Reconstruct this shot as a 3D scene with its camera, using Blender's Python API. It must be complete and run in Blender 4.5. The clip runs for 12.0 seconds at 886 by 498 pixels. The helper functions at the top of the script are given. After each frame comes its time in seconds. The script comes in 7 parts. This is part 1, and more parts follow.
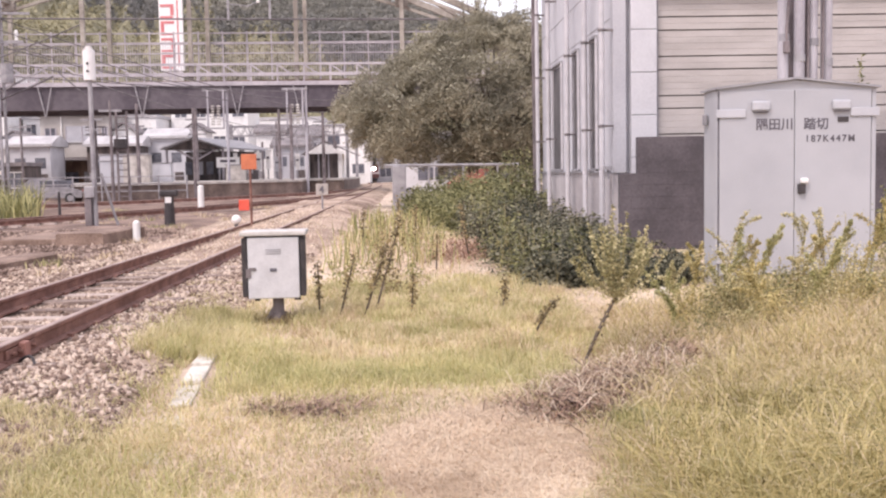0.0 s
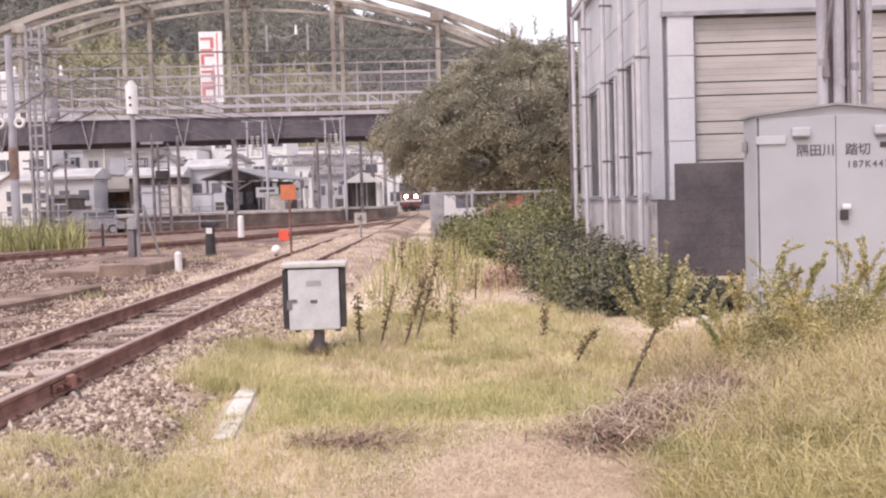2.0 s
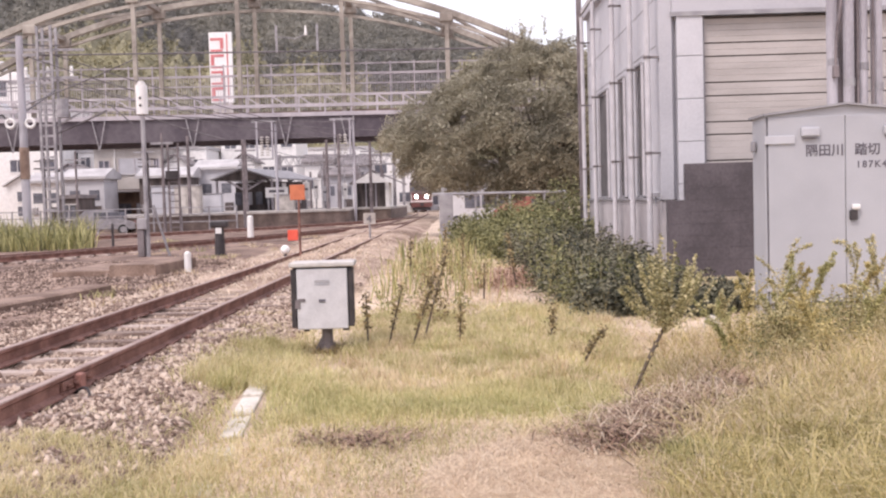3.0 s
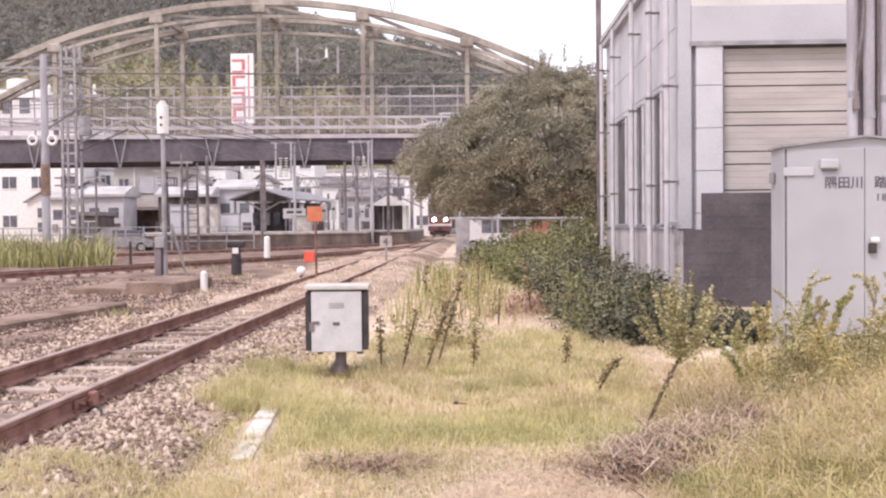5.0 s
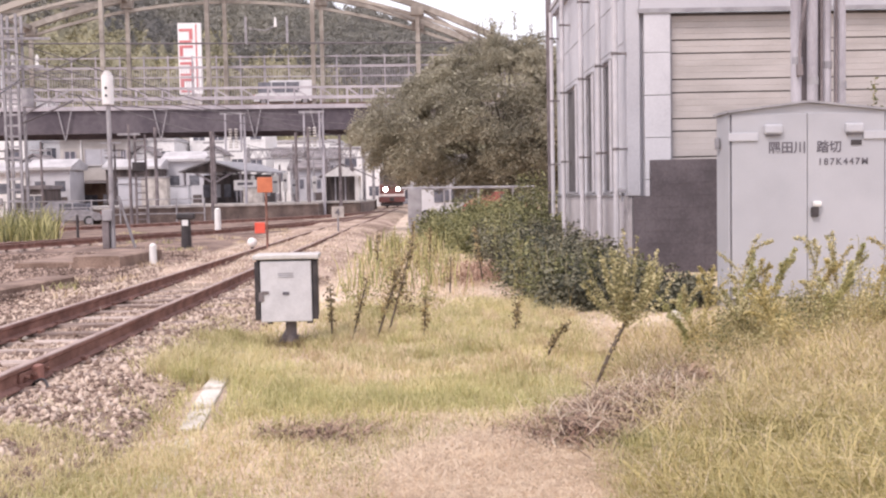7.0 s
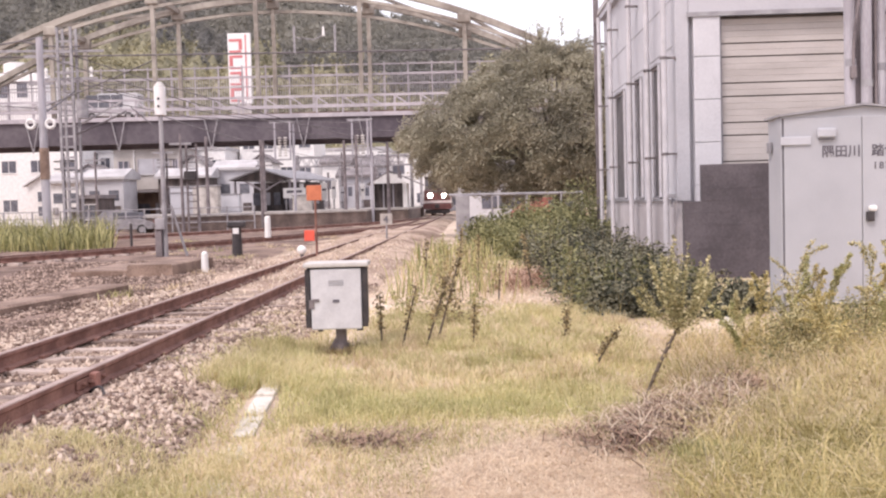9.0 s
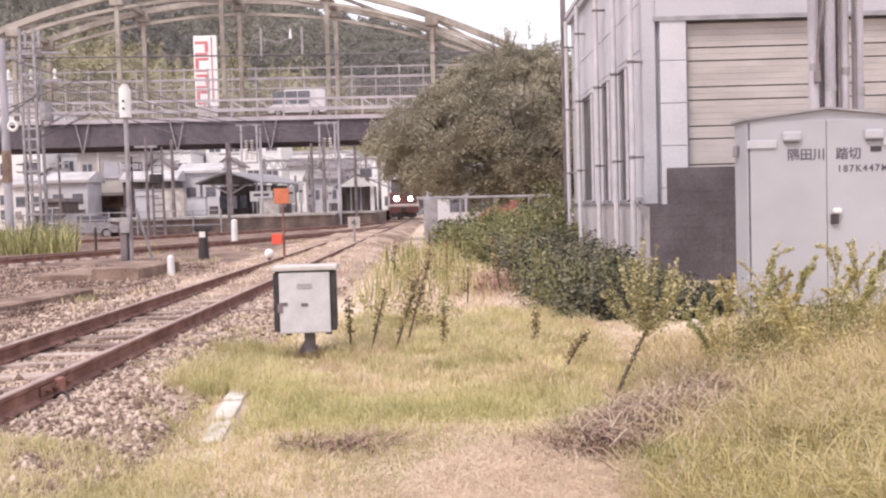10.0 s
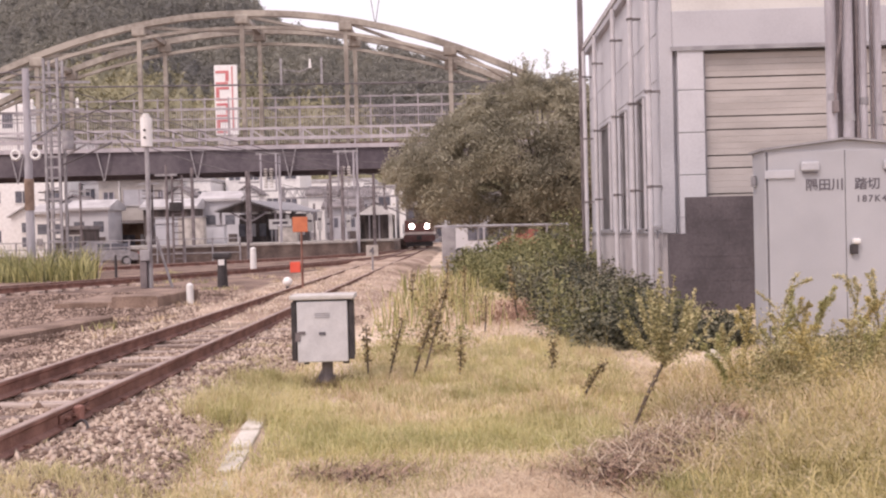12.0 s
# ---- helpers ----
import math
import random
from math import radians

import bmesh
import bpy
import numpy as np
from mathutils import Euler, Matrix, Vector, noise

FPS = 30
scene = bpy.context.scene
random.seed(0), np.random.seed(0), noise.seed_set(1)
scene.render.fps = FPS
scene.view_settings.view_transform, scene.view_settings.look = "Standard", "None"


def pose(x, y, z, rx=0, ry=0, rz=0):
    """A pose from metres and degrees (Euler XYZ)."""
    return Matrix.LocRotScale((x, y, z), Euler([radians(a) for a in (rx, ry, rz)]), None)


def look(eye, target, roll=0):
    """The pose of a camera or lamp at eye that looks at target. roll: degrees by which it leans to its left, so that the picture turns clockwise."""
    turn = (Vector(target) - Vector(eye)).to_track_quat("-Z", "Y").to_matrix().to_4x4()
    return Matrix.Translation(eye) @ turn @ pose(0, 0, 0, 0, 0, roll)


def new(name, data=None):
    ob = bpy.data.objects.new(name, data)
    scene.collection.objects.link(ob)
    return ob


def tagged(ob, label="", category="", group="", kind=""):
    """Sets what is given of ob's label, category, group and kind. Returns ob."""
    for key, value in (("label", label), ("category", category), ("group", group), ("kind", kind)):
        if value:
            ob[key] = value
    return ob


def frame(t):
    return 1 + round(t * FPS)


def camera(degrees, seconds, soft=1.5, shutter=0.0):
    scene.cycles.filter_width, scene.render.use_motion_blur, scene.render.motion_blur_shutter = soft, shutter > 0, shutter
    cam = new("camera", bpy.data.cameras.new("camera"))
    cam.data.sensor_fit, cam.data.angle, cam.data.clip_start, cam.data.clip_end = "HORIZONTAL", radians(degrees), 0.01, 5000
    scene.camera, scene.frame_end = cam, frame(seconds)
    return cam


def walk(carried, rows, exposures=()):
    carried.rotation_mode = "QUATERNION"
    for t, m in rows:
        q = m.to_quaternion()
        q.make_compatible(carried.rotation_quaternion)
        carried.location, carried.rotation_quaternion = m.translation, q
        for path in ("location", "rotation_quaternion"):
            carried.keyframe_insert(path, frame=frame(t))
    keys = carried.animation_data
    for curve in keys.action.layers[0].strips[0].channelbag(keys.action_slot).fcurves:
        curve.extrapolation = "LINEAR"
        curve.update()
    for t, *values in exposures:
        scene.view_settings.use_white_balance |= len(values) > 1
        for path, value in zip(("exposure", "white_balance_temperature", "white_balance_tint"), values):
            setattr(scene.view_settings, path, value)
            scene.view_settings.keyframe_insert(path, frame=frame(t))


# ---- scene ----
cam = camera(47.07, 12.0, soft=2.2)
# seconds, heading, tilt and lean in degrees of the hand-held camera, and where it is held
SWAY = (
    (0, 1.751, -4.304, -1.048, -0.015, 0.022, 1.170),
    (0.5, 2.870, -5.046, -1.224, -0.018, -0.007, 1.172),
    (1, 2.108, -1.723, -0.868, -0.015, 0.028, 1.171),
    (1.5, 0.921, -1.471, -1.209, -0.032, 0.024, 1.201),
    (2, -0.356, -2.736, -1.704, -0.026, 0.003, 1.206),
    (2.5, -1.139, -2.338, -1.715, -0.023, -0.004, 1.209),
    (2.7, -0.798, -2.704, -1.720, -0.020, -0.008, 1.196),
    (4.3, -1.654, -2.586, -1.006, -0.001, -0.000, 1.203),
    (4.5, -1.484, -2.663, -1.137, -0.023, 0.006, 1.203),
    (5, -1.767, -1.337, -0.552, -0.007, 0.004, 1.210),
    (5.5, -1.666, -2.569, -0.953, 0.018, -0.012, 1.203),
    (6, 0.462, -1.998, -1.025, 0.037, 0.008, 1.185),
    (6.5, 1.368, -3.545, -0.899, 0.045, -0.018, 1.186),
    (7, 0.821, -3.042, -1.124, 0.034, -0.004, 1.185),
    (7.2, 0.668, -3.688, -1.010, 0.033, 0.008, 1.172),
    (8.8, -2.286, -2.648, -1.426, 0.010, -0.002, 1.204),
    (9, -1.873, -2.627, -1.567, 0.025, -0.016, 1.196),
    (9.5, -0.914, -2.015, -1.805, 0.013, -0.008, 1.213),
    (10, -0.044, -2.490, -1.593, 0.009, 0.003, 1.193),
    (10.5, -0.516, -1.648, -2.063, 0.009, 0.018, 1.211),
    (11, -0.056, -0.386, -1.699, 0.003, 0.017, 1.209),
    (11.5, -0.559, -0.247, -1.506, -0.010, 0.004, 1.206),
    (12, -1.023, -0.887, -1.485, 0.016, -0.022, 1.208),
)


def aim(heading, tilt, lean, *eye):
    h, p = radians(heading), radians(tilt)
    way = Vector((math.sin(h) * math.cos(p), math.cos(h) * math.cos(p), math.sin(p)))
    return look(Vector(eye), Vector(eye) + way, lean)


walk(cam, [(row[0], aim(*row[1:])) for row in SWAY], exposures=((0.0, 0.47, 6600, 20), (1.0, 0.5, 6600, 20), (1.5, 0.44, 6600, 20), (2.0, 0.35, 6600, 20), (2.5, 0.34, 6600, 20), (4.5, 0.47, 6600, 20), (6.5, 0.43, 6600, 20), (9.5, 0.46, 6680, 20), (10.5, 0.36, 6750, 21), (11.0, 0.23, 6820, 22), (11.5, 0.16, 6900, 23), (12.0, 0.16, 7000, 25)))


# ---- light ----
world = bpy.data.worlds.new("world")
scene.world = world
world.use_nodes = True
wn, wl = world.node_tree.nodes, world.node_tree.links
sky = wn.new("ShaderNodeTexSky")
sky.sky_type, sky.sun_disc = "NISHITA", False
sky.sun_elevation, sky.sun_rotation = radians(52), radians(215)
sky.air_density, sky.dust_density = 1.2, 4.0
veil = wn.new("ShaderNodeMix")
veil.data_type = "RGBA"
veil.inputs[0].default_value = 0.7
veil.inputs[7].default_value = (9.6, 9.8, 10.4, 1)
wl.new(sky.outputs[0], veil.inputs[6])
wl.new(veil.outputs[2], wn["Background"].inputs[0])
wn["Background"].inputs[1].default_value = 0.12

sun = new("sun", bpy.data.lights.new("sun", "SUN"))
sun.data.energy, sun.data.angle, sun.data.color = 1.5, radians(14), (1.0, 0.95, 0.88)
sun.matrix_world = look((-20, -28, 44), (0, 0, 0))

# ---- materials ----


def mat(name, c1, c2, rough=0.8, scale=3.0, grain=40.0, bump=0.25, metal=0.0, island=0.0, rand=0.0,
        c3=None, local=False, stretch=(1, 1, 1), dist=0.02):
    """A surface of two (or three) tones, patchy at one scale and grainy at another."""
    m = bpy.data.materials.new(name)
    m.use_nodes = True
    n, l = m.node_tree.nodes, m.node_tree.links
    b = n["Principled BSDF"]
    b.inputs["Metallic"].default_value = metal
    if local:
        src = n.new("ShaderNodeTexCoord").outputs["Object"]
    else:
        src = n.new("ShaderNodeNewGeometry").outputs["Position"]
    mp = n.new("ShaderNodeMapping")
    mp.inputs["Scale"].default_value = stretch
    l.new(src, mp.inputs[0])
    big, fine = n.new("ShaderNodeTexNoise"), n.new("ShaderNodeTexNoise")
    big.inputs["Scale"].default_value, big.inputs["Detail"].default_value = scale, 5
    fine.inputs["Scale"].default_value, fine.inputs["Detail"].default_value = grain, 4
    l.new(mp.outputs[0], big.inputs["Vector"])
    l.new(mp.outputs[0], fine.inputs["Vector"])
    ramp = n.new("ShaderNodeValToRGB")
    ramp.color_ramp.elements[0].position, ramp.color_ramp.elements[1].position = 0.36, 0.64
    ramp.color_ramp.elements[0].color, ramp.color_ramp.elements[1].color = (*c1, 1), (*c2, 1)
    if c3:
        e = ramp.color_ramp.elements.new(0.5)
        e.color = (*c3, 1)
    add = n.new("ShaderNodeMath")
    add.operation = "MULTIPLY_ADD"
    add.inputs[1].default_value = 0.45
    l.new(fine.outputs[0], add.inputs[0])
    sub = n.new("ShaderNodeMath")
    sub.operation = "ADD"
    sub.inputs[1].default_value = -0.225
    l.new(big.outputs[0], sub.inputs[0])
    l.new(sub.outputs[0], add.inputs[2])
    value = add.outputs[0]
    if island:
        g = n.new("ShaderNodeNewGeometry")
        k = n.new("ShaderNodeMath")
        k.operation = "MULTIPLY_ADD"
        k.inputs[1].default_value = island
        off = n.new("ShaderNodeMath")
        off.operation = "ADD"
        off.inputs[1].default_value = -island / 2
        l.new(g.outputs["Random Per Island"], k.inputs[0])
        l.new(value, off.inputs[0])
        l.new(off.outputs[0], k.inputs[2])
        value = k.outputs[0]
    if rand:
        g = n.new("ShaderNodeObjectInfo")
        k = n.new("ShaderNodeMath")
        k.operation = "MULTIPLY_ADD"
        k.inputs[1].default_value = rand
        off = n.new("ShaderNodeMath")
        off.operation = "ADD"
        off.inputs[1].default_value = -rand / 2
        l.new(g.outputs["Random"], k.inputs[0])
        l.new(value, off.inputs[0])
        l.new(off.outputs[0], k.inputs[2])
        value = k.outputs[0]
    l.new(value, ramp.inputs[0])
    l.new(ramp.outputs[0], b.inputs["Base Color"])
    b.inputs["Roughness"].default_value = rough
    if bump:
        bp = n.new("ShaderNodeBump")
        bp.inputs["Strength"].default_value, bp.inputs["Distance"].default_value = bump, dist
        l.new(fine.outputs[0], bp.inputs["Height"])
        l.new(bp.outputs[0], b.inputs["Normal"])
    return m


def leafy(name, c1, c2, c3, scale=0.8, island=0.7, through_light=0.35):
    m = mat(name, c1, c2, rough=0.6, scale=scale, grain=6, bump=0, island=island, c3=c3)
    n, l = m.node_tree.nodes, m.node_tree.links
    b, out = n["Principled BSDF"], n["Material Output"]
    t, mix = n.new("ShaderNodeBsdfTranslucent"), n.new("ShaderNodeMixShader")
    mix.inputs[0].default_value = through_light
    l.new(b.inputs["Base Color"].links[0].from_socket, t.inputs[0])
    l.new(b.outputs[0], mix.inputs[1])
    l.new(t.outputs[0], mix.inputs[2])
    l.new(mix.outputs[0], out.inputs[0])
    return m


def glow(name, color, strength):
    m = bpy.data.materials.new(name)
    m.use_nodes = True
    b = m.node_tree.nodes["Principled BSDF"]
    b.inputs["Base Color"].default_value = (*color, 1)
    b.inputs["Emission Color"].default_value = (*color, 1)
    b.inputs["Emission Strength"].default_value = strength
    return m


M_SOIL = mat("soil", (0.40, 0.30, 0.235), (0.72, 0.59, 0.485), 0.95, 0.9, 16, 0.8, c3=(0.57, 0.455, 0.355), dist=0.05)
M_BALLAST = mat("ballast", (0.21, 0.148, 0.112), (0.50, 0.385, 0.30), 0.95, 0.9, 26, 0.8, c3=(0.345, 0.255, 0.195), dist=0.04)
M_YARD = mat("rust_stained_ballast", (0.125, 0.078, 0.062), (0.31, 0.215, 0.172), 0.95, 0.8, 22, 0.8, c3=(0.20, 0.134, 0.107), dist=0.05)
M_YARDSTONE = mat("rusty_ballast_stone", (0.12, 0.078, 0.062), (0.46, 0.345, 0.285), 0.95, 1.6, 40, 0.3, island=0.55, c3=(0.235, 0.165, 0.135))
M_STONE = mat("ballast_stone", (0.19, 0.128, 0.102), (0.61, 0.49, 0.405), 0.95, 1.6, 40, 0.3, island=0.6, c3=(0.385, 0.288, 0.232))
M_SAND = mat("sandy_earth", (0.25, 0.168, 0.13), (0.53, 0.405, 0.325), 0.95, 0.7, 16, 0.7, c3=(0.39, 0.285, 0.225), dist=0.04)
M_RUST = mat("rusty_steel", (0.15, 0.068, 0.052), (0.29, 0.15, 0.118), 0.75, 4, 60, 0.3, c3=(0.215, 0.105, 0.082))
M_CLAMP = mat("red_rust", (0.22, 0.10, 0.08), (0.34, 0.165, 0.135), 0.85, 8, 60, 0.3)
# Paler than the web: worn metal, plus light on the head painted in.
M_RAILTOP = mat("worn_lit_rail_top", (0.32, 0.215, 0.185), (0.45, 0.335, 0.295), 0.5, 3, 50, 0.1, metal=0.2)
M_SLEEPER = mat("weathered_sleeper", (0.20, 0.145, 0.125), (0.52, 0.425, 0.38), 0.9, 5, 50, 0.5, rand=0.3, c3=(0.36, 0.28, 0.245), stretch=(0.4, 3, 3))
M_CONC = mat("concrete", (0.34, 0.31, 0.29), (0.55, 0.51, 0.48), 0.9, 2, 30, 0.3, c3=(0.46, 0.42, 0.39))
M_CONC_BROWN = mat("stained_concrete", (0.16, 0.102, 0.078), (0.34, 0.24, 0.19), 0.9, 1.2, 25, 0.3, c3=(0.24, 0.165, 0.13))
M_BEIGE = mat("beige_render", (0.42, 0.385, 0.36), (0.54, 0.505, 0.48), 0.85, 0.6, 8, 0.1)
M_PLATFORM = mat("platform_face", (0.115, 0.085, 0.075), (0.25, 0.19, 0.165), 0.9, 1.0, 14, 0.3, c3=(0.175, 0.13, 0.113))
M_KERB = mat("pale_kerb", (0.40, 0.36, 0.30), (0.66, 0.61, 0.55), 0.9, 5, 50, 0.3, rand=0.2)
M_CAB = mat("pale_grey_paint", (0.385, 0.385, 0.415), (0.45, 0.45, 0.48), 0.5, 1.2, 90, 0.03)
M_FITTING = mat("pale_fittings", (0.43, 0.43, 0.465), (0.50, 0.50, 0.535), 0.5, 3, 60, 0.03)
M_CABTRIM = mat("grey_trim", (0.26, 0.25, 0.27), (0.36, 0.35, 0.37), 0.6, 4, 50, 0.05)
M_BOX = mat("box_paint", (0.50, 0.49, 0.51), (0.60, 0.59, 0.61), 0.5, 6, 60, 0.03)
M_BOXLID = mat("box_lid", (0.45, 0.42, 0.40), (0.57, 0.54, 0.52), 0.6, 6, 60, 0.06)
M_BLACK = mat("black_parts", (0.03, 0.025, 0.028), (0.06, 0.05, 0.052), 0.6, 6, 60, 0.1)
M_INK = mat("dark_lettering", (0.10, 0.09, 0.11), (0.15, 0.14, 0.16), 0.7, 9, 60, 0)
M_WALL = mat("white_cladding", (0.50, 0.495, 0.53), (0.60, 0.595, 0.63), 0.6, 0.7, 30, 0.05, c3=(0.56, 0.555, 0.59))
M_UPPER = mat("cream_cladding", (0.55, 0.535, 0.52), (0.64, 0.625, 0.605), 0.6, 0.7, 30, 0.05)
M_WALLGREY = mat("grey_cladding", (0.42, 0.415, 0.45), (0.50, 0.495, 0.53), 0.6, 0.8, 30, 0.05)
M_PLINTH = mat("plinth_concrete", (0.36, 0.33, 0.34), (0.48, 0.45, 0.46), 0.9, 1.5, 20, 0.2)
M_PIPE = mat("pvc_pipe", (0.48, 0.465, 0.49), (0.58, 0.56, 0.59), 0.5, 3, 40, 0.03)
M_BRACKET = mat("weathered_bracket", (0.12, 0.105, 0.11), (0.22, 0.195, 0.20), 0.7, 6, 50, 0.1)
M_SHUT = mat("shutter_steel", (0.42, 0.385, 0.37), (0.52, 0.48, 0.465), 0.5, 0.9, 30, 0.05, stretch=(1, 1, 4))
M_GROOVE = mat("shutter_groove", (0.10, 0.09, 0.085), (0.16, 0.14, 0.135), 0.8, 4, 40, 0.1)
M_DARKWALL = mat("dark_block_wall", (0.075, 0.064, 0.072), (0.125, 0.108, 0.12), 0.85, 1.3, 25, 0.25, rand=0.04)
M_GLASS = mat("dark_window", (0.10, 0.10, 0.12), (0.17, 0.17, 0.20), 0.12, 2, 10, 0)
M_SLOT = mat("dim_window", (0.09, 0.085, 0.09), (0.15, 0.14, 0.145), 0.7, 2, 10, 0)
M_WEEDSTEM = mat("weed_stem", (0.30, 0.25, 0.12), (0.45, 0.38, 0.2), 0.8, 5, 30, 0.1)
M_WING = mat("insect_wing", (0.12, 0.09, 0.06), (0.22, 0.17, 0.12), 0.3, 20, 90, 0, local=True)
M_INSECT = mat("insect_body", (0.10, 0.06, 0.035), (0.2, 0.12, 0.06), 0.5, 60, 200, 0, local=True)
M_GALV = mat("galvanised_steel", (0.25, 0.235, 0.25), (0.38, 0.36, 0.375), 0.5, 3, 40, 0.05, metal=0.2)
M_POLE = mat("concrete_pole", (0.33, 0.31, 0.34), (0.47, 0.45, 0.49), 0.8, 2, 30, 0.1, stretch=(2, 2, 0.4))
M_POLEDARK = mat("dark_steel_pole", (0.12, 0.10, 0.105), (0.23, 0.195, 0.20), 0.8, 2, 30, 0.1)
M_GIRDER = mat("bridge_girder", (0.075, 0.06, 0.075), (0.13, 0.11, 0.125), 0.7, 0.3, 3, 0.1)
M_BRIDGE = mat("bridge_grey_paint", (0.36, 0.33, 0.36), (0.50, 0.46, 0.49), 0.7, 0.5, 5, 0.05)
M_ARCH = mat("arch_paint", (0.22, 0.19, 0.165), (0.41, 0.37, 0.325), 0.7, 0.3, 3, 0.05, c3=(0.32, 0.285, 0.25))
M_ORANGE = mat("orange_board", (0.50, 0.145, 0.07), (0.60, 0.19, 0.092), 0.6, 6, 40, 0.03)
M_RED = mat("signal_red_board", (0.70, 0.09, 0.055), (0.78, 0.12, 0.075), 0.6, 6, 40, 0.03)
M_WHITE = mat("white_paint", (0.74, 0.72, 0.71), (0.84, 0.82, 0.81), 0.5, 3, 40, 0.03)
M_ROOF = mat("grey_roofing", (0.16, 0.14, 0.145), (0.27, 0.24, 0.245), 0.8, 0.6, 6, 0.1)
M_PALEROOF = mat("pale_roofing", (0.40, 0.38, 0.39), (0.55, 0.53, 0.54), 0.7, 0.6, 6, 0.1)
M_TIMBER = mat("dark_timber", (0.06, 0.05, 0.05), (0.15, 0.12, 0.115), 0.8, 2, 20, 0.2, stretch=(1, 1, 0.2))
M_LOCO = mat("red_loco_paint", (0.13, 0.05, 0.047), (0.19, 0.078, 0.072), 0.4, 2, 20, 0.02, local=True)
M_LOCOGREY = mat("loco_underframe", (0.12, 0.10, 0.10), (0.2, 0.17, 0.165), 0.8, 3, 20, 0.1, local=True)
M_LOCOWHITE = mat("loco_stripe", (0.62, 0.52, 0.50), (0.7, 0.62, 0.6), 0.5, 3, 20, 0.02, local=True)
M_CARWHITE = mat("white_car_paint", (0.55, 0.54, 0.56), (0.64, 0.63, 0.65), 0.3, 1, 5, 0, local=True)
M_CARRED = mat("red_car_paint", (0.34, 0.10, 0.075), (0.42, 0.13, 0.10), 0.3, 1, 5, 0, local=True)
M_TYRE = mat("tyre", (0.02, 0.02, 0.02), (0.05, 0.05, 0.05), 0.9, 6, 40, 0.1, local=True)
M_LAMP = glow("lit_headlamp", (1.0, 0.97, 0.92), 14)
M_WIRE = mat("cable", (0.10, 0.09, 0.095), (0.17, 0.15, 0.16), 0.7, 2, 10, 0)
M_SIGNRED = mat("sign_red", (0.55, 0.16, 0.17), (0.64, 0.22, 0.22), 0.6, 1, 5, 0)
M_BARK = mat("bark", (0.08, 0.06, 0.05), (0.16, 0.125, 0.10), 0.95, 3, 25, 0.5, stretch=(1, 1, 0.3))
M_TREELEAF = leafy("tree_leaf", (0.265, 0.246, 0.19), (0.50, 0.46, 0.35), (0.37, 0.342, 0.258), 0.5, 0.28, 0.36)
M_BUSHLEAF = leafy("bush_leaf", (0.055, 0.058, 0.04), (0.28, 0.267, 0.185), (0.115, 0.117, 0.076), 0.8, 0.7, 0.3)
M_WEEDLEAF = leafy("yellow_weed_leaf", (0.27, 0.25, 0.12), (0.74, 0.655, 0.40), (0.52, 0.475, 0.25), 1.5, 0.7)
M_GRASS = leafy("grass_blade", (0.44, 0.405, 0.19), (0.76, 0.66, 0.42), (0.62, 0.55, 0.31), 0.45, 0.4, 0.42)
M_STRAW = leafy("dry_straw", (0.48, 0.36, 0.225), (0.80, 0.67, 0.475), (0.67, 0.54, 0.365), 0.8, 0.5, 0.3)
M_DEAD = leafy("dead_brush", (0.10, 0.05, 0.035), (0.50, 0.345, 0.25), (0.235, 0.135, 0.09), 3, 1.1, 0.1)
# Pale grey, low-contrast tones: distance haze is put into the wood's colour.
M_HAZYHILL = leafy("hazy_hill_wood", (0.235, 0.228, 0.215), (0.335, 0.32, 0.275), (0.283, 0.273, 0.243), 0.03, 0.14, 0.45)
M_HILLLOW = leafy("hill_foot_wood", (0.235, 0.22, 0.15), (0.42, 0.385, 0.245), (0.325, 0.30, 0.19), 0.06, 0.3, 0.2)
M_GRASSGREEN = leafy("green_grass_blade", (0.48, 0.462, 0.21), (0.78, 0.705, 0.41), (0.64, 0.592, 0.31), 0.6, 0.4, 0.48)
M_REDDISH = leafy("reddish_dead_growth", (0.30, 0.17, 0.12), (0.60, 0.42, 0.30), (0.45, 0.29, 0.20), 1, 0.7, 0.1)
M_TUFTGREEN = leafy("shrub_leaf", (0.13, 0.135, 0.062), (0.37, 0.355, 0.175), (0.228, 0.23, 0.108), 0.6, 0.6)
M_OLIVE = leafy("olive_grass_blade", (0.33, 0.275, 0.10), (0.68, 0.565, 0.28), (0.50, 0.42, 0.18), 0.9, 0.7, 0.3)
M_PALESTRAW = leafy("pale_straw", (0.58, 0.455, 0.33), (0.90, 0.785, 0.63), (0.78, 0.645, 0.50), 1.2, 0.6, 0.38)
M_STALK = leafy("dried_stalk", (0.17, 0.13, 0.07), (0.48, 0.38, 0.20), (0.32, 0.25, 0.13), 2, 0.7, 0.2)
M_TUFT = leafy("left_weed", (0.25, 0.25, 0.10), (0.60, 0.55, 0.27), (0.42, 0.40, 0.18), 0.8, 0.7)

# ---- mesh helpers ----


def box(bm, x0, x1, y0, y1, z0, z1, bevel=0.0):
    r = bmesh.ops.create_cube(bm, size=1)
    vs = r["verts"]
    for v in vs:
        v.co = Vector(((x0 + x1) / 2 + v.co.x * (x1 - x0), (y0 + y1) / 2 + v.co.y * (y1 - y0), (z0 + z1) / 2 + v.co.z * (z1 - z0)))
    if bevel:
        es = {e for v in vs for e in v.link_edges}
        bmesh.ops.bevel(bm, geom=list(es), offset=bevel, segments=2, profile=0.5, affect="EDGES")
    return bm


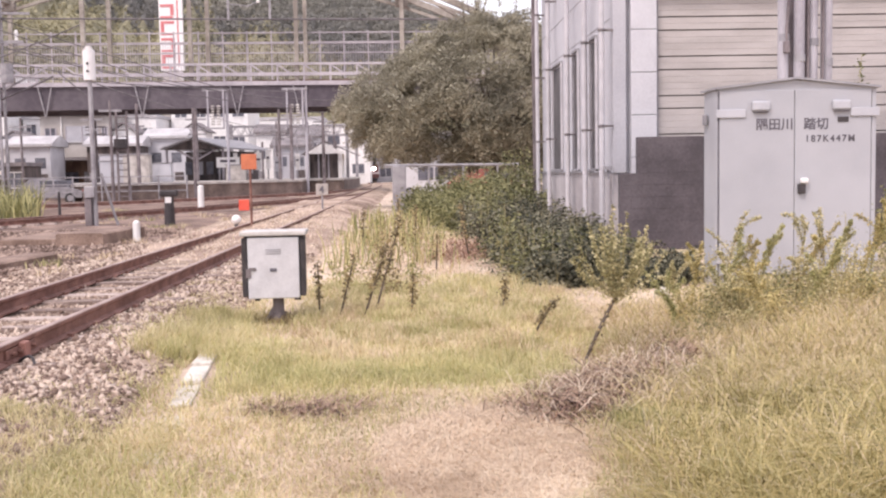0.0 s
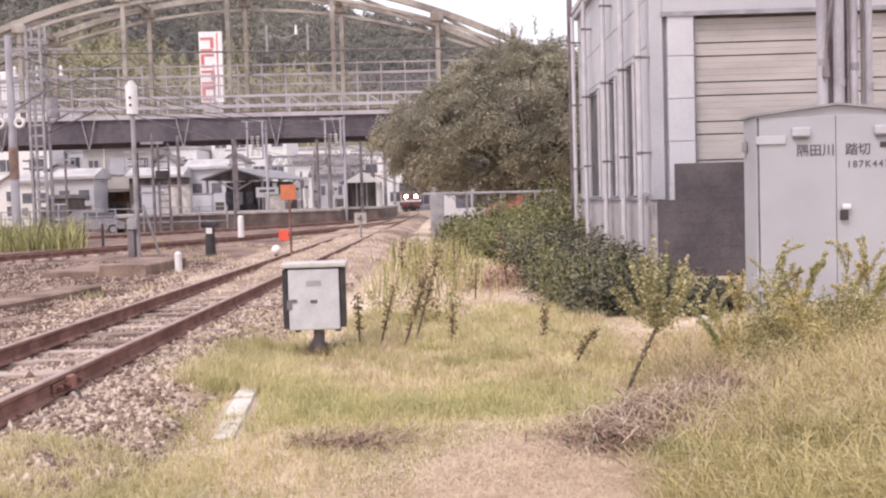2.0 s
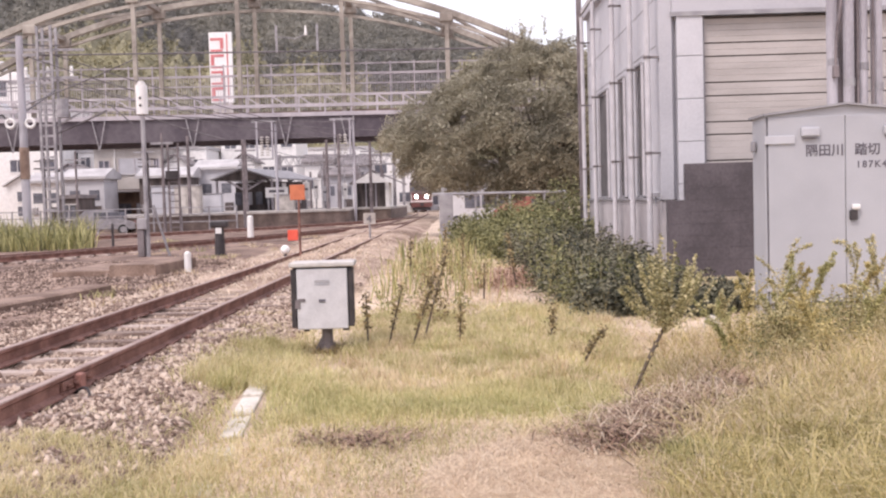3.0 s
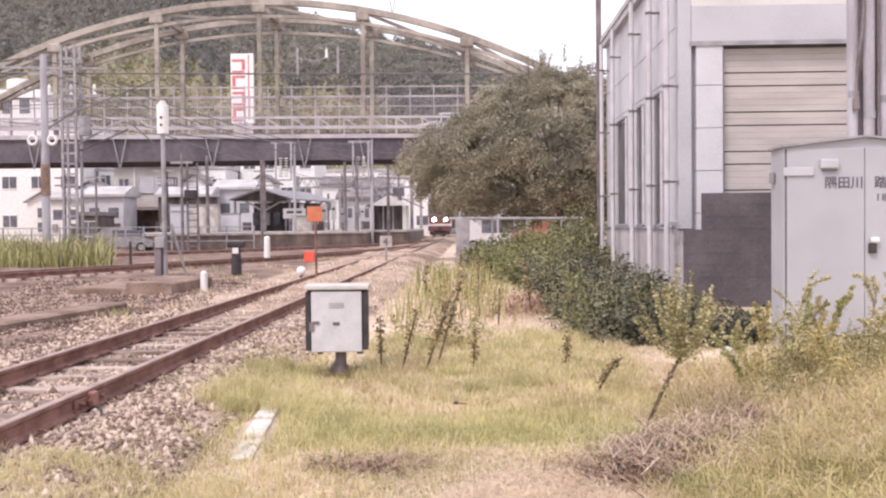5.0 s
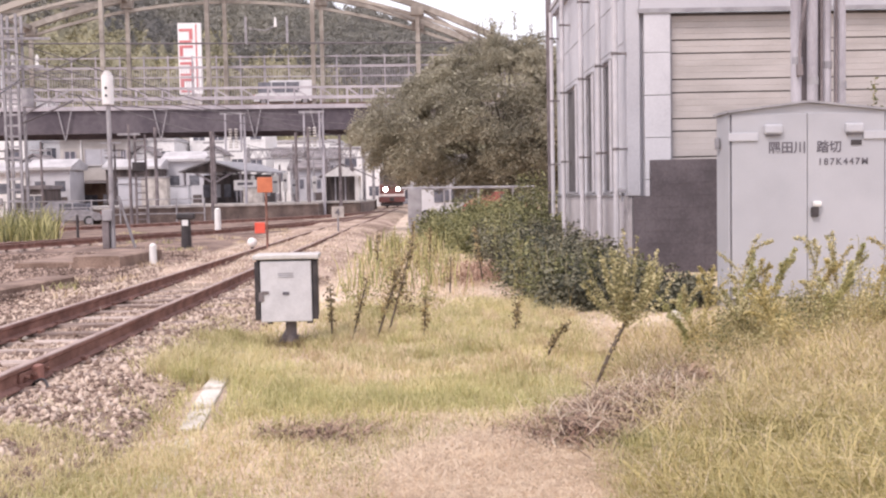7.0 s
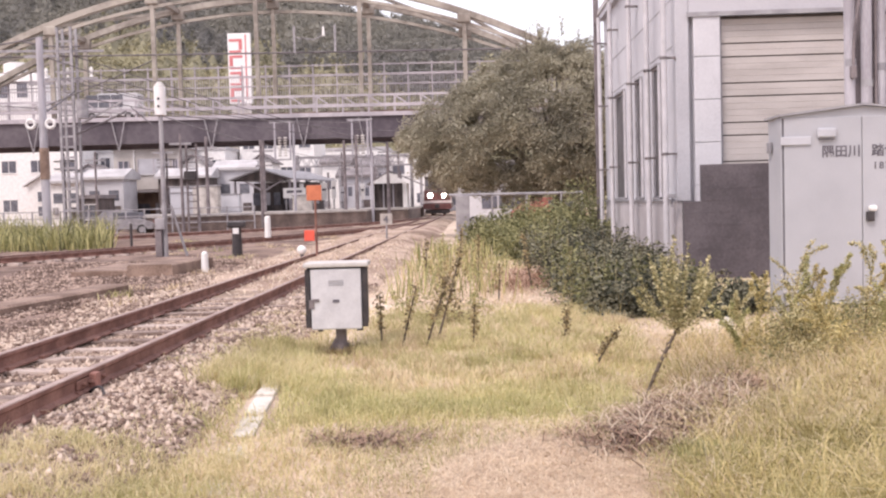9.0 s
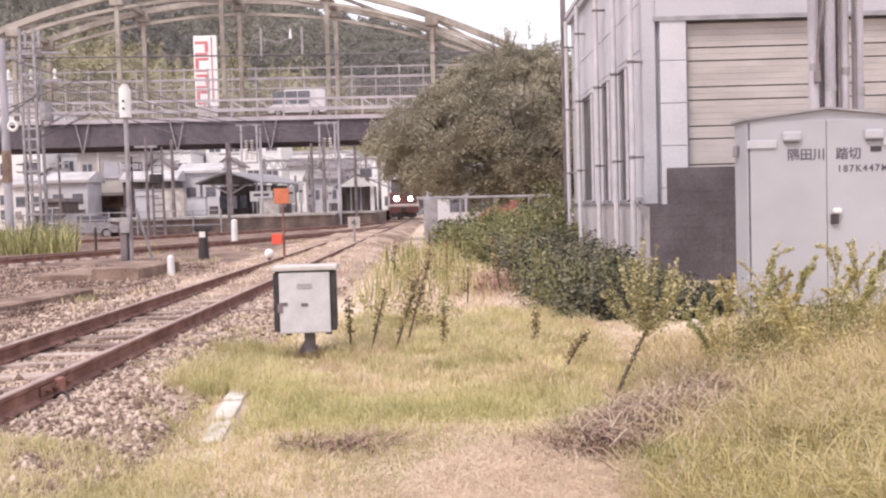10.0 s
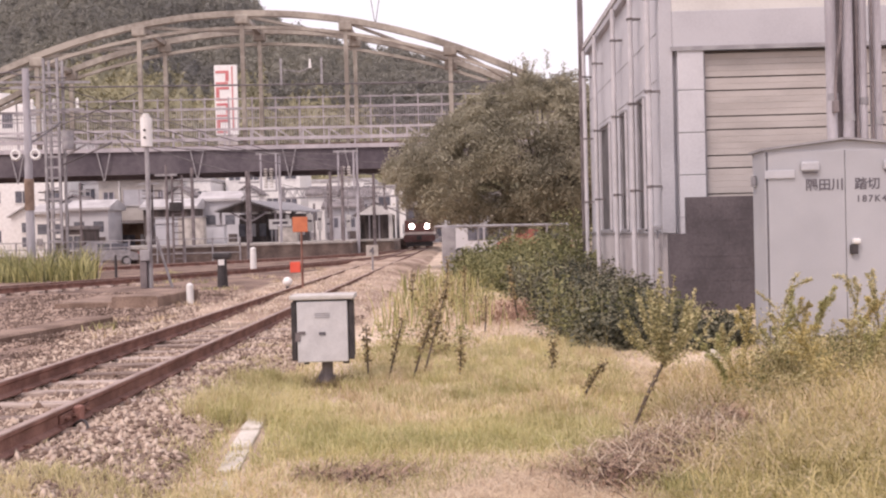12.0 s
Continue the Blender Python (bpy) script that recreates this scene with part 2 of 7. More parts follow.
def rod(bm, a, b, r, r2=None, n=8):
    """A round bar from a to b."""
    a, b = Vector(a), Vector(b)
    d = b - a
    r2 = r if r2 is None else r2
    u = d.orthogonal().normalized()
    w = d.normalized().cross(u)
    ring0 = [bm.verts.new(a + r * (u * math.cos(k * math.tau / n) + w * math.sin(k * math.tau / n))) for k in range(n)]
    ring1 = [bm.verts.new(b + r2 * (u * math.cos(k * math.tau / n) + w * math.sin(k * math.tau / n))) for k in range(n)]
    for k in range(n):
        bm.faces.new((ring0[k], ring0[(k + 1) % n], ring1[(k + 1) % n], ring1[k]))
    bm.faces.new(ring0[::-1])
    bm.faces.new(ring1)
    return bm


def beam(bm, a, b, w, h):
    """A square bar from a to b, w wide and h high."""
    a, b = Vector(a), Vector(b)
    d = (b - a).normalized()
    side = d.cross(Vector((0, 0, 1)))
    side = side.normalized() if side.length > 1e-4 else Vector((1, 0, 0))
    up = side.cross(d)
    q = [(-w / 2, -h / 2), (w / 2, -h / 2), (w / 2, h / 2), (-w / 2, h / 2)]
    v0 = [bm.verts.new(a + side * i + up * j) for i, j in q]
    v1 = [bm.verts.new(b + side * i + up * j) for i, j in q]
    for k in range(4):
        bm.faces.new((v0[k], v0[(k + 1) % 4], v1[(k + 1) % 4], v1[k]))
    bm.faces.new(v0[::-1])
    bm.faces.new(v1)
    return bm


def prism(bm, profile, a, b):
    """Sweep a closed profile of (across, up) along a straight line from a to b."""
    a, b = Vector(a), Vector(b)
    d = (b - a).normalized()
    side = d.cross(Vector((0, 0, 1))).normalized()
    up = side.cross(d)
    v0 = [bm.verts.new(a + side * i + up * j) for i, j in profile]
    v1 = [bm.verts.new(b + side * i + up * j) for i, j in profile]
    n = len(profile)
    for k in range(n):
        bm.faces.new((v0[k], v0[(k + 1) % n], v1[(k + 1) % n], v1[k]))
    bm.faces.new(v0[::-1])
    bm.faces.new(v1)
    return bm


def sweep(bm, profile, path):
    """Sweep a closed profile of (across, up) along a bent level path."""
    rings = []
    for k, p in enumerate(path):
        d = (path[min(k + 1, len(path) - 1)] - path[max(k - 1, 0)]).normalized()
        side = d.cross(Vector((0, 0, 1))).normalized()
        rings.append([bm.verts.new(p + side * i + Vector((0, 0, j))) for i, j in profile])
    n = len(profile)
    for r0, r1 in zip(rings, rings[1:]):
        for k in range(n):
            bm.faces.new((r0[k], r0[(k + 1) % n], r1[(k + 1) % n], r1[k]))
    bm.faces.new(rings[0][::-1])
    bm.faces.new(rings[-1])
    return bm


def finish(bm, name, material):
    bmesh.ops.recalc_face_normals(bm, faces=bm.faces)
    me = bpy.data.meshes.new(name)
    bm.to_mesh(me)
    bm.free()
    me.materials.append(material)
    return me


def part(name, bm, material, parent, label=""):
    ob = new(name, finish(bm, name, material))
    ob.parent = parent
    return tagged(ob, label) if label else ob


def piece(name, me, parent, m):
    ob = new(name, me)
    ob.parent = parent
    ob.matrix_basis = m
    return ob


def thing(name, label, category, at=(0, 0, 0), group="", kind="", turn=0):
    ob = new(name)
    ob.matrix_basis = pose(*at, 0, 0, turn)
    return tagged(ob, label, category, group, kind)


def solid(name, bm, material, label, category="", group="", kind=""):
    return tagged(new(name, finish(bm, name, material)), label, category, group, kind)


def raw(name, verts, faces, material, smooth=False):
    me = bpy.data.meshes.new(name)
    me.from_pydata([tuple(v) for v in verts], [], [tuple(f) for f in faces])
    me.materials.append(material)
    if smooth:
        me.polygons.foreach_set("use_smooth", [True] * len(me.polygons))
    return me


def lettering(name, text, size, material, parent, at, turn=(90, 0, 0)):
    """Raised letters, turned into a mesh."""
    cu = bpy.data.curves.new(name, "FONT")
    cu.body, cu.size, cu.extrude, cu.offset = text, size, 0.002, size * 0.018
    cu.space_character = 1.28 if len(text) > 4 else 1.0
    tmp = new("lettering_source", cu)
    me = bpy.data.meshes.new_from_object(tmp.evaluated_get(bpy.context.evaluated_depsgraph_get()))
    bpy.data.objects.remove(tmp)
    me.materials.clear()
    me.materials.append(material)
    ob = new(name, me)
    ob.parent = parent
    ob.matrix_basis = pose(*at, *turn)
    return ob


def flecks(points, sizes, up=0.5, fold=0.25, rng=None):
    """Leaves: a folded diamond of four corners at each point. Returns vertices and faces."""
    rng = rng or np.random.default_rng(1)
    n = len(points)
    a = rng.normal(size=(n, 3))
    a[:, 2] = a[:, 2] * 0.6 - up * 0.3
    a /= np.linalg.norm(a, axis=1)[:, None]
    nrm = rng.normal(size=(n, 3)) + np.array((0, 0, up * 2))
    b = np.cross(nrm, a)
    b /= np.linalg.norm(b, axis=1)[:, None] + 1e-9
    c = np.cross(a, b)
    s = np.asarray(sizes)[:, None]
    v = np.empty((n, 4, 3))
    v[:, 0] = points - a * s * 0.5
    v[:, 1] = points + b * s * 0.27 + c * s * fold * 0.4
    v[:, 2] = points + a * s * 0.5
    v[:, 3] = points - b * s * 0.27 + c * s * fold * 0.4
    k = np.arange(n)[:, None] * 4
    f = np.concatenate([k + np.array((0, 1, 2)), k + np.array((0, 2, 3))])
    return v.reshape(-1, 3), f


def blades(xy, z, heights, widths, lean, rng):
    """Grass: each blade is a bent strip that narrows to a point."""
    n = len(xy)
    ang = rng.uniform(0, math.tau, n)
    d = np.stack([np.cos(ang), np.sin(ang), np.zeros(n)], 1)
    side = np.stack([-np.sin(ang + rng.normal(0, 0.7, n)), np.cos(ang), np.zeros(n)], 1)
    h, w, le = heights[:, None], widths[:, None], (lean * rng.uniform(0.3, 1.6, n))[:, None]
    base = np.concatenate([xy, z[:, None]], 1)
    up = np.array((0, 0, 1.0))
    mid = base + up * h * 0.6 + d * h * le * 0.35
    tip = base + up * h * (1 - 0.25 * np.minimum(le, 1.6)) + d * h * le
    v = np.stack([base - side * w / 2, base + side * w / 2, mid - side * w * 0.4, mid + side * w * 0.4, tip], 1)
    k = np.arange(n)[:, None] * 5
    f3 = np.concatenate([k + np.array((0, 1, 3)), k + np.array((0, 3, 2)), k + np.array((2, 3, 4))])
    return v.reshape(-1, 3), f3


def tri_mesh(name, v, f, material):
    me = bpy.data.meshes.new(name)
    v = np.ascontiguousarray(v, dtype=np.float32)
    f = np.ascontiguousarray(f, dtype=np.int32)
    me.vertices.add(len(v))
    me.vertices.foreach_set("co", v.ravel())
    me.loops.add(f.size)
    me.loops.foreach_set("vertex_index", f.ravel())
    me.polygons.add(len(f))
    me.polygons.foreach_set("loop_start", np.arange(len(f), dtype=np.int32) * 3)
    me.polygons.foreach_set("loop_total", np.full(len(f), 3, dtype=np.int32))
    me.update(calc_edges=True)
    me.validate()
    me.materials.append(material)
    return me


def smooth(a, b, x):
    t = np.clip((np.asarray(x, float) - a) / (b - a), 0, 1)
    return t * t * (3 - 2 * t)

# ---- ground ----


def track_x(y):
    """Centre line of the main track."""
    return -3.52 - 0.00088 * np.maximum(np.asarray(y, float) - 95, 0) ** 2


def ground_z(x, y):
    x, y = np.asarray(x, float), np.asarray(y, float)
    z = -0.31 + 0.0 * x
    z = z + 0.19 * smooth(1.9, 3.4, x) * smooth(4.0, 9.0, y) * (1 - smooth(14, 22, y))
    z = z + 0.16 * smooth(1.2, 2.6, x) * (1 - smooth(4.0, 9.0, y))
    z = z - 0.12 * (1 - smooth(-2.3, -1.8, x)) * (y < 230)
    z = z + 0.10 * smooth(22, 40, y) * smooth(-1.9, -1.2, x)
    near = (np.abs(x) < 30) * (y < 60)
    return z + near * (0.03 * np.sin(1.7 * x + 0.6 * y) * np.sin(0.9 * y - 0.4 * x) + 0.015 * np.sin(4.1 * x) * np.sin(3.3 * y))


def stretch_axis(lo, hi, fine_lo, fine_hi, step):
    a = list(np.arange(fine_lo, fine_hi + 1e-6, step))
    s = step
    while a[-1] < hi:
        s *= 1.35
        a.append(min(a[-1] + s, hi))
    s = step
    while a[0] > lo:
        s *= 1.35
        a.insert(0, max(a[0] - s, lo))
    return np.array(a)


def sheet(name, xs, ys, zf, material):
    gx, gy = np.meshgrid(xs, ys)
    v = np.stack([gx.ravel(), gy.ravel(), zf(gx.ravel(), gy.ravel())], 1)
    w = len(xs)
    f = [(j * w + i, j * w + i + 1, (j + 1) * w + i + 1, (j + 1) * w + i) for j in range(len(ys) - 1) for i in range(w - 1)]
    return new(name, raw(name, v, f, material, True))


tagged(sheet("ground", stretch_axis(-2500, 2500, -18, 8, 0.25), stretch_axis(-1500, 3500, 2, 40, 0.3), ground_z, M_SOIL),
       "dry earth with straw and patchy grass", "ground", kind="structure")


def bed_z(x, y):
    """Ballast: heaped outside the rails, low between them, filled with earth farther on."""
    x, y = np.asarray(x, float), np.asarray(y, float)
    fill = smooth(13.5, 16.5, y)
    gauge = smooth(-4.12, -4.02, x) * (1 - smooth(-3.02, -2.92, x))
    shoulder = smooth(-5.6, -4.9, x) * (1 - smooth(-2.5, -1.85, x))
    z = -0.262 + 0.10 * shoulder - gauge * 0.022 * (1 - fill) + 0.012 * fill * gauge
    z = z - 0.09 * smooth(-1.95, -1.7, x)
    return z + 0.012 * np.sin(9 * x + 3 * y) * np.sin(7 * y - 2 * x) + 0.07 * smooth(26, 40, y)


bed_x = np.concatenate([np.linspace(-60, -9, 40), np.arange(-8.8, -1.5, 0.12)])
tagged(sheet("yard_bed", np.concatenate([np.linspace(-60, -9, 30), np.arange(-8.6, -5.2, 0.3)]), np.concatenate([np.arange(7, 30, 0.5), np.linspace(30.5, 100, 60)]),
             lambda x, y: bed_z(x, y) + 0.03 - 0.07 * smooth(-6.4 + 0.4 * np.sin(y * 1.1), -5.6, x) - 0.1 * smooth(60, 66, y), M_YARD),
       "dark rust stained ballast between the yard tracks", "ballast", kind="structure")
tagged(sheet("ballast_bed", bed_x, np.concatenate([np.arange(0, 28, 0.15), np.linspace(28.3, 220, 160)]), bed_z, M_BALLAST),
       "brownish crushed stone ballast round the tracks", "ballast", kind="structure")


def sand_z(x, y):
    mid = (-5.4 + -1.3) / 2 + 0.25 * np.sin(y * 0.9)
    inside = 1 - smooth(1.3, 2.0, np.abs(x - mid) + 0.3 * np.sin(y * 2.3 + x))
    ends = smooth(15.5, 18.5, y + 0.8 * np.sin(3 * x)) * (1 - smooth(55, 60, y))
    drift = smooth(17.5, 24, y + 0.7 * np.sin(2.1 * x)) * (1 - smooth(44, 54, y)) * (0.75 + 0.25 * np.sin(1.3 * y + 2 * x))
    return bed_z(x, y) - 0.04 + (0.07 + 0.085 * drift) * inside * ends - 0.025 * (np.abs(np.abs(x + 3.52) - 0.565) < 0.12)


tagged(sheet("sandy_path", np.arange(-5.6, -1.1, 0.1), np.arange(15, 61, 0.3), sand_z, M_SAND),
       "pale sandy earth drifted over the track", "ground", kind="structure")


def stones():
    rng = np.random.default_rng(5)
    bv = np.array(((1, 0, 0), (-1, 0, 0), (0, 1, 0), (0, -1, 0), (0, 0, 1), (0, 0, -1)), float)
    bf = np.array(((0, 2, 4), (2, 1, 4), (1, 3, 4), (3, 0, 4), (2, 0, 5), (1, 2, 5), (3, 1, 5), (0, 3, 5)))
    n = 90000
    y = 4.0 + 24 * rng.random(n) ** 1.6
    x = -1.75 - np.abs(rng.normal(0, 1, n)) * 0.2 - rng.random(n) ** 0.9 * (2.2 + 0.28 * y)
    keep = (np.abs(x + 2.955) > 0.07) & (np.abs(x + 4.085) > 0.07)
    inside = (x > -4.05) & (x < -2.99)
    keep &= ~inside | ((rng.random(n) < 0.6) & (y < 15))
    keep &= (y > 5.5) | (x < -2.9) | (rng.random(n) < 0.25)
    x, y = x[keep], y[keep]
    n = len(x)
    s = (0.012 + 0.027 * rng.random(n) ** 1.9) * (1 + y * 0.014)
    flat = rng.uniform(0.3, 1.2, (n, 3)) * s[:, None]
    a, b = rng.uniform(0, math.tau, n), rng.uniform(0, math.tau, n)
    jit = rng.uniform(0.55, 1.35, (n, len(bv), 1)) + 0.25 * rng.normal(size=(n, len(bv), 3))
    p = bv[None] * jit * flat[:, None]
    ca, sa, cb, sb = np.cos(a)[:, None], np.sin(a)[:, None], np.cos(b)[:, None], np.sin(b)[:, None]
    x1, y1 = p[..., 0] * ca - p[..., 1] * sa, p[..., 0] * sa + p[..., 1] * ca
    y2, z2 = y1 * cb - p[..., 2] * sb, y1 * sb + p[..., 2] * cb
    z = bed_z(x, y) + s * 0.1 + 0.03 * (x < -6.2)
    v = np.stack([x1 + x[:, None], y2 + y[:, None], z2 + z[:, None]], 2).reshape(-1, 3)
    f = (bf[None] + (np.arange(n) * len(bv))[:, None, None]).reshape(-1, 3)
    yard = np.repeat(x < -5.7 + 0.5 * np.sin(1.1 * y), 8)
    for nm, sel, m, lab in (("ballast_stones", ~yard, M_STONE, "loose pale and brown ballast stones between the rails"),
                            ("yard_stones", yard, M_YARDSTONE, "loose rust stained ballast stones in the yard")):
        used, back = np.unique(f[sel], return_inverse=True)
        tagged(new(nm, tri_mesh(nm, v[used], back.reshape(-1, 3), m)), lab, "ballast", kind="stuff")


stones()

RAIL = [(-0.062, -0.15), (0.062, -0.15), (0.062, -0.135), (0.012, -0.115), (0.012, -0.045), (0.033, -0.03),
        (0.033, -0.004), (-0.033, -0.004), (-0.033, -0.03), (-0.012, -0.045), (-0.012, -0.115), (-0.062, -0.135)]
RAILHEAD = [(-0.031, -0.004), (0.031, -0.004), (0.027, 0.004), (-0.027, 0.004)]


def track(path, first_sleeper, count, label, step=0.7):
    """A pair of rails on wooden sleepers along a level path."""
    tr = thing("railway_track", label, "railway track", kind="structure")
    for off in (-0.565, 0.565):
        line = []
        for k, p in enumerate(path):
            d = (path[min(k + 1, len(path) - 1)] - path[max(k - 1, 0)]).normalized()
            line.append(p + Vector((d.y, -d.x, 0)) * off)
        rail = part("rail", sweep(bmesh.new(), RAIL, line), M_RUST, tr, "rusty brown steel rail")
        part("rail_head", sweep(bmesh.new(), RAILHEAD, line), M_RAILTOP, rail, "worn running surface of the rail with top light painted in")
    me = finish(box(bmesh.new(), -1.02, 1.02, -0.085, 0.085, -0.28, -0.15, 0.012), "sleeper", M_SLEEPER)
    clip = finish(box(box(bmesh.new(), -0.09, -0.045, -0.05, 0.05, -0.155, -0.12), 0.045, 0.09, -0.05, 0.05, -0.155, -0.12), "rail_clip", M_RUST)
    rng = random.Random(3)
    run, k, d0 = 0.0, 0, first_sleeper
    made = 0
    while made < count and k < len(path) - 1:
        a, b = path[k], path[k + 1]
        seg = (b - a).length
        if d0 > run + seg:
            run, k = run + seg, k + 1
            continue
        p = a + (b - a) * ((d0 - run) / seg)
        ang = math.degrees(math.atan2(b.y - a.y, b.x - a.x)) - 90
        s = piece("sleeper", me, tr, pose(p.x + rng.uniform(-0.04, 0.04), p.y, p.z + rng.uniform(-0.006, 0.006), 0, 0, ang + rng.uniform(-1, 1)))
        if made < 26:
            for off in (-0.565, 0.565):
                piece("rail_clip", clip, s, pose(off, 0, 0))
        d0 += step
        made += 1
    return tr


main_path = [Vector((float(track_x(y)), y, 0)) for y in list(np.arange(-6, 96, 6.0)) + list(np.arange(96, 190, 4.0))]
track(main_path, 8.82, 150, "rusty railway track on worn grey wooden sleepers", 0.64)


def bend(points, n=10):
    """A smooth curve through points (Catmull-Rom)."""
    pts = [Vector(p) for p in points]
    pts = [2 * pts[0] - pts[1], *pts, 2 * pts[-1] - pts[-2]]
    out = []
    for i in range(1, len(pts) - 2):
        p0, p1, p2, p3 = pts[i - 1:i + 3]
        for k in range(n):
            t = k / n
            out.append(0.5 * (2 * p1 + (p2 - p0) * t + (2 * p0 - 5 * p1 + 4 * p2 - p3) * t * t + (3 * p1 - p0 - 3 * p2 + p3) * t ** 3))
    return out + [pts[-2]]


track(bend([(-30, -6, 0), (-20.5, 12, 0), (-13.6, 27.5, 0), (-8.6, 40, 0), (-5.3, 51, 0), (-3.9, 60, 0), (-3.56, 68, 0)]), 30, 75,
      "rusty diverging railway track joining the main line")
track(bend([(-48, 6, 0), (-30, 30, 0), (-19, 46, 0), (-12.0, 57, 0), (-7.5, 66, 0), (-5.0, 75, 0), (-3.8, 84, 0)]), 25, 75,
      "rusty yard track beyond the points")


def rail_joint(y):
    """Fishplate with bolts and a looped bond cable on the near rail."""
    j = thing("rail_joint", "reddish rusty rail joint with a looped bond cable", "rail joint", kind="structure")
    part("fishplate", box(bmesh.new(), -2.942, -2.92, y - 0.28, y + 0.28, -0.115, -0.045, 0.006), M_RUST, j)
    for k in (-0.2, -0.07, 0.07, 0.2):
        part("bolt", rod(bmesh.new(), (-2.921, y + k, -0.08), (-2.885, y + k, -0.08), 0.016, n=8), M_RUST, j)
    part("clamp", box(bmesh.new(), -2.95, -2.87, y - 0.05, y + 0.05, -0.16, -0.02, 0.012), M_CLAMP, j, "reddish rail clamp")
    cable = bmesh.new()
    loop = [Vector((-2.9 + 0.12 * math.sin(a * 0.5) + 0.02 * a, y - 0.12 - 0.06 * a, -0.15 + 0.055 * math.sin(a))) for a in np.linspace(0, 6.3, 16)]
    for p, q in zip(loop, loop[1:]):
        rod(cable, p, q, 0.011, n=6)
    part("bond_cable", cable, M_BLACK, j, "black looped bond cable")


rail_joint(7.58)


def kerb():
    k = thing("kerb", "row of pale concrete kerb blocks half sunk in grass", "kerb", kind="structure")
    me = finish(box(bmesh.new(), -0.075, 0.075, -0.29, 0.29, -0.12, 0.0, 0.012), "kerb_block", M_KERB)
    rng = random.Random(8)
    for y, top in ((5.6, -0.325), (6.2, -0.31), (6.82, -0.285), (7.45, -0.26), (8.08, -0.255), (9.85, -0.275)):
        x = -1.44 - (y - 5.4) * 0.085
        piece("kerb_block", me, k, pose(x, y, top, rng.uniform(-1, 1), rng.uniform(-3, 3), 4.8 + rng.uniform(-1.5, 1.5)))


kerb()


def trough():
    """The low concrete edge and slab left of the track."""
    t = thing("cable_trough", "brown stained concrete cable trough along the ballast", "cable trough", kind="structure")
    for i in range(7):
        a = Vector((-7.25 + 0.1 * i, 11.5 + i * 0.95, -0.04))
        b = a + Vector((0.1, 0.93, 0))
        part("trough_block", prism(bmesh.new(), [(-0.3, -0.35), (0.3, -0.35), (0.3, -0.1), (0.24, -0.07), (-0.24, -0.07), (-0.3, -0.1)], a, b), M_CONC_BROWN, t)
    s = thing("concrete_slab", "stained concrete foundation slab beside the signal mast", "foundation", kind="structure")
    part("slab", prism(bmesh.new(), [(-0.5, -0.4), (0.5, -0.4), (0.5, 0.0), (0.46, 0.03), (-0.46, 0.03), (-0.5, 0.0)], (-7.0, 21.6, 0), (-6.9, 24.6, 0)), M_CONC_BROWN, s)
    part("step", box(bmesh.new(), -8.9, -7.55, 22.0, 25, -0.4, -0.1, 0.03), M_CONC_BROWN, s)


trough()


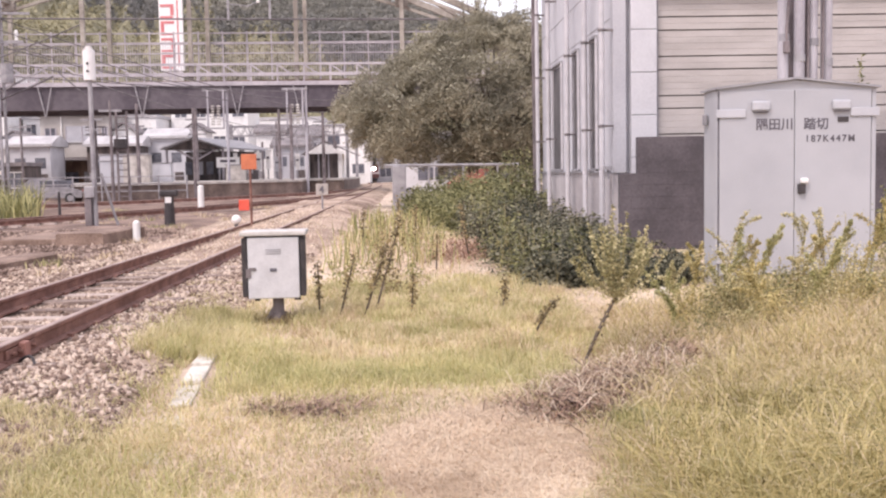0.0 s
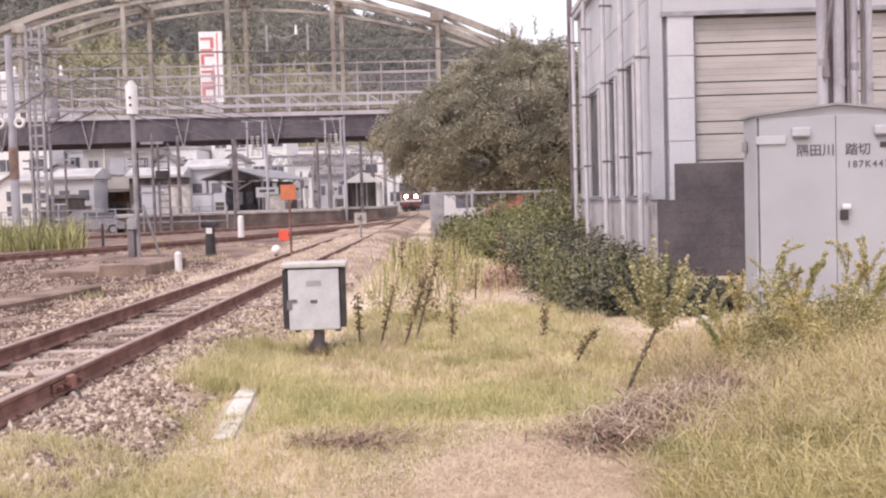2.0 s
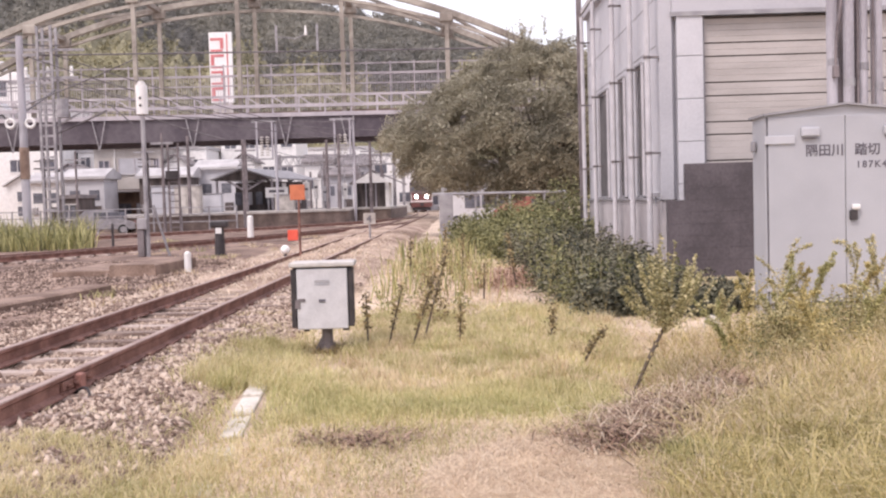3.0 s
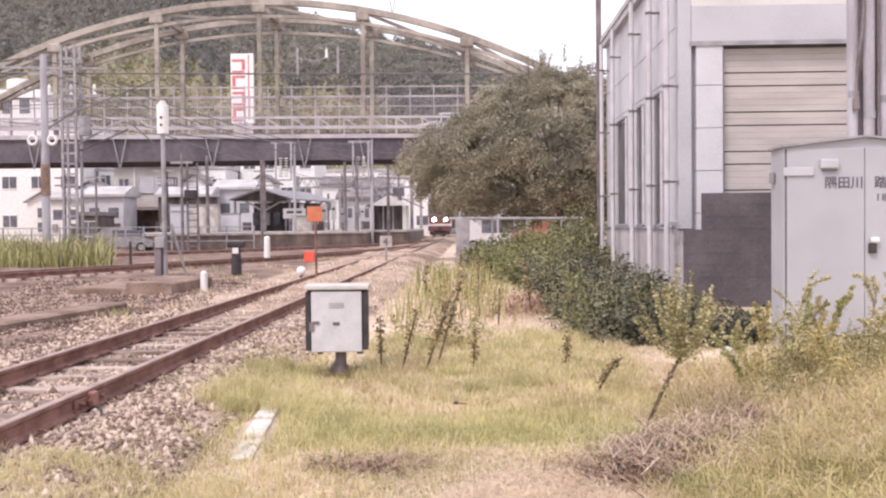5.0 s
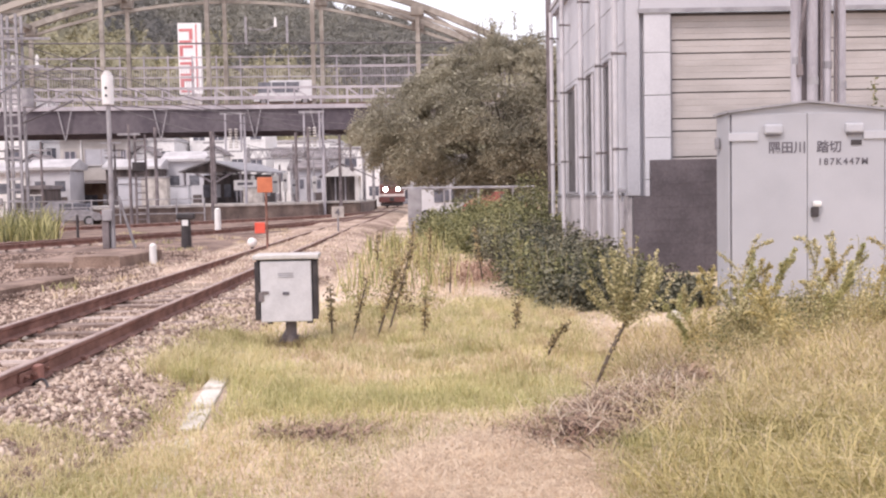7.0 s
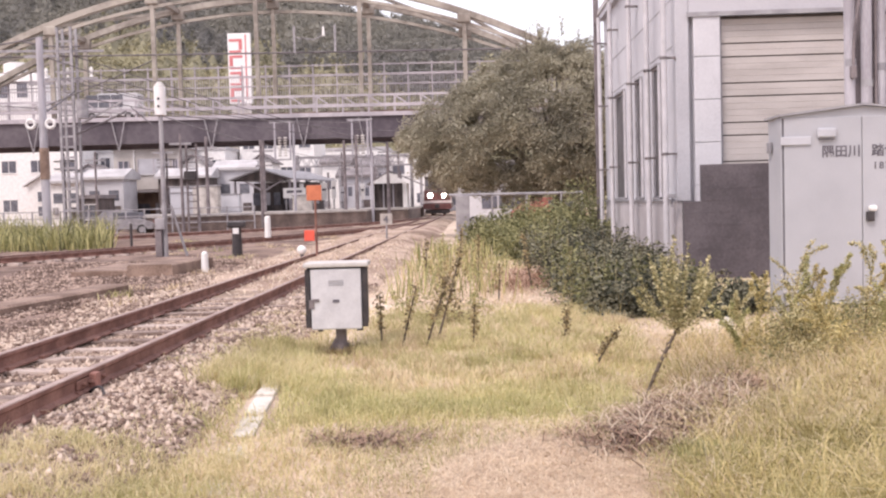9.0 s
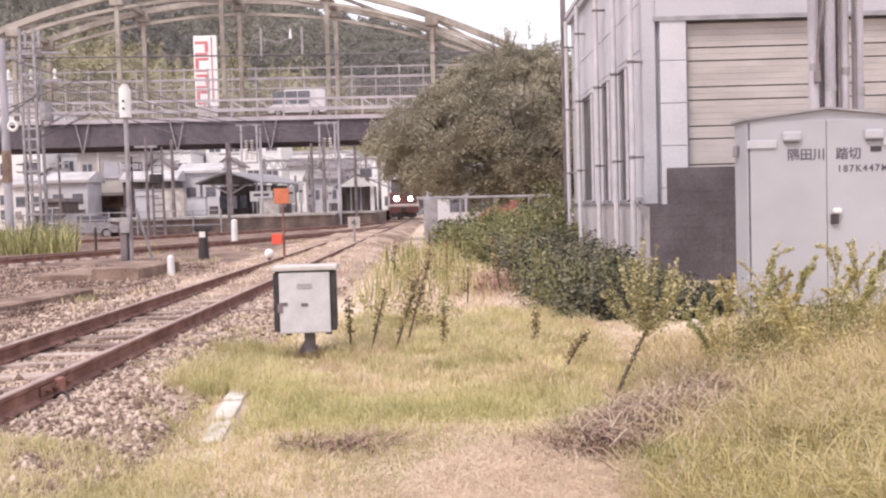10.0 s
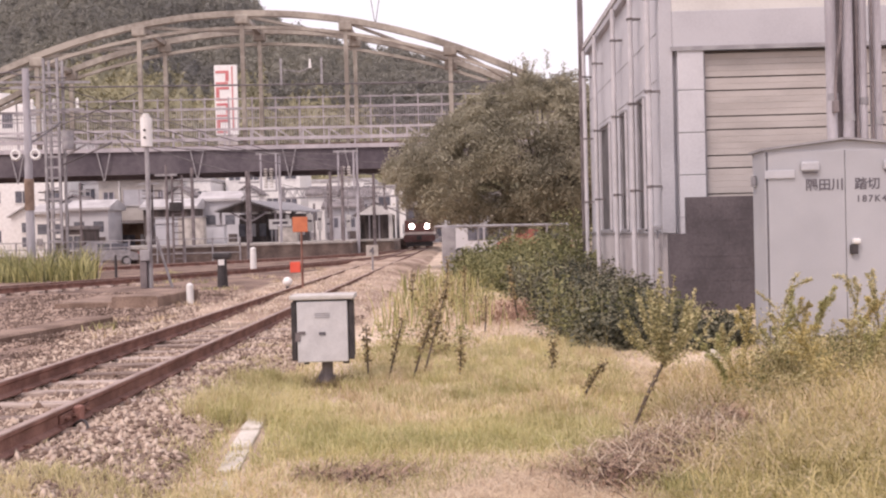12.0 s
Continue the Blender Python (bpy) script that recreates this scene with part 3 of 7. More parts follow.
# ---- warehouse with roller shutter ----
def warehouse():
    w = thing("warehouse", "white clad warehouse with downpipes and a beige roller shutter", "building")
    x0, x1, y0, y1, top = 3.68, 13.5, 18.5, 28.3, 6.05
    b = bmesh.new()
    box(b, x0, x0 + 0.2, y0 + 0.2, y1, 1.14, top)
    part("side_wall", b, M_WALL, w, "white metal cladding")
    part("side_plinth", box(bmesh.new(), x0 - 0.03, x0 + 0.22, y0 + 0.2, y1, -0.5, 1.1, 0.01), M_PLINTH, w, "grey concrete plinth")
    part("plinth_ledge", box(bmesh.new(), x0 - 0.07, x0 + 0.1, y0 + 0.25, y1, 1.1, 1.14), M_CABTRIM, w)
    part("back_wall", box(bmesh.new(), x0 + 0.2, x1, y1 - 0.2, y1, -0.5, top), M_WALL, w)
    part("end_wall", box(bmesh.new(), x1, x1 + 0.2, y0, y1, -0.5, top), M_WALL, w)
    part("roof", box(bmesh.new(), x0 - 0.15, x1 + 0.3, y0 - 0.1, y1 + 0.15, top + 0.17, top + 0.3), M_PALEROOF, w)
    part("fascia", box(bmesh.new(), x0 - 0.12, x0 + 0.25, y0 + 0.05, y1 + 0.1, top, top + 0.165, 0.015), M_WALLGREY, w, "pale grey eaves gutter")
    # front: corner strip, pier, lintel, shutter
    part("corner_strip", box(bmesh.new(), x0, x0 + 0.24, y0 - 0.02, y0 + 0.2, 1.1, top, 0.01), M_WALLGREY, w)
    part("return_wall", box(bmesh.new(), x0 + 0.24, 4.06, y0 + 0.12, y0 + 0.3, 1.1, 4.42), M_WALLGREY, w)
    for k in range(5):
        part("pier_panel", box(bmesh.new(), 4.0, 4.47, y0 - 0.05, y0 + 0.2, 0.62 + k * 0.765, 0.62 + k * 0.765 + 0.755, 0.008), M_WALL, w)
    part("pier_base", box(bmesh.new(), x0 + 0.02, 4.47, y0 + 0.02, y0 + 0.3, -0.5, 1.09), M_PLINTH, w)
    part("lintel", box(bmesh.new(), x0 + 0.24, x1, y0 - 0.06, y0 + 0.2, 4.44, 5.1, 0.012), M_WALLGREY, w, "pale grey lintel panel above the shutter")
    part("upper_wall", box(bmesh.new(), x0 + 0.24, x1, y0 - 0.02, y0 + 0.2, 5.104, top, 0.008), M_UPPER, w, "cream upper cladding")
    part("lintel_edge", box(bmesh.new(), x0 + 0.2, x1, y0 - 0.08, y0 - 0.064, 4.38, 4.46), M_CABTRIM, w)
    sh = bmesh.new()
    box(sh, 4.47, x1, y0 + 0.15, y0 + 0.2, -0.5, 4.4)
    shutter = part("roller_shutter", sh, M_GROOVE, w, "closed beige steel roller shutter")
    z = 4.35
    for h in (0.45, 0.24, 0.47, 0.24, 0.47, 0.23, 0.47, 0.24, 0.47, 0.24, 0.47):
        one = bmesh.new()
        n = max(2, round(h / 0.12))
        step = (h - 0.025) / n
        for i in range(n):
            zz = z - h + 0.025 + step * i
            prism(one, [(0.002, 0), (0.03, 0.002), (0.034, step - 0.006), (0.024, step)], (4.49, y0 + 0.15, zz), (x1 - 0.02, y0 + 0.15, zz))
        part("slat", one, M_SHUT, shutter)
        z -= h
    part("shutter_guide", box(bmesh.new(), 4.472, 4.52, y0 + 0.05, y0 + 0.148, 1.0, 4.375), M_CABTRIM, w)
    # side: windows between the downpipes, cladding joints, pipes with brackets
    ys = (18.5, 20.3, 22.55, 25.6, 27.8)
    for ya, yb in ((19.98, 20.57), (22.12, 22.75), (24.55, 26.0)):
        win = part("window", box(bmesh.new(), x0 - 0.012, x0 + 0.01, ya, yb, 1.2, 3.68), M_SLOT, w, "tall dark window slot")
        for yy in (ya - 0.06, yb):
            part("window_frame", box(bmesh.new(), x0 - 0.06, x0 - 0.013, yy, yy + 0.06, 1.15, 3.73), M_PIPE, win)
        part("sill", box(bmesh.new(), x0 - 0.08, x0 - 0.013, ya - 0.06, yb + 0.06, 1.142, 1.18), M_CABTRIM, win)
        part("window_head", box(bmesh.new(), x0 - 0.07, x0 - 0.013, ya - 0.06, yb + 0.06, 3.735, 3.78), M_CABTRIM, win)
    for zz in (3.9, 4.75):
        part("cladding_joint", box(bmesh.new(), x0 - 0.006, x0 + 0.01, y0 + 0.22, y1, zz, zz + 0.02), M_CABTRIM, w)
    for y in ys:
        p = bmesh.new()
        rod(p, (x0 - 0.205, y, -0.4), (x0 - 0.205, y, top), 0.053, n=12)
        pipe = part("downpipe", p, M_PIPE, w, "white plastic downpipe")
        for zz in (1.93, 3.65, 5.33):
            part("bracket", box(rod(bmesh.new(), (x0 - 0.205, y, zz), (x0 - 0.205, y, zz + 0.05), 0.064, n=12), x0 - 0.27, x0 - 0.0, y - 0.05, y + 0.05, zz + 0.008, zz + 0.042), M_BRACKET, pipe)
    part("flue", box(bmesh.new(), 3.42, 3.56, 28.4, 28.55, -0.3, 9.0, 0.02), M_POLEDARK, w, "dark square flue behind the corner")
    lamp = bmesh.new()
    box(lamp, 3.5, 3.62, 18.3, 18.46, 1.16, 1.24, 0.01)
    rod(lamp, (3.56, 18.38, 1.0), (3.56, 18.38, 1.16), 0.02)
    part("wall_tap", lamp, M_CABTRIM, w)


warehouse()


def block_wall():
    w = thing("block_wall", "dark grey stepped concrete block wall", "wall", kind="structure")
    rng = random.Random(4)
    wide, high = 0.4, 0.2
    full = finish(box(bmesh.new(), 0.001, wide - 0.001, -0.06, 0.06, 0.0015, high - 0.0015, 0.002), "block", M_DARKWALL)
    half = finish(box(bmesh.new(), 0.001, wide / 2 - 0.001, -0.06, 0.06, 0.0015, high - 0.0015, 0.002), "block", M_DARKWALL)
    part("mortar", box(box(bmesh.new(), 3.48, 12.0, 16.945, 17.04, -0.5, 1.1), 3.78, 12.0, 16.945, 17.04, 1.1, 1.7), M_DARKWALL, w)
    for row in range(11):
        z = -0.5 + row * high
        x = 3.47 if row < 8 else 3.77
        if row % 2:
            piece("block", half, w, pose(x, 17, z))
            x += wide / 2
        while x < 9.0:
            piece("block", full, w, pose(x, 17 + rng.uniform(-0.001, 0.001), z))
            x += wide


block_wall()


# ---- crossing equipment ----
def cabinet():
    c = thing("equipment_cabinet", "pale grey steel crossing cabinet with dark lettering", "cabinet", at=(3.2, 11.0, 0.04))
    w, d, h = 1.86, 0.5, 1.98
    b = bmesh.new()
    box(b, 0.115, w - 0.03, 0.04, d, -0.07, h, 0.01)
    part("body", b, M_CAB, c)
    part("plinth", box(bmesh.new(), 0.09, w, 0.02, d + 0.02, -0.4, -0.075, 0.015), M_CONC, c, "concrete base")
    part("corner_post", box(bmesh.new(), 0.105, 0.121, 0.0, 0.2, -0.07, h - 0.02, 0.004), M_CAB, c)
    part("corner_post", box(bmesh.new(), w - 0.05, w, 0.0, 0.2, -0.07, h - 0.02, 0.008), M_CAB, c)
    roof = bmesh.new()
    ridge = 0.965
    prof = [(0.08, h - 0.015), (ridge, h + 0.085), (w + 0.03, h - 0.02), (w + 0.03, h + 0.005), (ridge, h + 0.108), (0.08, h + 0.01)]
    v0 = [roof.verts.new((x, -0.05, z)) for x, z in prof]
    v1 = [roof.verts.new((x, d + 0.02, z)) for x, z in prof]
    for k in range(6):
        roof.faces.new((v0[k], v0[(k + 1) % 6], v1[(k + 1) % 6], v1[k]))
    roof.faces.new((v0[0], v0[1], v0[4], v0[5]))
    roof.faces.new((v0[1], v0[2], v0[3], v0[4]))
    roof.faces.new((v1[0], v1[1], v1[4], v1[5]))
    roof.faces.new((v1[1], v1[2], v1[3], v1[4]))
    part("roof", roof, M_CABTRIM, c, "thin dark edged gable roof")
    gable = bmesh.new()
    a = [gable.verts.new(p) for p in ((0.12, 0.0, h - 0.03), (w - 0.03, 0.0, h - 0.03), (w - 0.03, 0.0, h - 0.012), (ridge, 0.0, h + 0.08), (0.12, 0.0, h - 0.012))]
    e = [gable.verts.new((v.co.x, 0.06, v.co.z)) for v in a]
    gable.faces.new(a)
    gable.faces.new(e[::-1])
    for k in range(5):
        gable.faces.new((a[k], a[(k + 1) % 5], e[(k + 1) % 5], e[k]))
    part("gable", gable, M_CAB, c)
    for x0, x1 in ((0.135, 0.955), (0.962, w - 0.06)):
        door = part("door", box(bmesh.new(), x0, x1, -0.012, 0.04, -0.05, h - 0.03, 0.006), M_CAB, c)
        hx = x0 + 0.06 if x0 < 0.5 else x1 - 0.02
        s = 1 if x0 < 0.5 else -1
        part("hinge", box(bmesh.new(), min(hx - 0.1 * s, hx + 0.22 * s), max(hx - 0.1 * s, hx + 0.22 * s), -0.035, -0.013, 1.66, 1.75, 0.006), M_FITTING, door, "pale strap hinge")
        part("hinge", box(bmesh.new(), min(hx - 0.1 * s, hx + 0.22 * s), max(hx - 0.1 * s, hx + 0.22 * s), -0.035, -0.013, 0.08, 0.17, 0.006), M_FITTING, door, "pale strap hinge")
        vx = 0.58 if x0 < 0.5 else 1.46
        v = bmesh.new()
        box(v, vx - 0.1, vx + 0.1, -0.06, -0.013, 1.73, 1.835, 0.02)
        part("vent_hood", v, M_FITTING, door, "pale vent hood")
        part("vent_slot", box(bmesh.new(), vx - 0.08, vx + 0.08, -0.05, -0.02, 1.712, 1.719), M_INK, door)
    part("door_gap", box(bmesh.new(), 0.122, 0.133, -0.008, 0.03, 0.3, h - 0.03), M_INK, c)
    part("maker_plate", box(bmesh.new(), 1.43, 1.545, -0.022, -0.013, 1.6, 1.655), M_BLACK, c, "small dark plate")
    lock = part("lock", box(bmesh.new(), 0.99, 1.07, -0.06, -0.013, 0.83, 0.935, 0.01), M_BLACK, c, "black lock box")
    part("lock_cover", box(bmesh.new(), 1.01, 1.1, -0.07, -0.013, 0.938, 1.0, 0.02), M_WHITE, lock, "white lock cover")
    part("side_latch", box(bmesh.new(), 0.07, 0.104, 0.32, 0.42, 1.6, 1.72, 0.008), M_CABTRIM, c)
    lettering("lettering", "隅田川", 0.138, M_INK, c, (0.53, -0.0145, 1.535))
    lettering("lettering", "踏切", 0.138, M_INK, c, (1.055, -0.0145, 1.535))
    lettering("lettering", "187K447M", 0.102, M_INK, c, (1.07, -0.0145, 1.39))


cabinet()


def signal_box():
    s = thing("relay_box", "small pale grey relay box on a short rusty post", "relay box", at=(-1.385, 10.2, -0.29), turn=2)
    w = 0.316
    part("body", box(bmesh.new(), -w + 0.02, w - 0.02, -0.12, 0.2, 0.27, 0.865, 0.01), M_BLACK, s)
    part("front_door", box(bmesh.new(), -0.252, 0.25, -0.17, -0.122, 0.25, 0.855, 0.012), M_BOX, s, "pale grey front door")
    part("side_cheek", box(bmesh.new(), -w + 0.005, -w + 0.055, -0.15, -0.122, 0.27, 0.85, 0.006), M_BLACK, s, "black edge strip")
    part("side_cheek", box(bmesh.new(), w - 0.058, w - 0.005, -0.15, -0.122, 0.27, 0.85, 0.006), M_BLACK, s, "black edge strip")
    lid = bmesh.new()
    box(lid, -w - 0.006, w + 0.008, -0.19, 0.22, 0.87, 0.918, 0.012)
    part("lid", lid, M_BOXLID, s, "weathered overhanging lid")
    part("post", rod(bmesh.new(), (0.02, 0.03, -0.2), (0.02, 0.03, 0.27), 0.06, 0.056, 14), M_POLEDARK, s, "short dark rusty post")
    part("collar", rod(bmesh.new(), (0.02, 0.03, 0.02), (0.02, 0.03, 0.09), 0.08, n=14), M_POLEDARK, s)
    part("cable_foot", rod(bmesh.new(), (-0.12, 0.02, -0.05), (0.0, 0.02, 0.16), 0.03, n=8), M_POLEDARK, s)
    part("bottom_lug", box(bmesh.new(), -0.2, -0.15, -0.1, -0.05, 0.225, 0.268), M_BLACK, s)
    part("bottom_lug", box(bmesh.new(), 0.19, 0.25, -0.1, -0.05, 0.225, 0.268), M_BLACK, s)
    part("keyhole_plate", box(bmesh.new(), -0.035, 0.03, -0.178, -0.171, 0.52, 0.55), M_INK, s)
    part("latch", box(box(bmesh.new(), -0.27, -0.22, -0.18, -0.171, 0.46, 0.55), -0.24, -0.17, -0.181, -0.171, 0.53, 0.56), M_POLEDARK, s, "rusty latch")
    for zz in (0.69, 0.71, 0.73):
        part("label_line", box(bmesh.new(), -0.075, 0.075, -0.174, -0.1705, zz, zz + 0.008), M_CABTRIM, s)


signal_box()


def conduit_pole():
    p = thing("conduit_pole", "bundle of grey cable conduits strapped to a dark pole", "utility pole")
    part("pole", rod(bmesh.new(), (5.45, 14.3, -0.3), (5.43, 14.3, 9.5), 0.19, 0.16, 14), M_POLEDARK, p)
    for x, r, y in ((5.12, 0.072, 13.95), (5.325, 0.074, 13.9), (5.53, 0.07, 13.95), (5.74, 0.078, 14.0)):
        pipe = part("conduit", rod(bmesh.new(), (x, y, -0.3), (x - 0.02, y, 9.3), r, n=14), M_POLE, p, "grey conduit pipe")
        for z in (2.45 + (x * 7 % 1) * 0.5, 4.1 + (x * 5 % 1) * 0.7, 6.4):
            part("sleeve", rod(bmesh.new(), (x, y, z), (x, y, z + 0.1), r * 1.09, n=14), M_CABTRIM, pipe)
    cable = bmesh.new()
    way = [Vector((5.3 - 0.2 * k / 8 + 0.02 * math.sin(k * 1.7), 13.81, 5.4 - 2.7 * k / 8)) for k in range(9)]
    for a, b in zip(way, way[1:]):
        rod(cable, a, b, 0.02, n=6)
    part("cable", cable, M_POLEDARK, p, "loose dark cable")
    part("cable", rod(bmesh.new(), (5.42, 13.85, -0.2), (5.44, 13.85, 9.2), 0.018, n=8), M_POLEDARK, p)
    # Added dark rod, no real cable: paints the shaded gap between two conduits.
    part("cable", rod(rod(bmesh.new(), (5.63, 13.88, -0.2), (5.64, 13.88, 3.6), 0.02, n=8), (5.64, 13.88, 3.6), (5.6, 13.86, 9.2), 0.016, n=8), M_POLEDARK, p)
    for z in (5.4, 7.6):
        part("strap", box(bmesh.new(), 5.02, 5.84, 13.8, 13.825, z, z + 0.05, 0.006), M_GALV, p)
    part("clamp_box", box(bmesh.new(), 5.08, 5.15, 13.78, 13.87, 2.7, 2.86, 0.01), M_POLEDARK, p)


conduit_pole()


def boundary_fence():
    f = thing("boundary_fence", "grey steel fence rail on a square post", "fence")
    part("post", box(bmesh.new(), -0.62, -0.16, 33.9, 34.1, -0.45, 1.4, 0.02), M_GALV, f, "broad grey end post")
    part("top_rail", rod(bmesh.new(), (-0.85, 34, 1.43), (3.6, 34, 1.40), 0.045, n=10), M_GALV, f)
    for x in (0.6, 1.75, 2.9, 3.58):
        part("post", rod(bmesh.new(), (x, 34, -0.4), (x, 34, 1.39), 0.035, n=8), M_GALV, f)
    part("lower_rail", rod(bmesh.new(), (-0.16, 34, 0.5), (3.6, 34, 0.5), 0.025, n=8), M_GALV, f)


boundary_fence()


def markers():
    m = thing("marker_board", "orange square marker board on a thin rusty post", "track sign", at=(-4.0, 25.4, -0.15))
    part("board", box(bmesh.new(), -0.19, 0.19, -0.03, 0.0, 1.48, 1.86, 0.012), M_ORANGE, m, "orange square board")
    part("post", rod(bmesh.new(), (0.02, 0.02, -0.2), (0.02, 0.02, 1.85), 0.03, n=10), M_RUST, m)
    part("small_board", box(bmesh.new(), -0.28, -0.02, -0.03, 0.0, 0.47, 0.74, 0.01), M_RED, m, "red lower board")
    b = thing("point_lamp", "white round point indicator lamp on a low stand", "point indicator", at=(-4.22, 24.6, -0.2))
    bm = bmesh.new()
    bmesh.ops.create_uvsphere(bm, u_segments=14, v_segments=8, radius=0.115, matrix=Matrix.Translation((0, 0, 0.33)))
    part("lamp", bm, M_WHITE, b, "white lamp head")
    part("stand", rod(bmesh.new(), (0, 0, -0.1), (0, 0, 0.22), 0.06, 0.04, 10), M_BLACK, b)
    s = thing("number_board", "weathered pale square board with a black number four", "track sign", at=(-3.05, 35.0, -0.2))
    part("board", box(bmesh.new(), -0.21, 0.21, -0.03, 0.0, 0.68, 1.06, 0.01), M_CONC, s)
    part("post", rod(bmesh.new(), (0, 0.02, -0.1), (0, 0.02, 0.9), 0.035, n=8), M_GALV, s)
    lettering("lettering", "4", 0.36, M_INK, s, (-0.1, -0.034, 0.74))
    for x, y, h, r, dark in ((-6.15, 22.9, 0.38, 0.085, 0), (-8.2, 40, 1.0, 0.13, 0), (-12.3, 36, 0.9, 0.05, 1)):
        w = thing("marker_post", "stubby white marker post in the ballast" if not dark else "thin dark marker post", "post", at=(x, y, -0.2))
        part("shaft", rod(bmesh.new(), (0, 0, -0.1), (0, 0, h), r, r * 0.9, 12), M_BLACK if dark else M_WHITE, w)
        part("cap", rod(bmesh.new(), (0, 0, h + 0.002), (0, 0, h + 0.05), r * 0.9, r * 0.4, 12), M_BLACK if dark else M_WHITE, w)
    d = thing("point_machine", "dark point lever stand with a white plate", "point indicator", at=(-7.1, 30.1, -0.15))
    part("stand", rod(bmesh.new(), (0, 0, -0.1), (0, 0, 0.75), 0.16, 0.13, 10), M_BLACK, d)
    part("head", box(bmesh.new(), -0.26, 0.26, -0.15, 0.15, 0.76, 0.95, 0.05), M_BLACK, d)
    part("plate", box(bmesh.new(), -0.08, 0.1, -0.165, -0.151, 0.58, 0.75), M_WHITE, d, "white plate")


markers()


def signal_mast():
    s = thing("signal_mast", "grey signal mast with a white cylindrical head", "signal", at=(-8.45, 27.5, -0.08))
    part("mast", rod(bmesh.new(), (0, 0, 0), (0, 0, 4.0), 0.07, 0.06, 10), M_GALV, s)
    head = part("signal_head", rod(bmesh.new(), (0, 0, 3.85), (0, 0, 4.62), 0.155, n=16), M_WHITE, s, "white signal head")
    part("cap", rod(bmesh.new(), (0, 0, 4.622), (0, 0, 4.75), 0.15, 0.06, 16), M_BOXLID, head)
    part("lens", rod(bmesh.new(), (0, -0.17, 4.28), (0, -0.15, 4.28), 0.035, n=10), M_BLACK, head)
    part("lens", rod(bmesh.new(), (0, -0.17, 4.08), (0, -0.15, 4.08), 0.035, n=10), M_BLACK, head)
    part("box", box(bmesh.new(), -0.22, 0.05, -0.2, -0.08, 0.75, 1.05, 0.015), M_GALV, s, "grey junction box")
    part("stay", rod(bmesh.new(), (0.5, 0.3, 0), (0.15, 0.1, 1.4), 0.04, n=8), M_GALV, s)
    part("base_post", box(bmesh.new(), -0.24, -0.06, -0.16, 0.04, 0, 0.74, 0.02), M_POLEDARK, s)


signal_mast()


def dragonfly(name):
    d = thing(name, "small brown dragonfly flying over the grass", "dragonfly", group="dragonflies")
    part("thorax", rod(rod(bmesh.new(), (-0.004, 0, 0), (0.008, 0, 0.001), 0.0045, 0.0045, 8), (0.008, 0, 0.001), (0.013, 0, 0), 0.004, 0.002, 8), M_INSECT, d)
    part("abdomen", rod(bmesh.new(), (-0.005, 0, 0), (-0.036, 0, -0.002), 0.0026, 0.0014, 8), M_INSECT, d)
    for s in (-1, 1):
        for x0, tilt in ((0.005, 0.008), (-0.001, 0.004)):
            w = bmesh.new()
            rim = [(x0, 0), (x0 + 0.004, s * 0.014), (x0 + 0.003, s * 0.03), (x0 - 0.004, s * 0.033), (x0 - 0.007, s * 0.016), (x0 - 0.004, 0)]
            lo = [w.verts.new((x, y, 0.004 + abs(y) * tilt / 0.03)) for x, y in rim]
            hi = [w.verts.new((v.co.x, v.co.y, v.co.z + 0.0004)) for v in lo]
            w.faces.new(lo)
            w.faces.new(hi[::-1])
            for k in range(6):
                w.faces.new((lo[k], lo[(k + 1) % 6], hi[(k + 1) % 6], hi[k]))
            part("wing", w, M_WING, d, "pale clear wing")
    for o in d.children:
        o.data.transform(Matrix.Scale(1.45, 4))
    return d


FLIES = [dragonfly("dragonfly") for k in range(3)]


# ---- arch road bridge ----
def deck_z(x):
    return 6.2 - 0.007 * (x + 20)


def arch_z(x):
    return 18.0 - 0.0115 * (x + 16) ** 2


def hoop(bm, pts, w, h):
    """One bent square bar in the plane of x and z."""
    rings = []
    for k, p in enumerate(pts):
        d = (pts[min(k + 1, len(pts) - 1)] - pts[max(k - 1, 0)]).normalized()
        up = Vector((-d.z, 0, d.x))
        rings.append([bm.verts.new(p + Vector((0, i * w / 2, 0)) + up * (j * h / 2)) for i, j in ((-1, -1), (1, -1), (1, 1), (-1, 1))])
    for r, q in zip(rings, rings[1:]):
        for k in range(4):
            bm.faces.new((r[k], r[(k + 1) % 4], q[(k + 1) % 4], q[k]))
    bm.faces.new(rings[0][::-1])
    bm.faces.new(rings[-1])


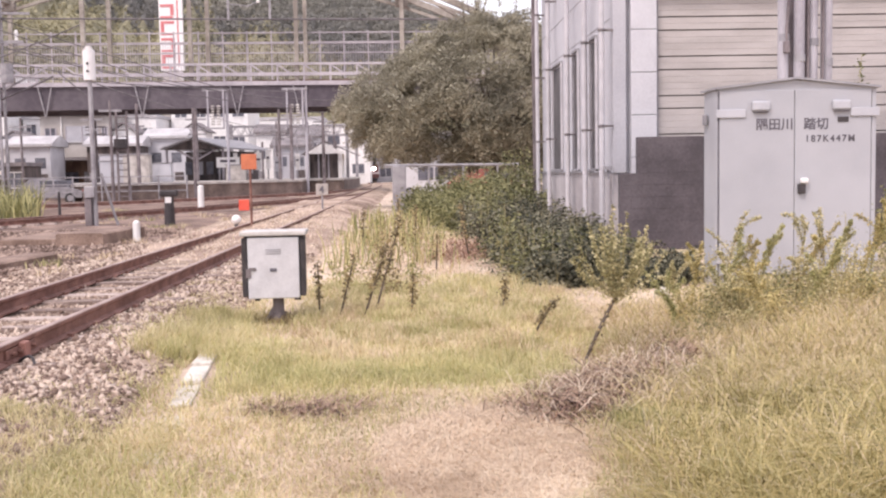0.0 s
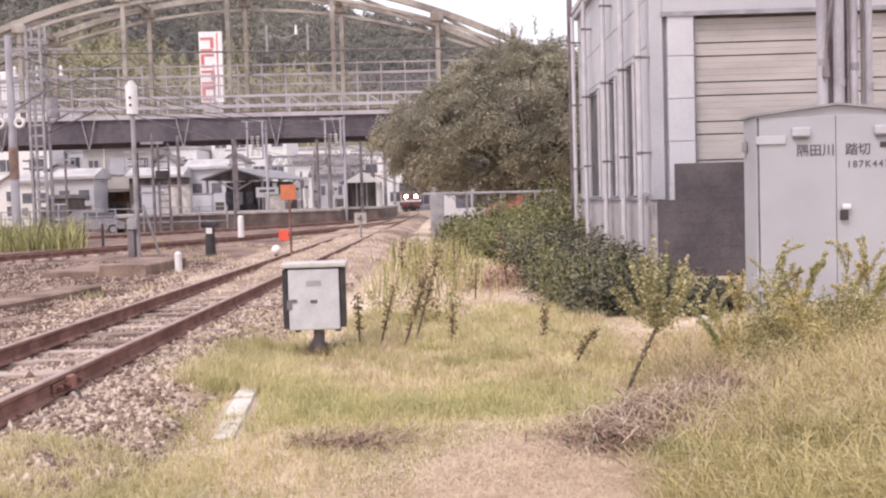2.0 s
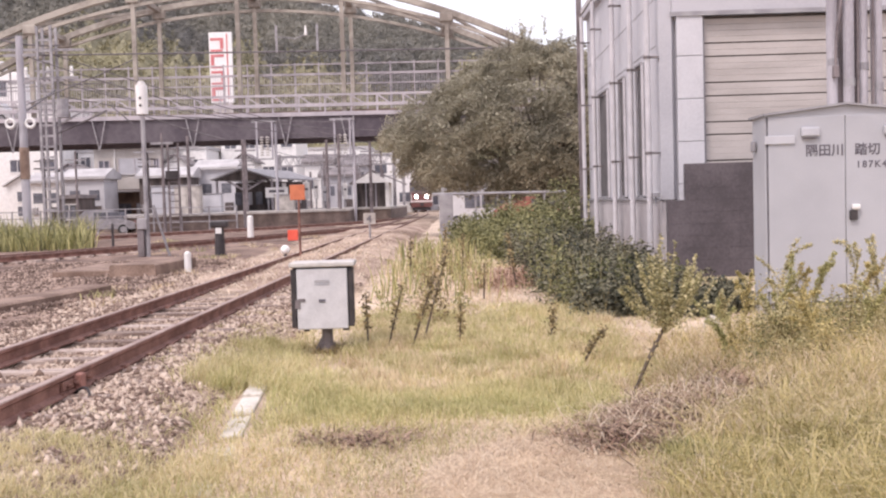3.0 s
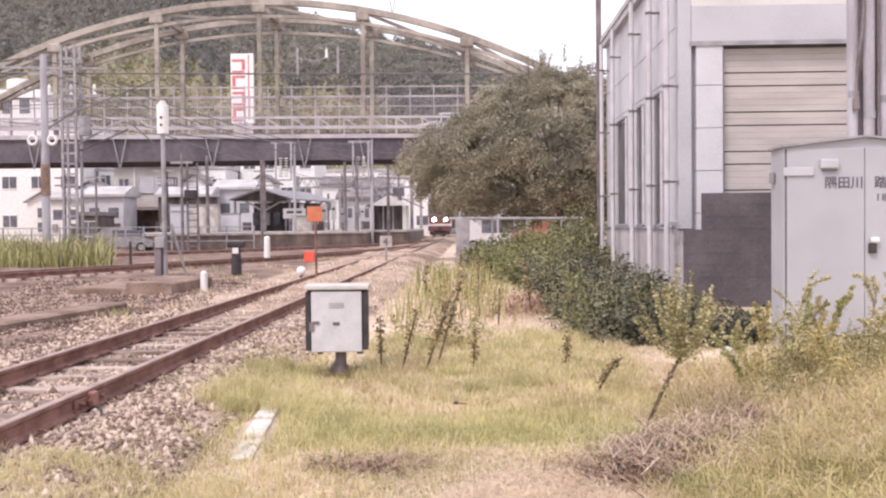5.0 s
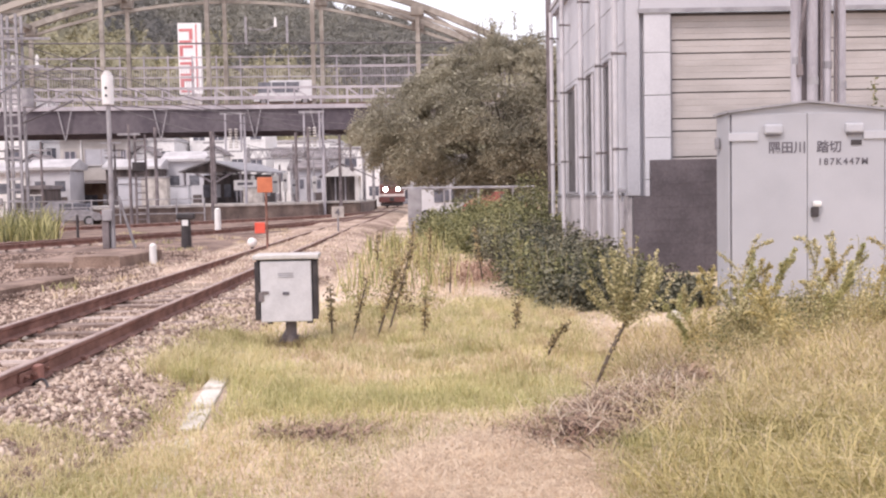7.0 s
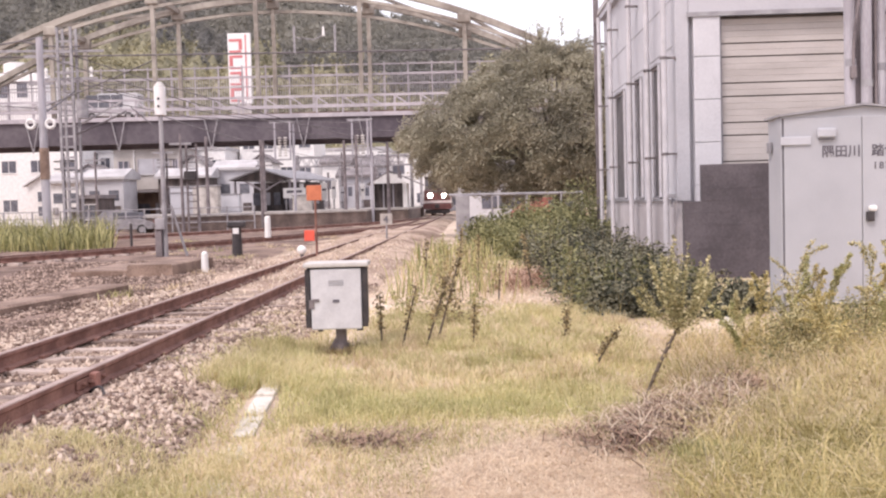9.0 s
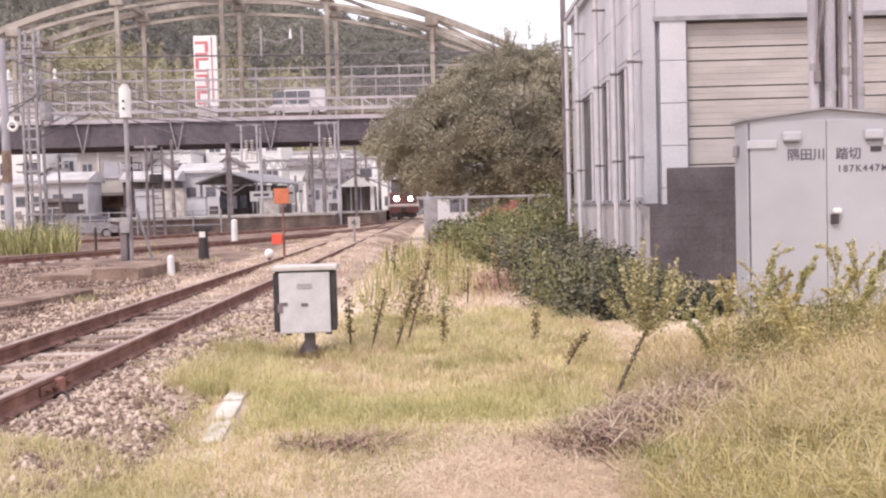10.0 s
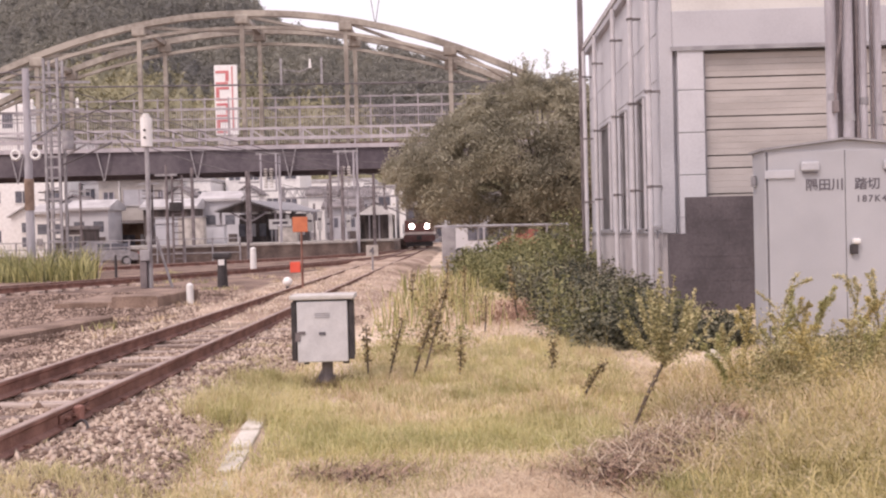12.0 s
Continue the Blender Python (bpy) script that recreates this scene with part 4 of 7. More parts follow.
def bridge():
    b = thing("road_bridge", "steel tied arch road bridge with dark girders and grey railings", "bridge")
    ends = (-190.0, 130.0)
    for y in (76.0, 82.7):
        part("girder", beam(bmesh.new(), (ends[0], y, deck_z(-40) + 0.95), (ends[1], y, deck_z(-10) + 0.75), 0.4, 1.75), M_GIRDER, b, "dark painted plate girder")
    part("deck", beam(bmesh.new(), (ends[0], 79.35, 8.2), (ends[1], 79.35, 8.0), 6.2, 0.3), M_CONC_BROWN, b, "concrete road deck")
    def along(name, y, z, w, h, material, label=""):
        part(name, beam(bmesh.new(), (ends[0], y, z - 0.007 * (ends[0] + 20)), (ends[1], y, z - 0.007 * (ends[1] + 20)), w, h), material, b, label)
    along("edge_beam", 75.72, 8.0, 0.24, 0.3, M_BRIDGE, "pale grey edge beam")
    along("lower_rail", 75.7, 8.66, 0.16, 0.24, M_BRIDGE, "grey guard rail")
    along("top_rail", 75.7, 9.4, 0.12, 0.16, M_BRIDGE, "grey guard rail")
    along("back_kerb", 82.95, 8.3, 0.2, 0.5, M_BRIDGE)
    along("screen_rail", 83.0, 11.05, 0.06, 0.1, M_BRIDGE)
    along("screen_rail", 83.0, 11.85, 0.08, 0.18, M_BRIDGE)
    along("screen_rail", 83.0, 12.65, 0.06, 0.1, M_BRIDGE)
    post = finish(box(bmesh.new(), -0.06, 0.06, -0.04, 0.04, 0, 1.55), "rail_post", M_BRIDGE)
    sp = finish(box(bmesh.new(), -0.05, 0.05, -0.05, 0.05, 0, 4.6), "screen_post", M_BRIDGE)
    x = -62.0
    while x < 22:
        piece("rail_post", post, b, pose(x, 75.72, 8.02 - 0.007 * (x + 20) - 0.1))
        piece("screen_post", sp, b, pose(x + 0.6, 83.06, 8.2 - 0.007 * (x + 20)))
        part("rail_brace", beam(bmesh.new(), (x, 75.66, 9.36 - 0.007 * (x + 20)), (x + 0.97, 75.66, 8.7 - 0.007 * (x + 20)), 0.06, 0.09), M_BRIDGE, b)
        x += 1.94
    bars = bmesh.new()
    x = -60.0
    while x < 20:
        beam(bars, (x, 83.03, 8.6), (x, 83.03, 11.8 - 0.007 * (x + 20)), 0.035, 0.035)
        x += 0.2
    tagged(part("screen_mesh", bars, M_BRIDGE, b), kind="stuff")
    # arches, hangers, struts
    xs = [-16 + 7.75 * (k - 4) + 0.06 for k in range(9)]
    for y in (76.0, 82.7):
        arch = bmesh.new()
        pts = [Vector((x, y, arch_z(x))) for x in np.linspace(-44.5, 12.7, 33)]
        hoop(arch, pts, 0.46, 0.44)
        part("arch_rib", arch, M_ARCH, b, "weathered tan steel arch rib")
        low = bmesh.new()
        pts = [Vector((x, y, arch_z(x) - 1.05 + 0.0012 * (x + 16) ** 2)) for x in np.linspace(-42, 10, 33)]
        hoop(low, pts, 0.24, 0.22)
        part("arch_chord", low, M_ARCH, b, "thin lower arch chord")
        for x in xs:
            if arch_z(x) > 9.3:
                part("hanger", beam(bmesh.new(), (x, y, deck_z(x) + 1.8), (x, y, arch_z(x)), 0.3, 0.3), M_ARCH, b, "tan steel hanger")
                part("gusset", box(bmesh.new(), x - 0.5, x + 0.5, y - 0.3, y + 0.3, arch_z(x) - 0.8, arch_z(x) - 0.1, 0.1), M_ARCH, b)
    for x in xs[1:-1]:
        part("strut", beam(bmesh.new(), (x, 76, arch_z(x) - 0.1), (x, 82.7, arch_z(x) - 0.1), 0.35, 0.35), M_ARCH, b)
    for a, c in zip(xs[1:-2], xs[2:-1]):
        part("bracing", beam(bmesh.new(), (a, 76.2, arch_z(a) - 0.1), (c, 82.5, arch_z(c) - 0.1), 0.2, 0.2), M_ARCH, b)
    # hanging catenary brackets below the girder
    for x in (-33.0, -26.5, -19.5, -12.6, -8.0, -3.2):
        part("hanger_bracket", beam(beam(bmesh.new(), (x - 0.5, 75.6, deck_z(x) + 1.7), (x, 75.6, deck_z(x) - 0.6), 0.07, 0.07), (x + 0.5, 75.6, deck_z(x) + 1.7), (x, 75.6, deck_z(x) - 0.6), 0.07, 0.07), M_GALV, b)
    for x in (-60.0, 22.0, 70.0, -110.0, -160.0):
        part("pier", box(bmesh.new(), x - 1, x + 1, 77, 82, -1, 7.9, 0.1), M_CONC, b, "concrete bridge pier")


bridge()


# ---- wires and masts of the yard ----
def lattice_mast():
    m = thing("lattice_mast", "grey lattice catenary mast with rungs", "catenary mast", at=(-23.9, 60.0, -0.3))
    for dx, dy in ((-0.4, -0.4), (0.4, -0.4), (0.4, 0.4), (-0.4, 0.4)):
        part("leg", box(bmesh.new(), dx - 0.07, dx + 0.07, dy - 0.07, dy + 0.07, 0, 12.4), M_GALV, m)
    rung = bmesh.new()
    z = 0.4
    while z < 12:
        beam(rung, (-0.4, -0.4, z), (0.4, -0.4, z), 0.08, 0.12)
        z += 0.62
    tagged(part("lattice", rung, M_GALV, m), kind="stuff")
    part("arm", beam(bmesh.new(), (-6.0, 0, 11.2), (2.2, 0, 11.0), 0.14, 0.14), M_GALV, m)
    part("arm", beam(bmesh.new(), (-1.5, 0, 9.4), (1.8, 0, 9.4), 0.12, 0.16), M_GALV, m)
    part("arm_brace", beam(bmesh.new(), (0.4, 0, 6.6), (3.2, 0, 8.0), 0.1, 0.1), M_GALV, m)
    for x in (-1.3, 0.0, 1.4):
        ins = bmesh.new()
        for k in range(3):
            rod(ins, (x, 0, 9.48 + k * 0.2), (x, 0, 9.69 + k * 0.2), 0.13, 0.06, 8)
        part("insulator", ins, M_WHITE, m, "white insulator")
    part("transformer", rod(bmesh.new(), (1.0, -0.6, 7.0), (1.0, -0.6, 8.1), 0.35, n=12), M_GALV, m)


lattice_mast()


def line_pole(x, y, h, r, name="line_pole", arms=(), rings=False, banded=False, group="line poles"):
    p = thing(name, "grey concrete line pole with cross arms" if arms else "plain grey line pole", "utility pole", at=(x, y, -0.3), group=group)
    part("shaft", rod(bmesh.new(), (0, 0, 0), (0, 0, h), r, r * 0.75, 12), M_POLE if r > 0.14 else M_POLEDARK, p)
    for z, w in arms:
        part("cross_arm", box(bmesh.new(), -w, w, -0.06, 0.06, z, z + 0.12), M_GALV, p)
    if banded:
        part("band", rod(bmesh.new(), (0, 0, 3.0), (0, 0, 4.4), r * 1.04, n=12), M_CONC_BROWN, p, "brown band")
    if rings:
        for dx in (-0.42, 0.46):
            t = bmesh.new()
            for k in range(14):
                a, c = k * math.tau / 14, (k + 1) * math.tau / 14
                rod(t, (dx + 0.19 * math.cos(a), -0.3, 5.45 + 0.19 * math.sin(a)), (dx + 0.19 * math.cos(c), -0.3, 5.45 + 0.19 * math.sin(c)), 0.07, n=6)
            part("ring_insulator", t, M_WHITE, p, "white ring insulator")
    return p


line_pole(-19.15, 45.0, 9.3, 0.2, arms=((8.4, 0.7), (7.2, 0.55)), rings=True, banded=True)
line_pole(-15.9, 55.0, 5.6, 0.09, arms=((5.0, 0.6),))
for x, y, h in ((-9.4, 80.0 - 6, 6.2), (-8.3, 72.0, 6.4), (-6.25, 74.0, 6.0), (-11.2, 88.0, 6), (-14.5, 70.0, 6.1), (-17.4, 66.0, 6.2), (-21.5, 70.0, 6.2), (-7.4, 100.0, 7.0)):
    line_pole(x, y, h, 0.13, arms=((h - 0.8, 0.7), (h - 1.5, 0.45)))
line_pole(-13.0, 62.0, 5.6, 0.1)
for x, y, h in ((-19.0, 92.0, 6.5), (-25.5, 84.0, 6.3), (-12.2, 94.0, 6.4), (-10.3, 104.0, 6.8), (-28.5, 76.0, 6.0), (-32.5, 80.0, 6.2)):
    line_pole(x, y, h, 0.1, arms=((h - 0.7, 0.8), (h - 1.3, 0.8)))


def ladder_frame():
    f = thing("signal_ladder", "dark steel signal post with a ladder", "signal", at=(-15.6, 56.0, -0.2))
    for x in (-0.28, 0.28):
        part("stile", box(bmesh.new(), x - 0.05, x + 0.05, -0.05, 0.05, 0, 5.0), M_POLEDARK, f)
    for k in range(13):
        part("rung", box(bmesh.new(), -0.28, 0.28, -0.03, 0.03, 0.35 + k * 0.36, 0.41 + k * 0.36), M_POLEDARK, f)
    part("signal_box", box(bmesh.new(), -0.4, 0.25, -0.25, 0.1, 3.0, 3.5, 0.03), M_BLACK, f)


ladder_frame()


def insulator_frames():
    for x, y in ((-13.6, 72.5), (-8.05, 72.5)):
        f = thing("feeder_frame", "hanging feeder frame with brown insulator strings", "insulator", at=(x, y, 0), group="feeder frames")
        for dx in (-0.55, 0.55):
            part("bar", box(bmesh.new(), dx - 0.06, dx + 0.06, -0.06, 0.06, 4.6, 7.3), M_POLE, f)
        for dx in (-0.2, 0.2):
            s = bmesh.new()
            for k in range(8):
                rod(s, (dx, 0, 4.8 + k * 0.18), (dx, 0, 4.9 + k * 0.18), 0.17, 0.08, 8)
            part("insulator_string", s, M_CONC, f)
        part("cross_bar", box(bmesh.new(), -0.9, 0.9, -0.05, 0.05, 7.15, 7.3), M_GALV, f)
        part("foot_bar", box(bmesh.new(), -0.6, 0.6, -0.05, 0.05, 4.5, 4.6), M_GALV, f)
        part("support_pole", rod(bmesh.new(), (0.75, 0.2, -0.3), (0.75, 0.2, 7.3), 0.1, n=8), M_POLE, f)


insulator_frames()


def span_hanger():
    h = thing("span_hanger", "pair of grey wire hangers on the span cable", "insulator", at=(0, 60, 0))
    for x in (-10.35, -7.95):
        part("bar", box(bmesh.new(), x - 0.06, x + 0.06, -0.05, 0.05, 10.2, 11.78), M_GALV, h)
    part("jumper", rod(rod(bmesh.new(), (-10.3, 0, 11.1), (-9.2, 0, 10.95), 0.03, n=6), (-9.2, 0, 10.95), (-8.5, 0, 11.25), 0.03, n=6), M_GALV, h)
    part("insulator", rod(bmesh.new(), (-8.62, 0, 11.15), (-8.62, 0, 11.7), 0.1, 0.05, 8), M_WHITE, h, "white insulator")
    v = thing("wire_fork", "thin forked hanger wire above the arch", "cable", at=(0, 75.95, 0))
    part("tine", rod(bmesh.new(), (-5.95, 0, 16.85), (-6.5, 0, 20.4), 0.03, n=6), M_WIRE, v)
    part("tine", rod(bmesh.new(), (-5.95, 0, 16.85), (-5.35, 0, 20.4), 0.03, n=6), M_WIRE, v)


span_hanger()


def gantry():
    g = thing("catenary_gantry", "grey lattice catenary gantry across the station tracks", "gantry")
    for z in (5.0, 5.9):
        part("chord", beam(bmesh.new(), (-17, 98, z), (-6, 98, z - 0.1), 0.14, 0.14), M_GALV, g)
    web = bmesh.new()
    for k in range(11):
        beam(web, (-17 + k, 98, 5.0), (-16.5 + k, 98, 5.9), 0.07, 0.07)
        beam(web, (-16.5 + k, 98, 5.9), (-16 + k, 98, 5.0), 0.07, 0.07)
    part("web", web, M_GALV, g)
    for x in (-17, -6):
        part("leg", box(bmesh.new(), x - 0.15, x + 0.15, 97.85, 98.15, -0.3, 6.1), M_GALV, g)
    h = thing("catenary_gantry", "grey lattice catenary gantry farther along the line", "gantry")
    for z in (5.6, 6.6):
        part("chord", beam(bmesh.new(), (-20, 115, z), (-6, 115, z), 0.14, 0.14), M_GALV, h)
    web = bmesh.new()
    for k in range(14):
        beam(web, (-20 + k, 115, 5.6), (-19.5 + k, 115, 6.6), 0.07, 0.07)
        beam(web, (-19.5 + k, 115, 6.6), (-19 + k, 115, 5.6), 0.07, 0.07)
    part("web", web, M_GALV, h)
    for x in (-20, -6):
        part("leg", box(bmesh.new(), x - 0.15, x + 0.15, 114.85, 115.15, -0.3, 6.8), M_GALV, h)


gantry()


def wire(a, b, sag, r=0.018, label="thin dark overhead cable"):
    a, b = Vector(a), Vector(b)
    bm = bmesh.new()
    pts = [a.lerp(b, k / 16) - Vector((0, 0, sag * 4 * (k / 16) * (1 - k / 16))) for k in range(17)]
    rings = []
    for k, p in enumerate(pts):
        d = (pts[min(k + 1, 16)] - pts[max(k - 1, 0)]).normalized()
        u = d.cross(Vector((0, 0, 1))).normalized()
        w = u.cross(d)
        rings.append([bm.verts.new(p + r * (u * math.cos(i * math.tau / 5) + w * math.sin(i * math.tau / 5))) for i in range(5)])
    for a0, b0 in zip(rings, rings[1:]):
        for i in range(5):
            bm.faces.new((a0[i], a0[(i + 1) % 5], b0[(i + 1) % 5], b0[i]))
    solid("overhead_cable", bm, M_WIRE, label, "cable", "overhead cables")


wire((-60, 60, 11.2), (40, 60, 9.75), 0.25, 0.05)
wire((-22.9, 68, 8.15), (-21.2, 68, 6.67), 0.02, 0.04, "grey stay wire below the bridge")
wire((-21.4, 68, 7.75), (-15.4, 68, 5.74), 0.1, 0.04, "grey stay wire below the bridge")
wire((-23.6, 60, 5.8), (-20.5, 60, 7.1), 0.03, 0.06, "grey stay wire below the bridge")
wire((-21.4, 50, 6.4), (-15.7, 50, 8.55), 0.05, 0.03)
wire((-25.3, 66, 9.76), (-17.8, 66, 7.7), 0.15, 0.03)
wire((-26.7, 60, 11.45), (-23.1, 60, 11.0), 0.15, 0.05)
wire((-40, 66, 9.3), (-8, 72.3, 7.0), 0.3, 0.03)
wire((-13.6, 72.4, 7.2), (-3.0, 75.4, 6.5), 0.2, 0.03)
wire((-60, 66, 9.6), (-22, 66, 9.5), 0.3, 0.03)
wire((-24, 60, 8.2), (-6.2, 74, 5.6), 0.25, 0.03)
wire((-23.9, 60, 10.6), (-8.3, 72, 6.0), 0.25, 0.03)
wire((-45, 60, 11.6), (-19.1, 45, 9.0), 0.8, 0.04)
wire((-19.1, 45, 8.2), (-13.6, 72.4, 7.2), 0.3, 0.025)
wire((-23.9, 60, 9.0), (-13.6, 72.4, 7.2), 0.3, 0.03)
wire((-19.2, 45, 5.6), (-23.5, 60, 8.4), 0.05, 0.05)
wire((-8.3, 72, 5.8), (-7.4, 100, 6.2), 0.2, 0.025)
wire((-14.5, 70, 5.6), (-16, 115, 6.4), 0.2, 0.025)


# ---- station ----
def platforms():
    for pts, label in ((((-18.5, 60.0), (-13.9, 63.6), (-7.4, 69.2), (-8.4, 84), (-11.6, 118), (-30, 118), (-26, 70)), "low grey station platform with a stained face"),
                       (((-8.2, 80.0), (-5.15, 78.5), (-5.1, 96), (-5.7, 115), (-7.6, 140), (-11, 140), (-9.8, 110)), "curved side platform beside the main track")):
        p = thing("station_platform", label, "platform", kind="structure")
        for name, z0, z1, grow, m in (("platform_body", -0.4, 0.72, 0.0, M_PLATFORM), ("platform_top", 0.724, 0.86, 0.12, M_CONC)):
            bm = bmesh.new()
            c = Vector((sum(q[0] for q in pts) / len(pts), sum(q[1] for q in pts) / len(pts)))
            ring = [Vector(q) + (Vector(q) - c).normalized() * grow for q in pts]
            lo = [bm.verts.new((q.x, q.y, z0)) for q in ring]
            hi = [bm.verts.new((q.x, q.y, z1)) for q in ring]
            bm.faces.new(lo[::-1])
            bm.faces.new(hi)
            for k in range(len(pts)):
                bm.faces.new((lo[k], lo[(k + 1) % len(pts)], hi[(k + 1) % len(pts)], hi[k]))
            part(name, bm, m, p)


platforms()


def shelter():
    """The open platform shelter with Y-shaped posts."""
    s = thing("platform_shelter", "dark open platform shelter with a low gable roof", "shelter", at=(-18.15, 86.0, 0.86))
    L = 8.2
    roof = bmesh.new()
    prof = [(-2.7, 2.62), (0.0, 3.5), (2.7, 2.62), (2.7, 2.74), (0.0, 3.64), (-2.7, 2.74)]
    v0 = [roof.verts.new((x, 0, z)) for x, z in prof]
    v1 = [roof.verts.new((x + 2.7, L, z - 0.1)) for x, z in prof]
    for k in range(6):
        roof.faces.new((v0[k], v0[(k + 1) % 6], v1[(k + 1) % 6], v1[k]))
    for v in (v0, v1):
        roof.faces.new((v[0], v[1], v[4], v[5]))
        roof.faces.new((v[1], v[2], v[3], v[4]))
    part("roof", roof, M_GALV, s, "grey sheet roof")
    part("gable_infill", prism(bmesh.new(), [(-2.5, 2.6), (2.5, 2.6), (0.0, 3.46)], (0, 0.25, 0), (0, 0.35, 0)), M_TIMBER, s)
    for k in range(4):
        y = 0.5 + k * 2.4
        x = 0.33 * y
        post = part("post", box(bmesh.new(), x - 0.11, x + 0.11, y - 0.1, y + 0.1, -0.1, 2.5, 0.01), M_BRIDGE, s, "pale painted post")
        part("bracket_arm", beam(beam(bmesh.new(), (x, y, 1.7), (x - 1.9, y, 2.75), 0.16, 0.16), (x, y, 1.7), (x + 1.9, y, 2.75), 0.14, 0.14), M_BRIDGE, post)
    for x in (-2.3, 2.4):
        part("post", box(bmesh.new(), x - 0.09, x + 0.09, 0.5, 0.7, -0.1, 2.6), M_BRIDGE, s)
    part("waiting_room", prism(bmesh.new(), [(-1.9, -0.1), (2.3, -0.1), (2.3, 2.45), (-1.9, 2.45)], (2.5, 7.8, 0), (0.9, 2.6, 0)), M_TIMBER, s, "dark timber waiting room wall")
    for k in range(4):
        part("window", box(bmesh.new(), -1.1 + k * 0.9, -0.5 + k * 0.9, 1.98, 2.02, 0.5, 1.6), M_WALLGREY if k == 1 else M_GLASS, s)


shelter()


def station_hut():
    h = thing("station_hut", "small pale gabled platform hut with dark openings", "building", at=(-7.75, 93.0, 0.86))
    part("back_wall", box(bmesh.new(), -1.7, 1.5, 3.6, 3.7, -0.1, 2.2), M_WHITE, h)
    part("side_wall", box(bmesh.new(), -1.75, -1.6, 0.0, 3.7, -0.1, 2.2), M_WHITE, h)
    part("side_wall", box(bmesh.new(), 1.4, 1.55, 0.0, 3.7, -0.1, 2.2), M_WHITE, h)
    part("front_pier", box(bmesh.new(), -1.75, -1.42, -0.1, 0.0, -0.1, 2.2), M_WHITE, h)
    part("front_pier", box(bmesh.new(), 1.2, 1.55, -0.1, 0.0, -0.1, 2.2), M_WHITE, h)
    # Flat dark sheet stands in for the shade inside the open front.
    part("opening_shade", box(bmesh.new(), -1.42, 1.2, 0.4, 0.5, -0.1, 2.2), M_TIMBER, h)
    for x in (-0.6, 0.3):
        part("mullion", box(bmesh.new(), x - 0.07, x + 0.07, 0.3, 0.39, -0.1, 2.2), M_POLE, h)
    part("gable", prism(bmesh.new(), [(-1.75, 2.2), (1.75, 2.2), (0.0, 3.2)], (0, -0.45, 0), (0, -0.6, 0)), M_WHITE, h)
    part("roof", beam(beam(bmesh.new(), (0.05, 1.7, 3.3), (0.05, 1.7, 3.28), 0.1, 0.1), (0.05, 1.7, 3.3), (0.05, 1.7, 3.29), 0.1, 0.1), M_ROOF, h)
    r = bmesh.new()
    for x in (-2.1, 3.0):
        a = [r.verts.new(q) for q in ((0.05, -0.4, 3.28), (x, -0.4, 2.1 if x < 0 else 1.95), (x, 4, 2.1 if x < 0 else 1.95), (0.05, 4, 3.28))]
        c = [r.verts.new(v.co + Vector((0, 0, 0.1))) for v in a]
        r.faces.new(a)
        r.faces.new(c[::-1])
        for k in range(4):
            r.faces.new((a[k], a[(k + 1) % 4], c[(k + 1) % 4], c[k]))
    part("roof_slope", r, M_ROOF, h, "dark grey roof")


station_hut()


def station_building():
    """Two storeys of pale render over a dark ground floor, seen from the yard."""
    t = thing("house", "beige rendered station building with a dark ground floor", "building", at=(-34.3, 106, -0.3), group="houses beyond the bridge")
    part("wall", box(bmesh.new(), -3.5, 3.6, 0, 8, 3.7, 8.0), M_BEIGE, t, "beige rendered upper storey")
    part("ground_floor", box(bmesh.new(), -3.4, 3.5, 0.3, 8, 0, 3.69), M_CONC_BROWN, t, "dark ground floor")
    part("roof", box(bmesh.new(), -4.6, 3.9, -0.7, 8.2, 8.004, 8.22, 0.03), M_PALEROOF, t, "thin pale flat roof")
    part("awning", box(bmesh.new(), -3.9, 3.9, -1.6, 0.29, 3.35, 3.6, 0.04), M_ROOF, t, "dark awning")
    for x0, x1, z0, z1, m in ((-0.9, 2.4, 5.3, 6.9, M_WALLGREY), (-3.0, -1.9, 5.6, 6.7, M_GLASS), (2.75, 3.3, 5.0, 6.8, M_GLASS)):
        win = part("window", box(bmesh.new(), x0, x1, -0.03, -0.004, z0, z1), m, t)
        for xx in (x0, (x0 + x1) / 2, x1):
            part("window_frame", box(bmesh.new(), xx - 0.05, xx + 0.05, -0.09, -0.031, z0, z1), M_BRIDGE, win)
        part("sill", box(bmesh.new(), x0 - 0.1, x1 + 0.1, -0.14, -0.031, z0 - 0.12, z0 - 0.003), M_PALEROOF, win)
    part("downpipe", rod(bmesh.new(), (-1.3, -0.1, 3.6), (-1.3, -0.1, 8.0), 0.08, n=8), M_WHITE, t)
    for x in (-2.6, -0.6, 1.4):
        part("door", box(bmesh.new(), x - 0.7, x + 0.7, 0.24, 0.296, 0.0, 2.2), (M_TIMBER, M_GLASS, M_WALL)[int(x > -1) + int(x > 1)], t)


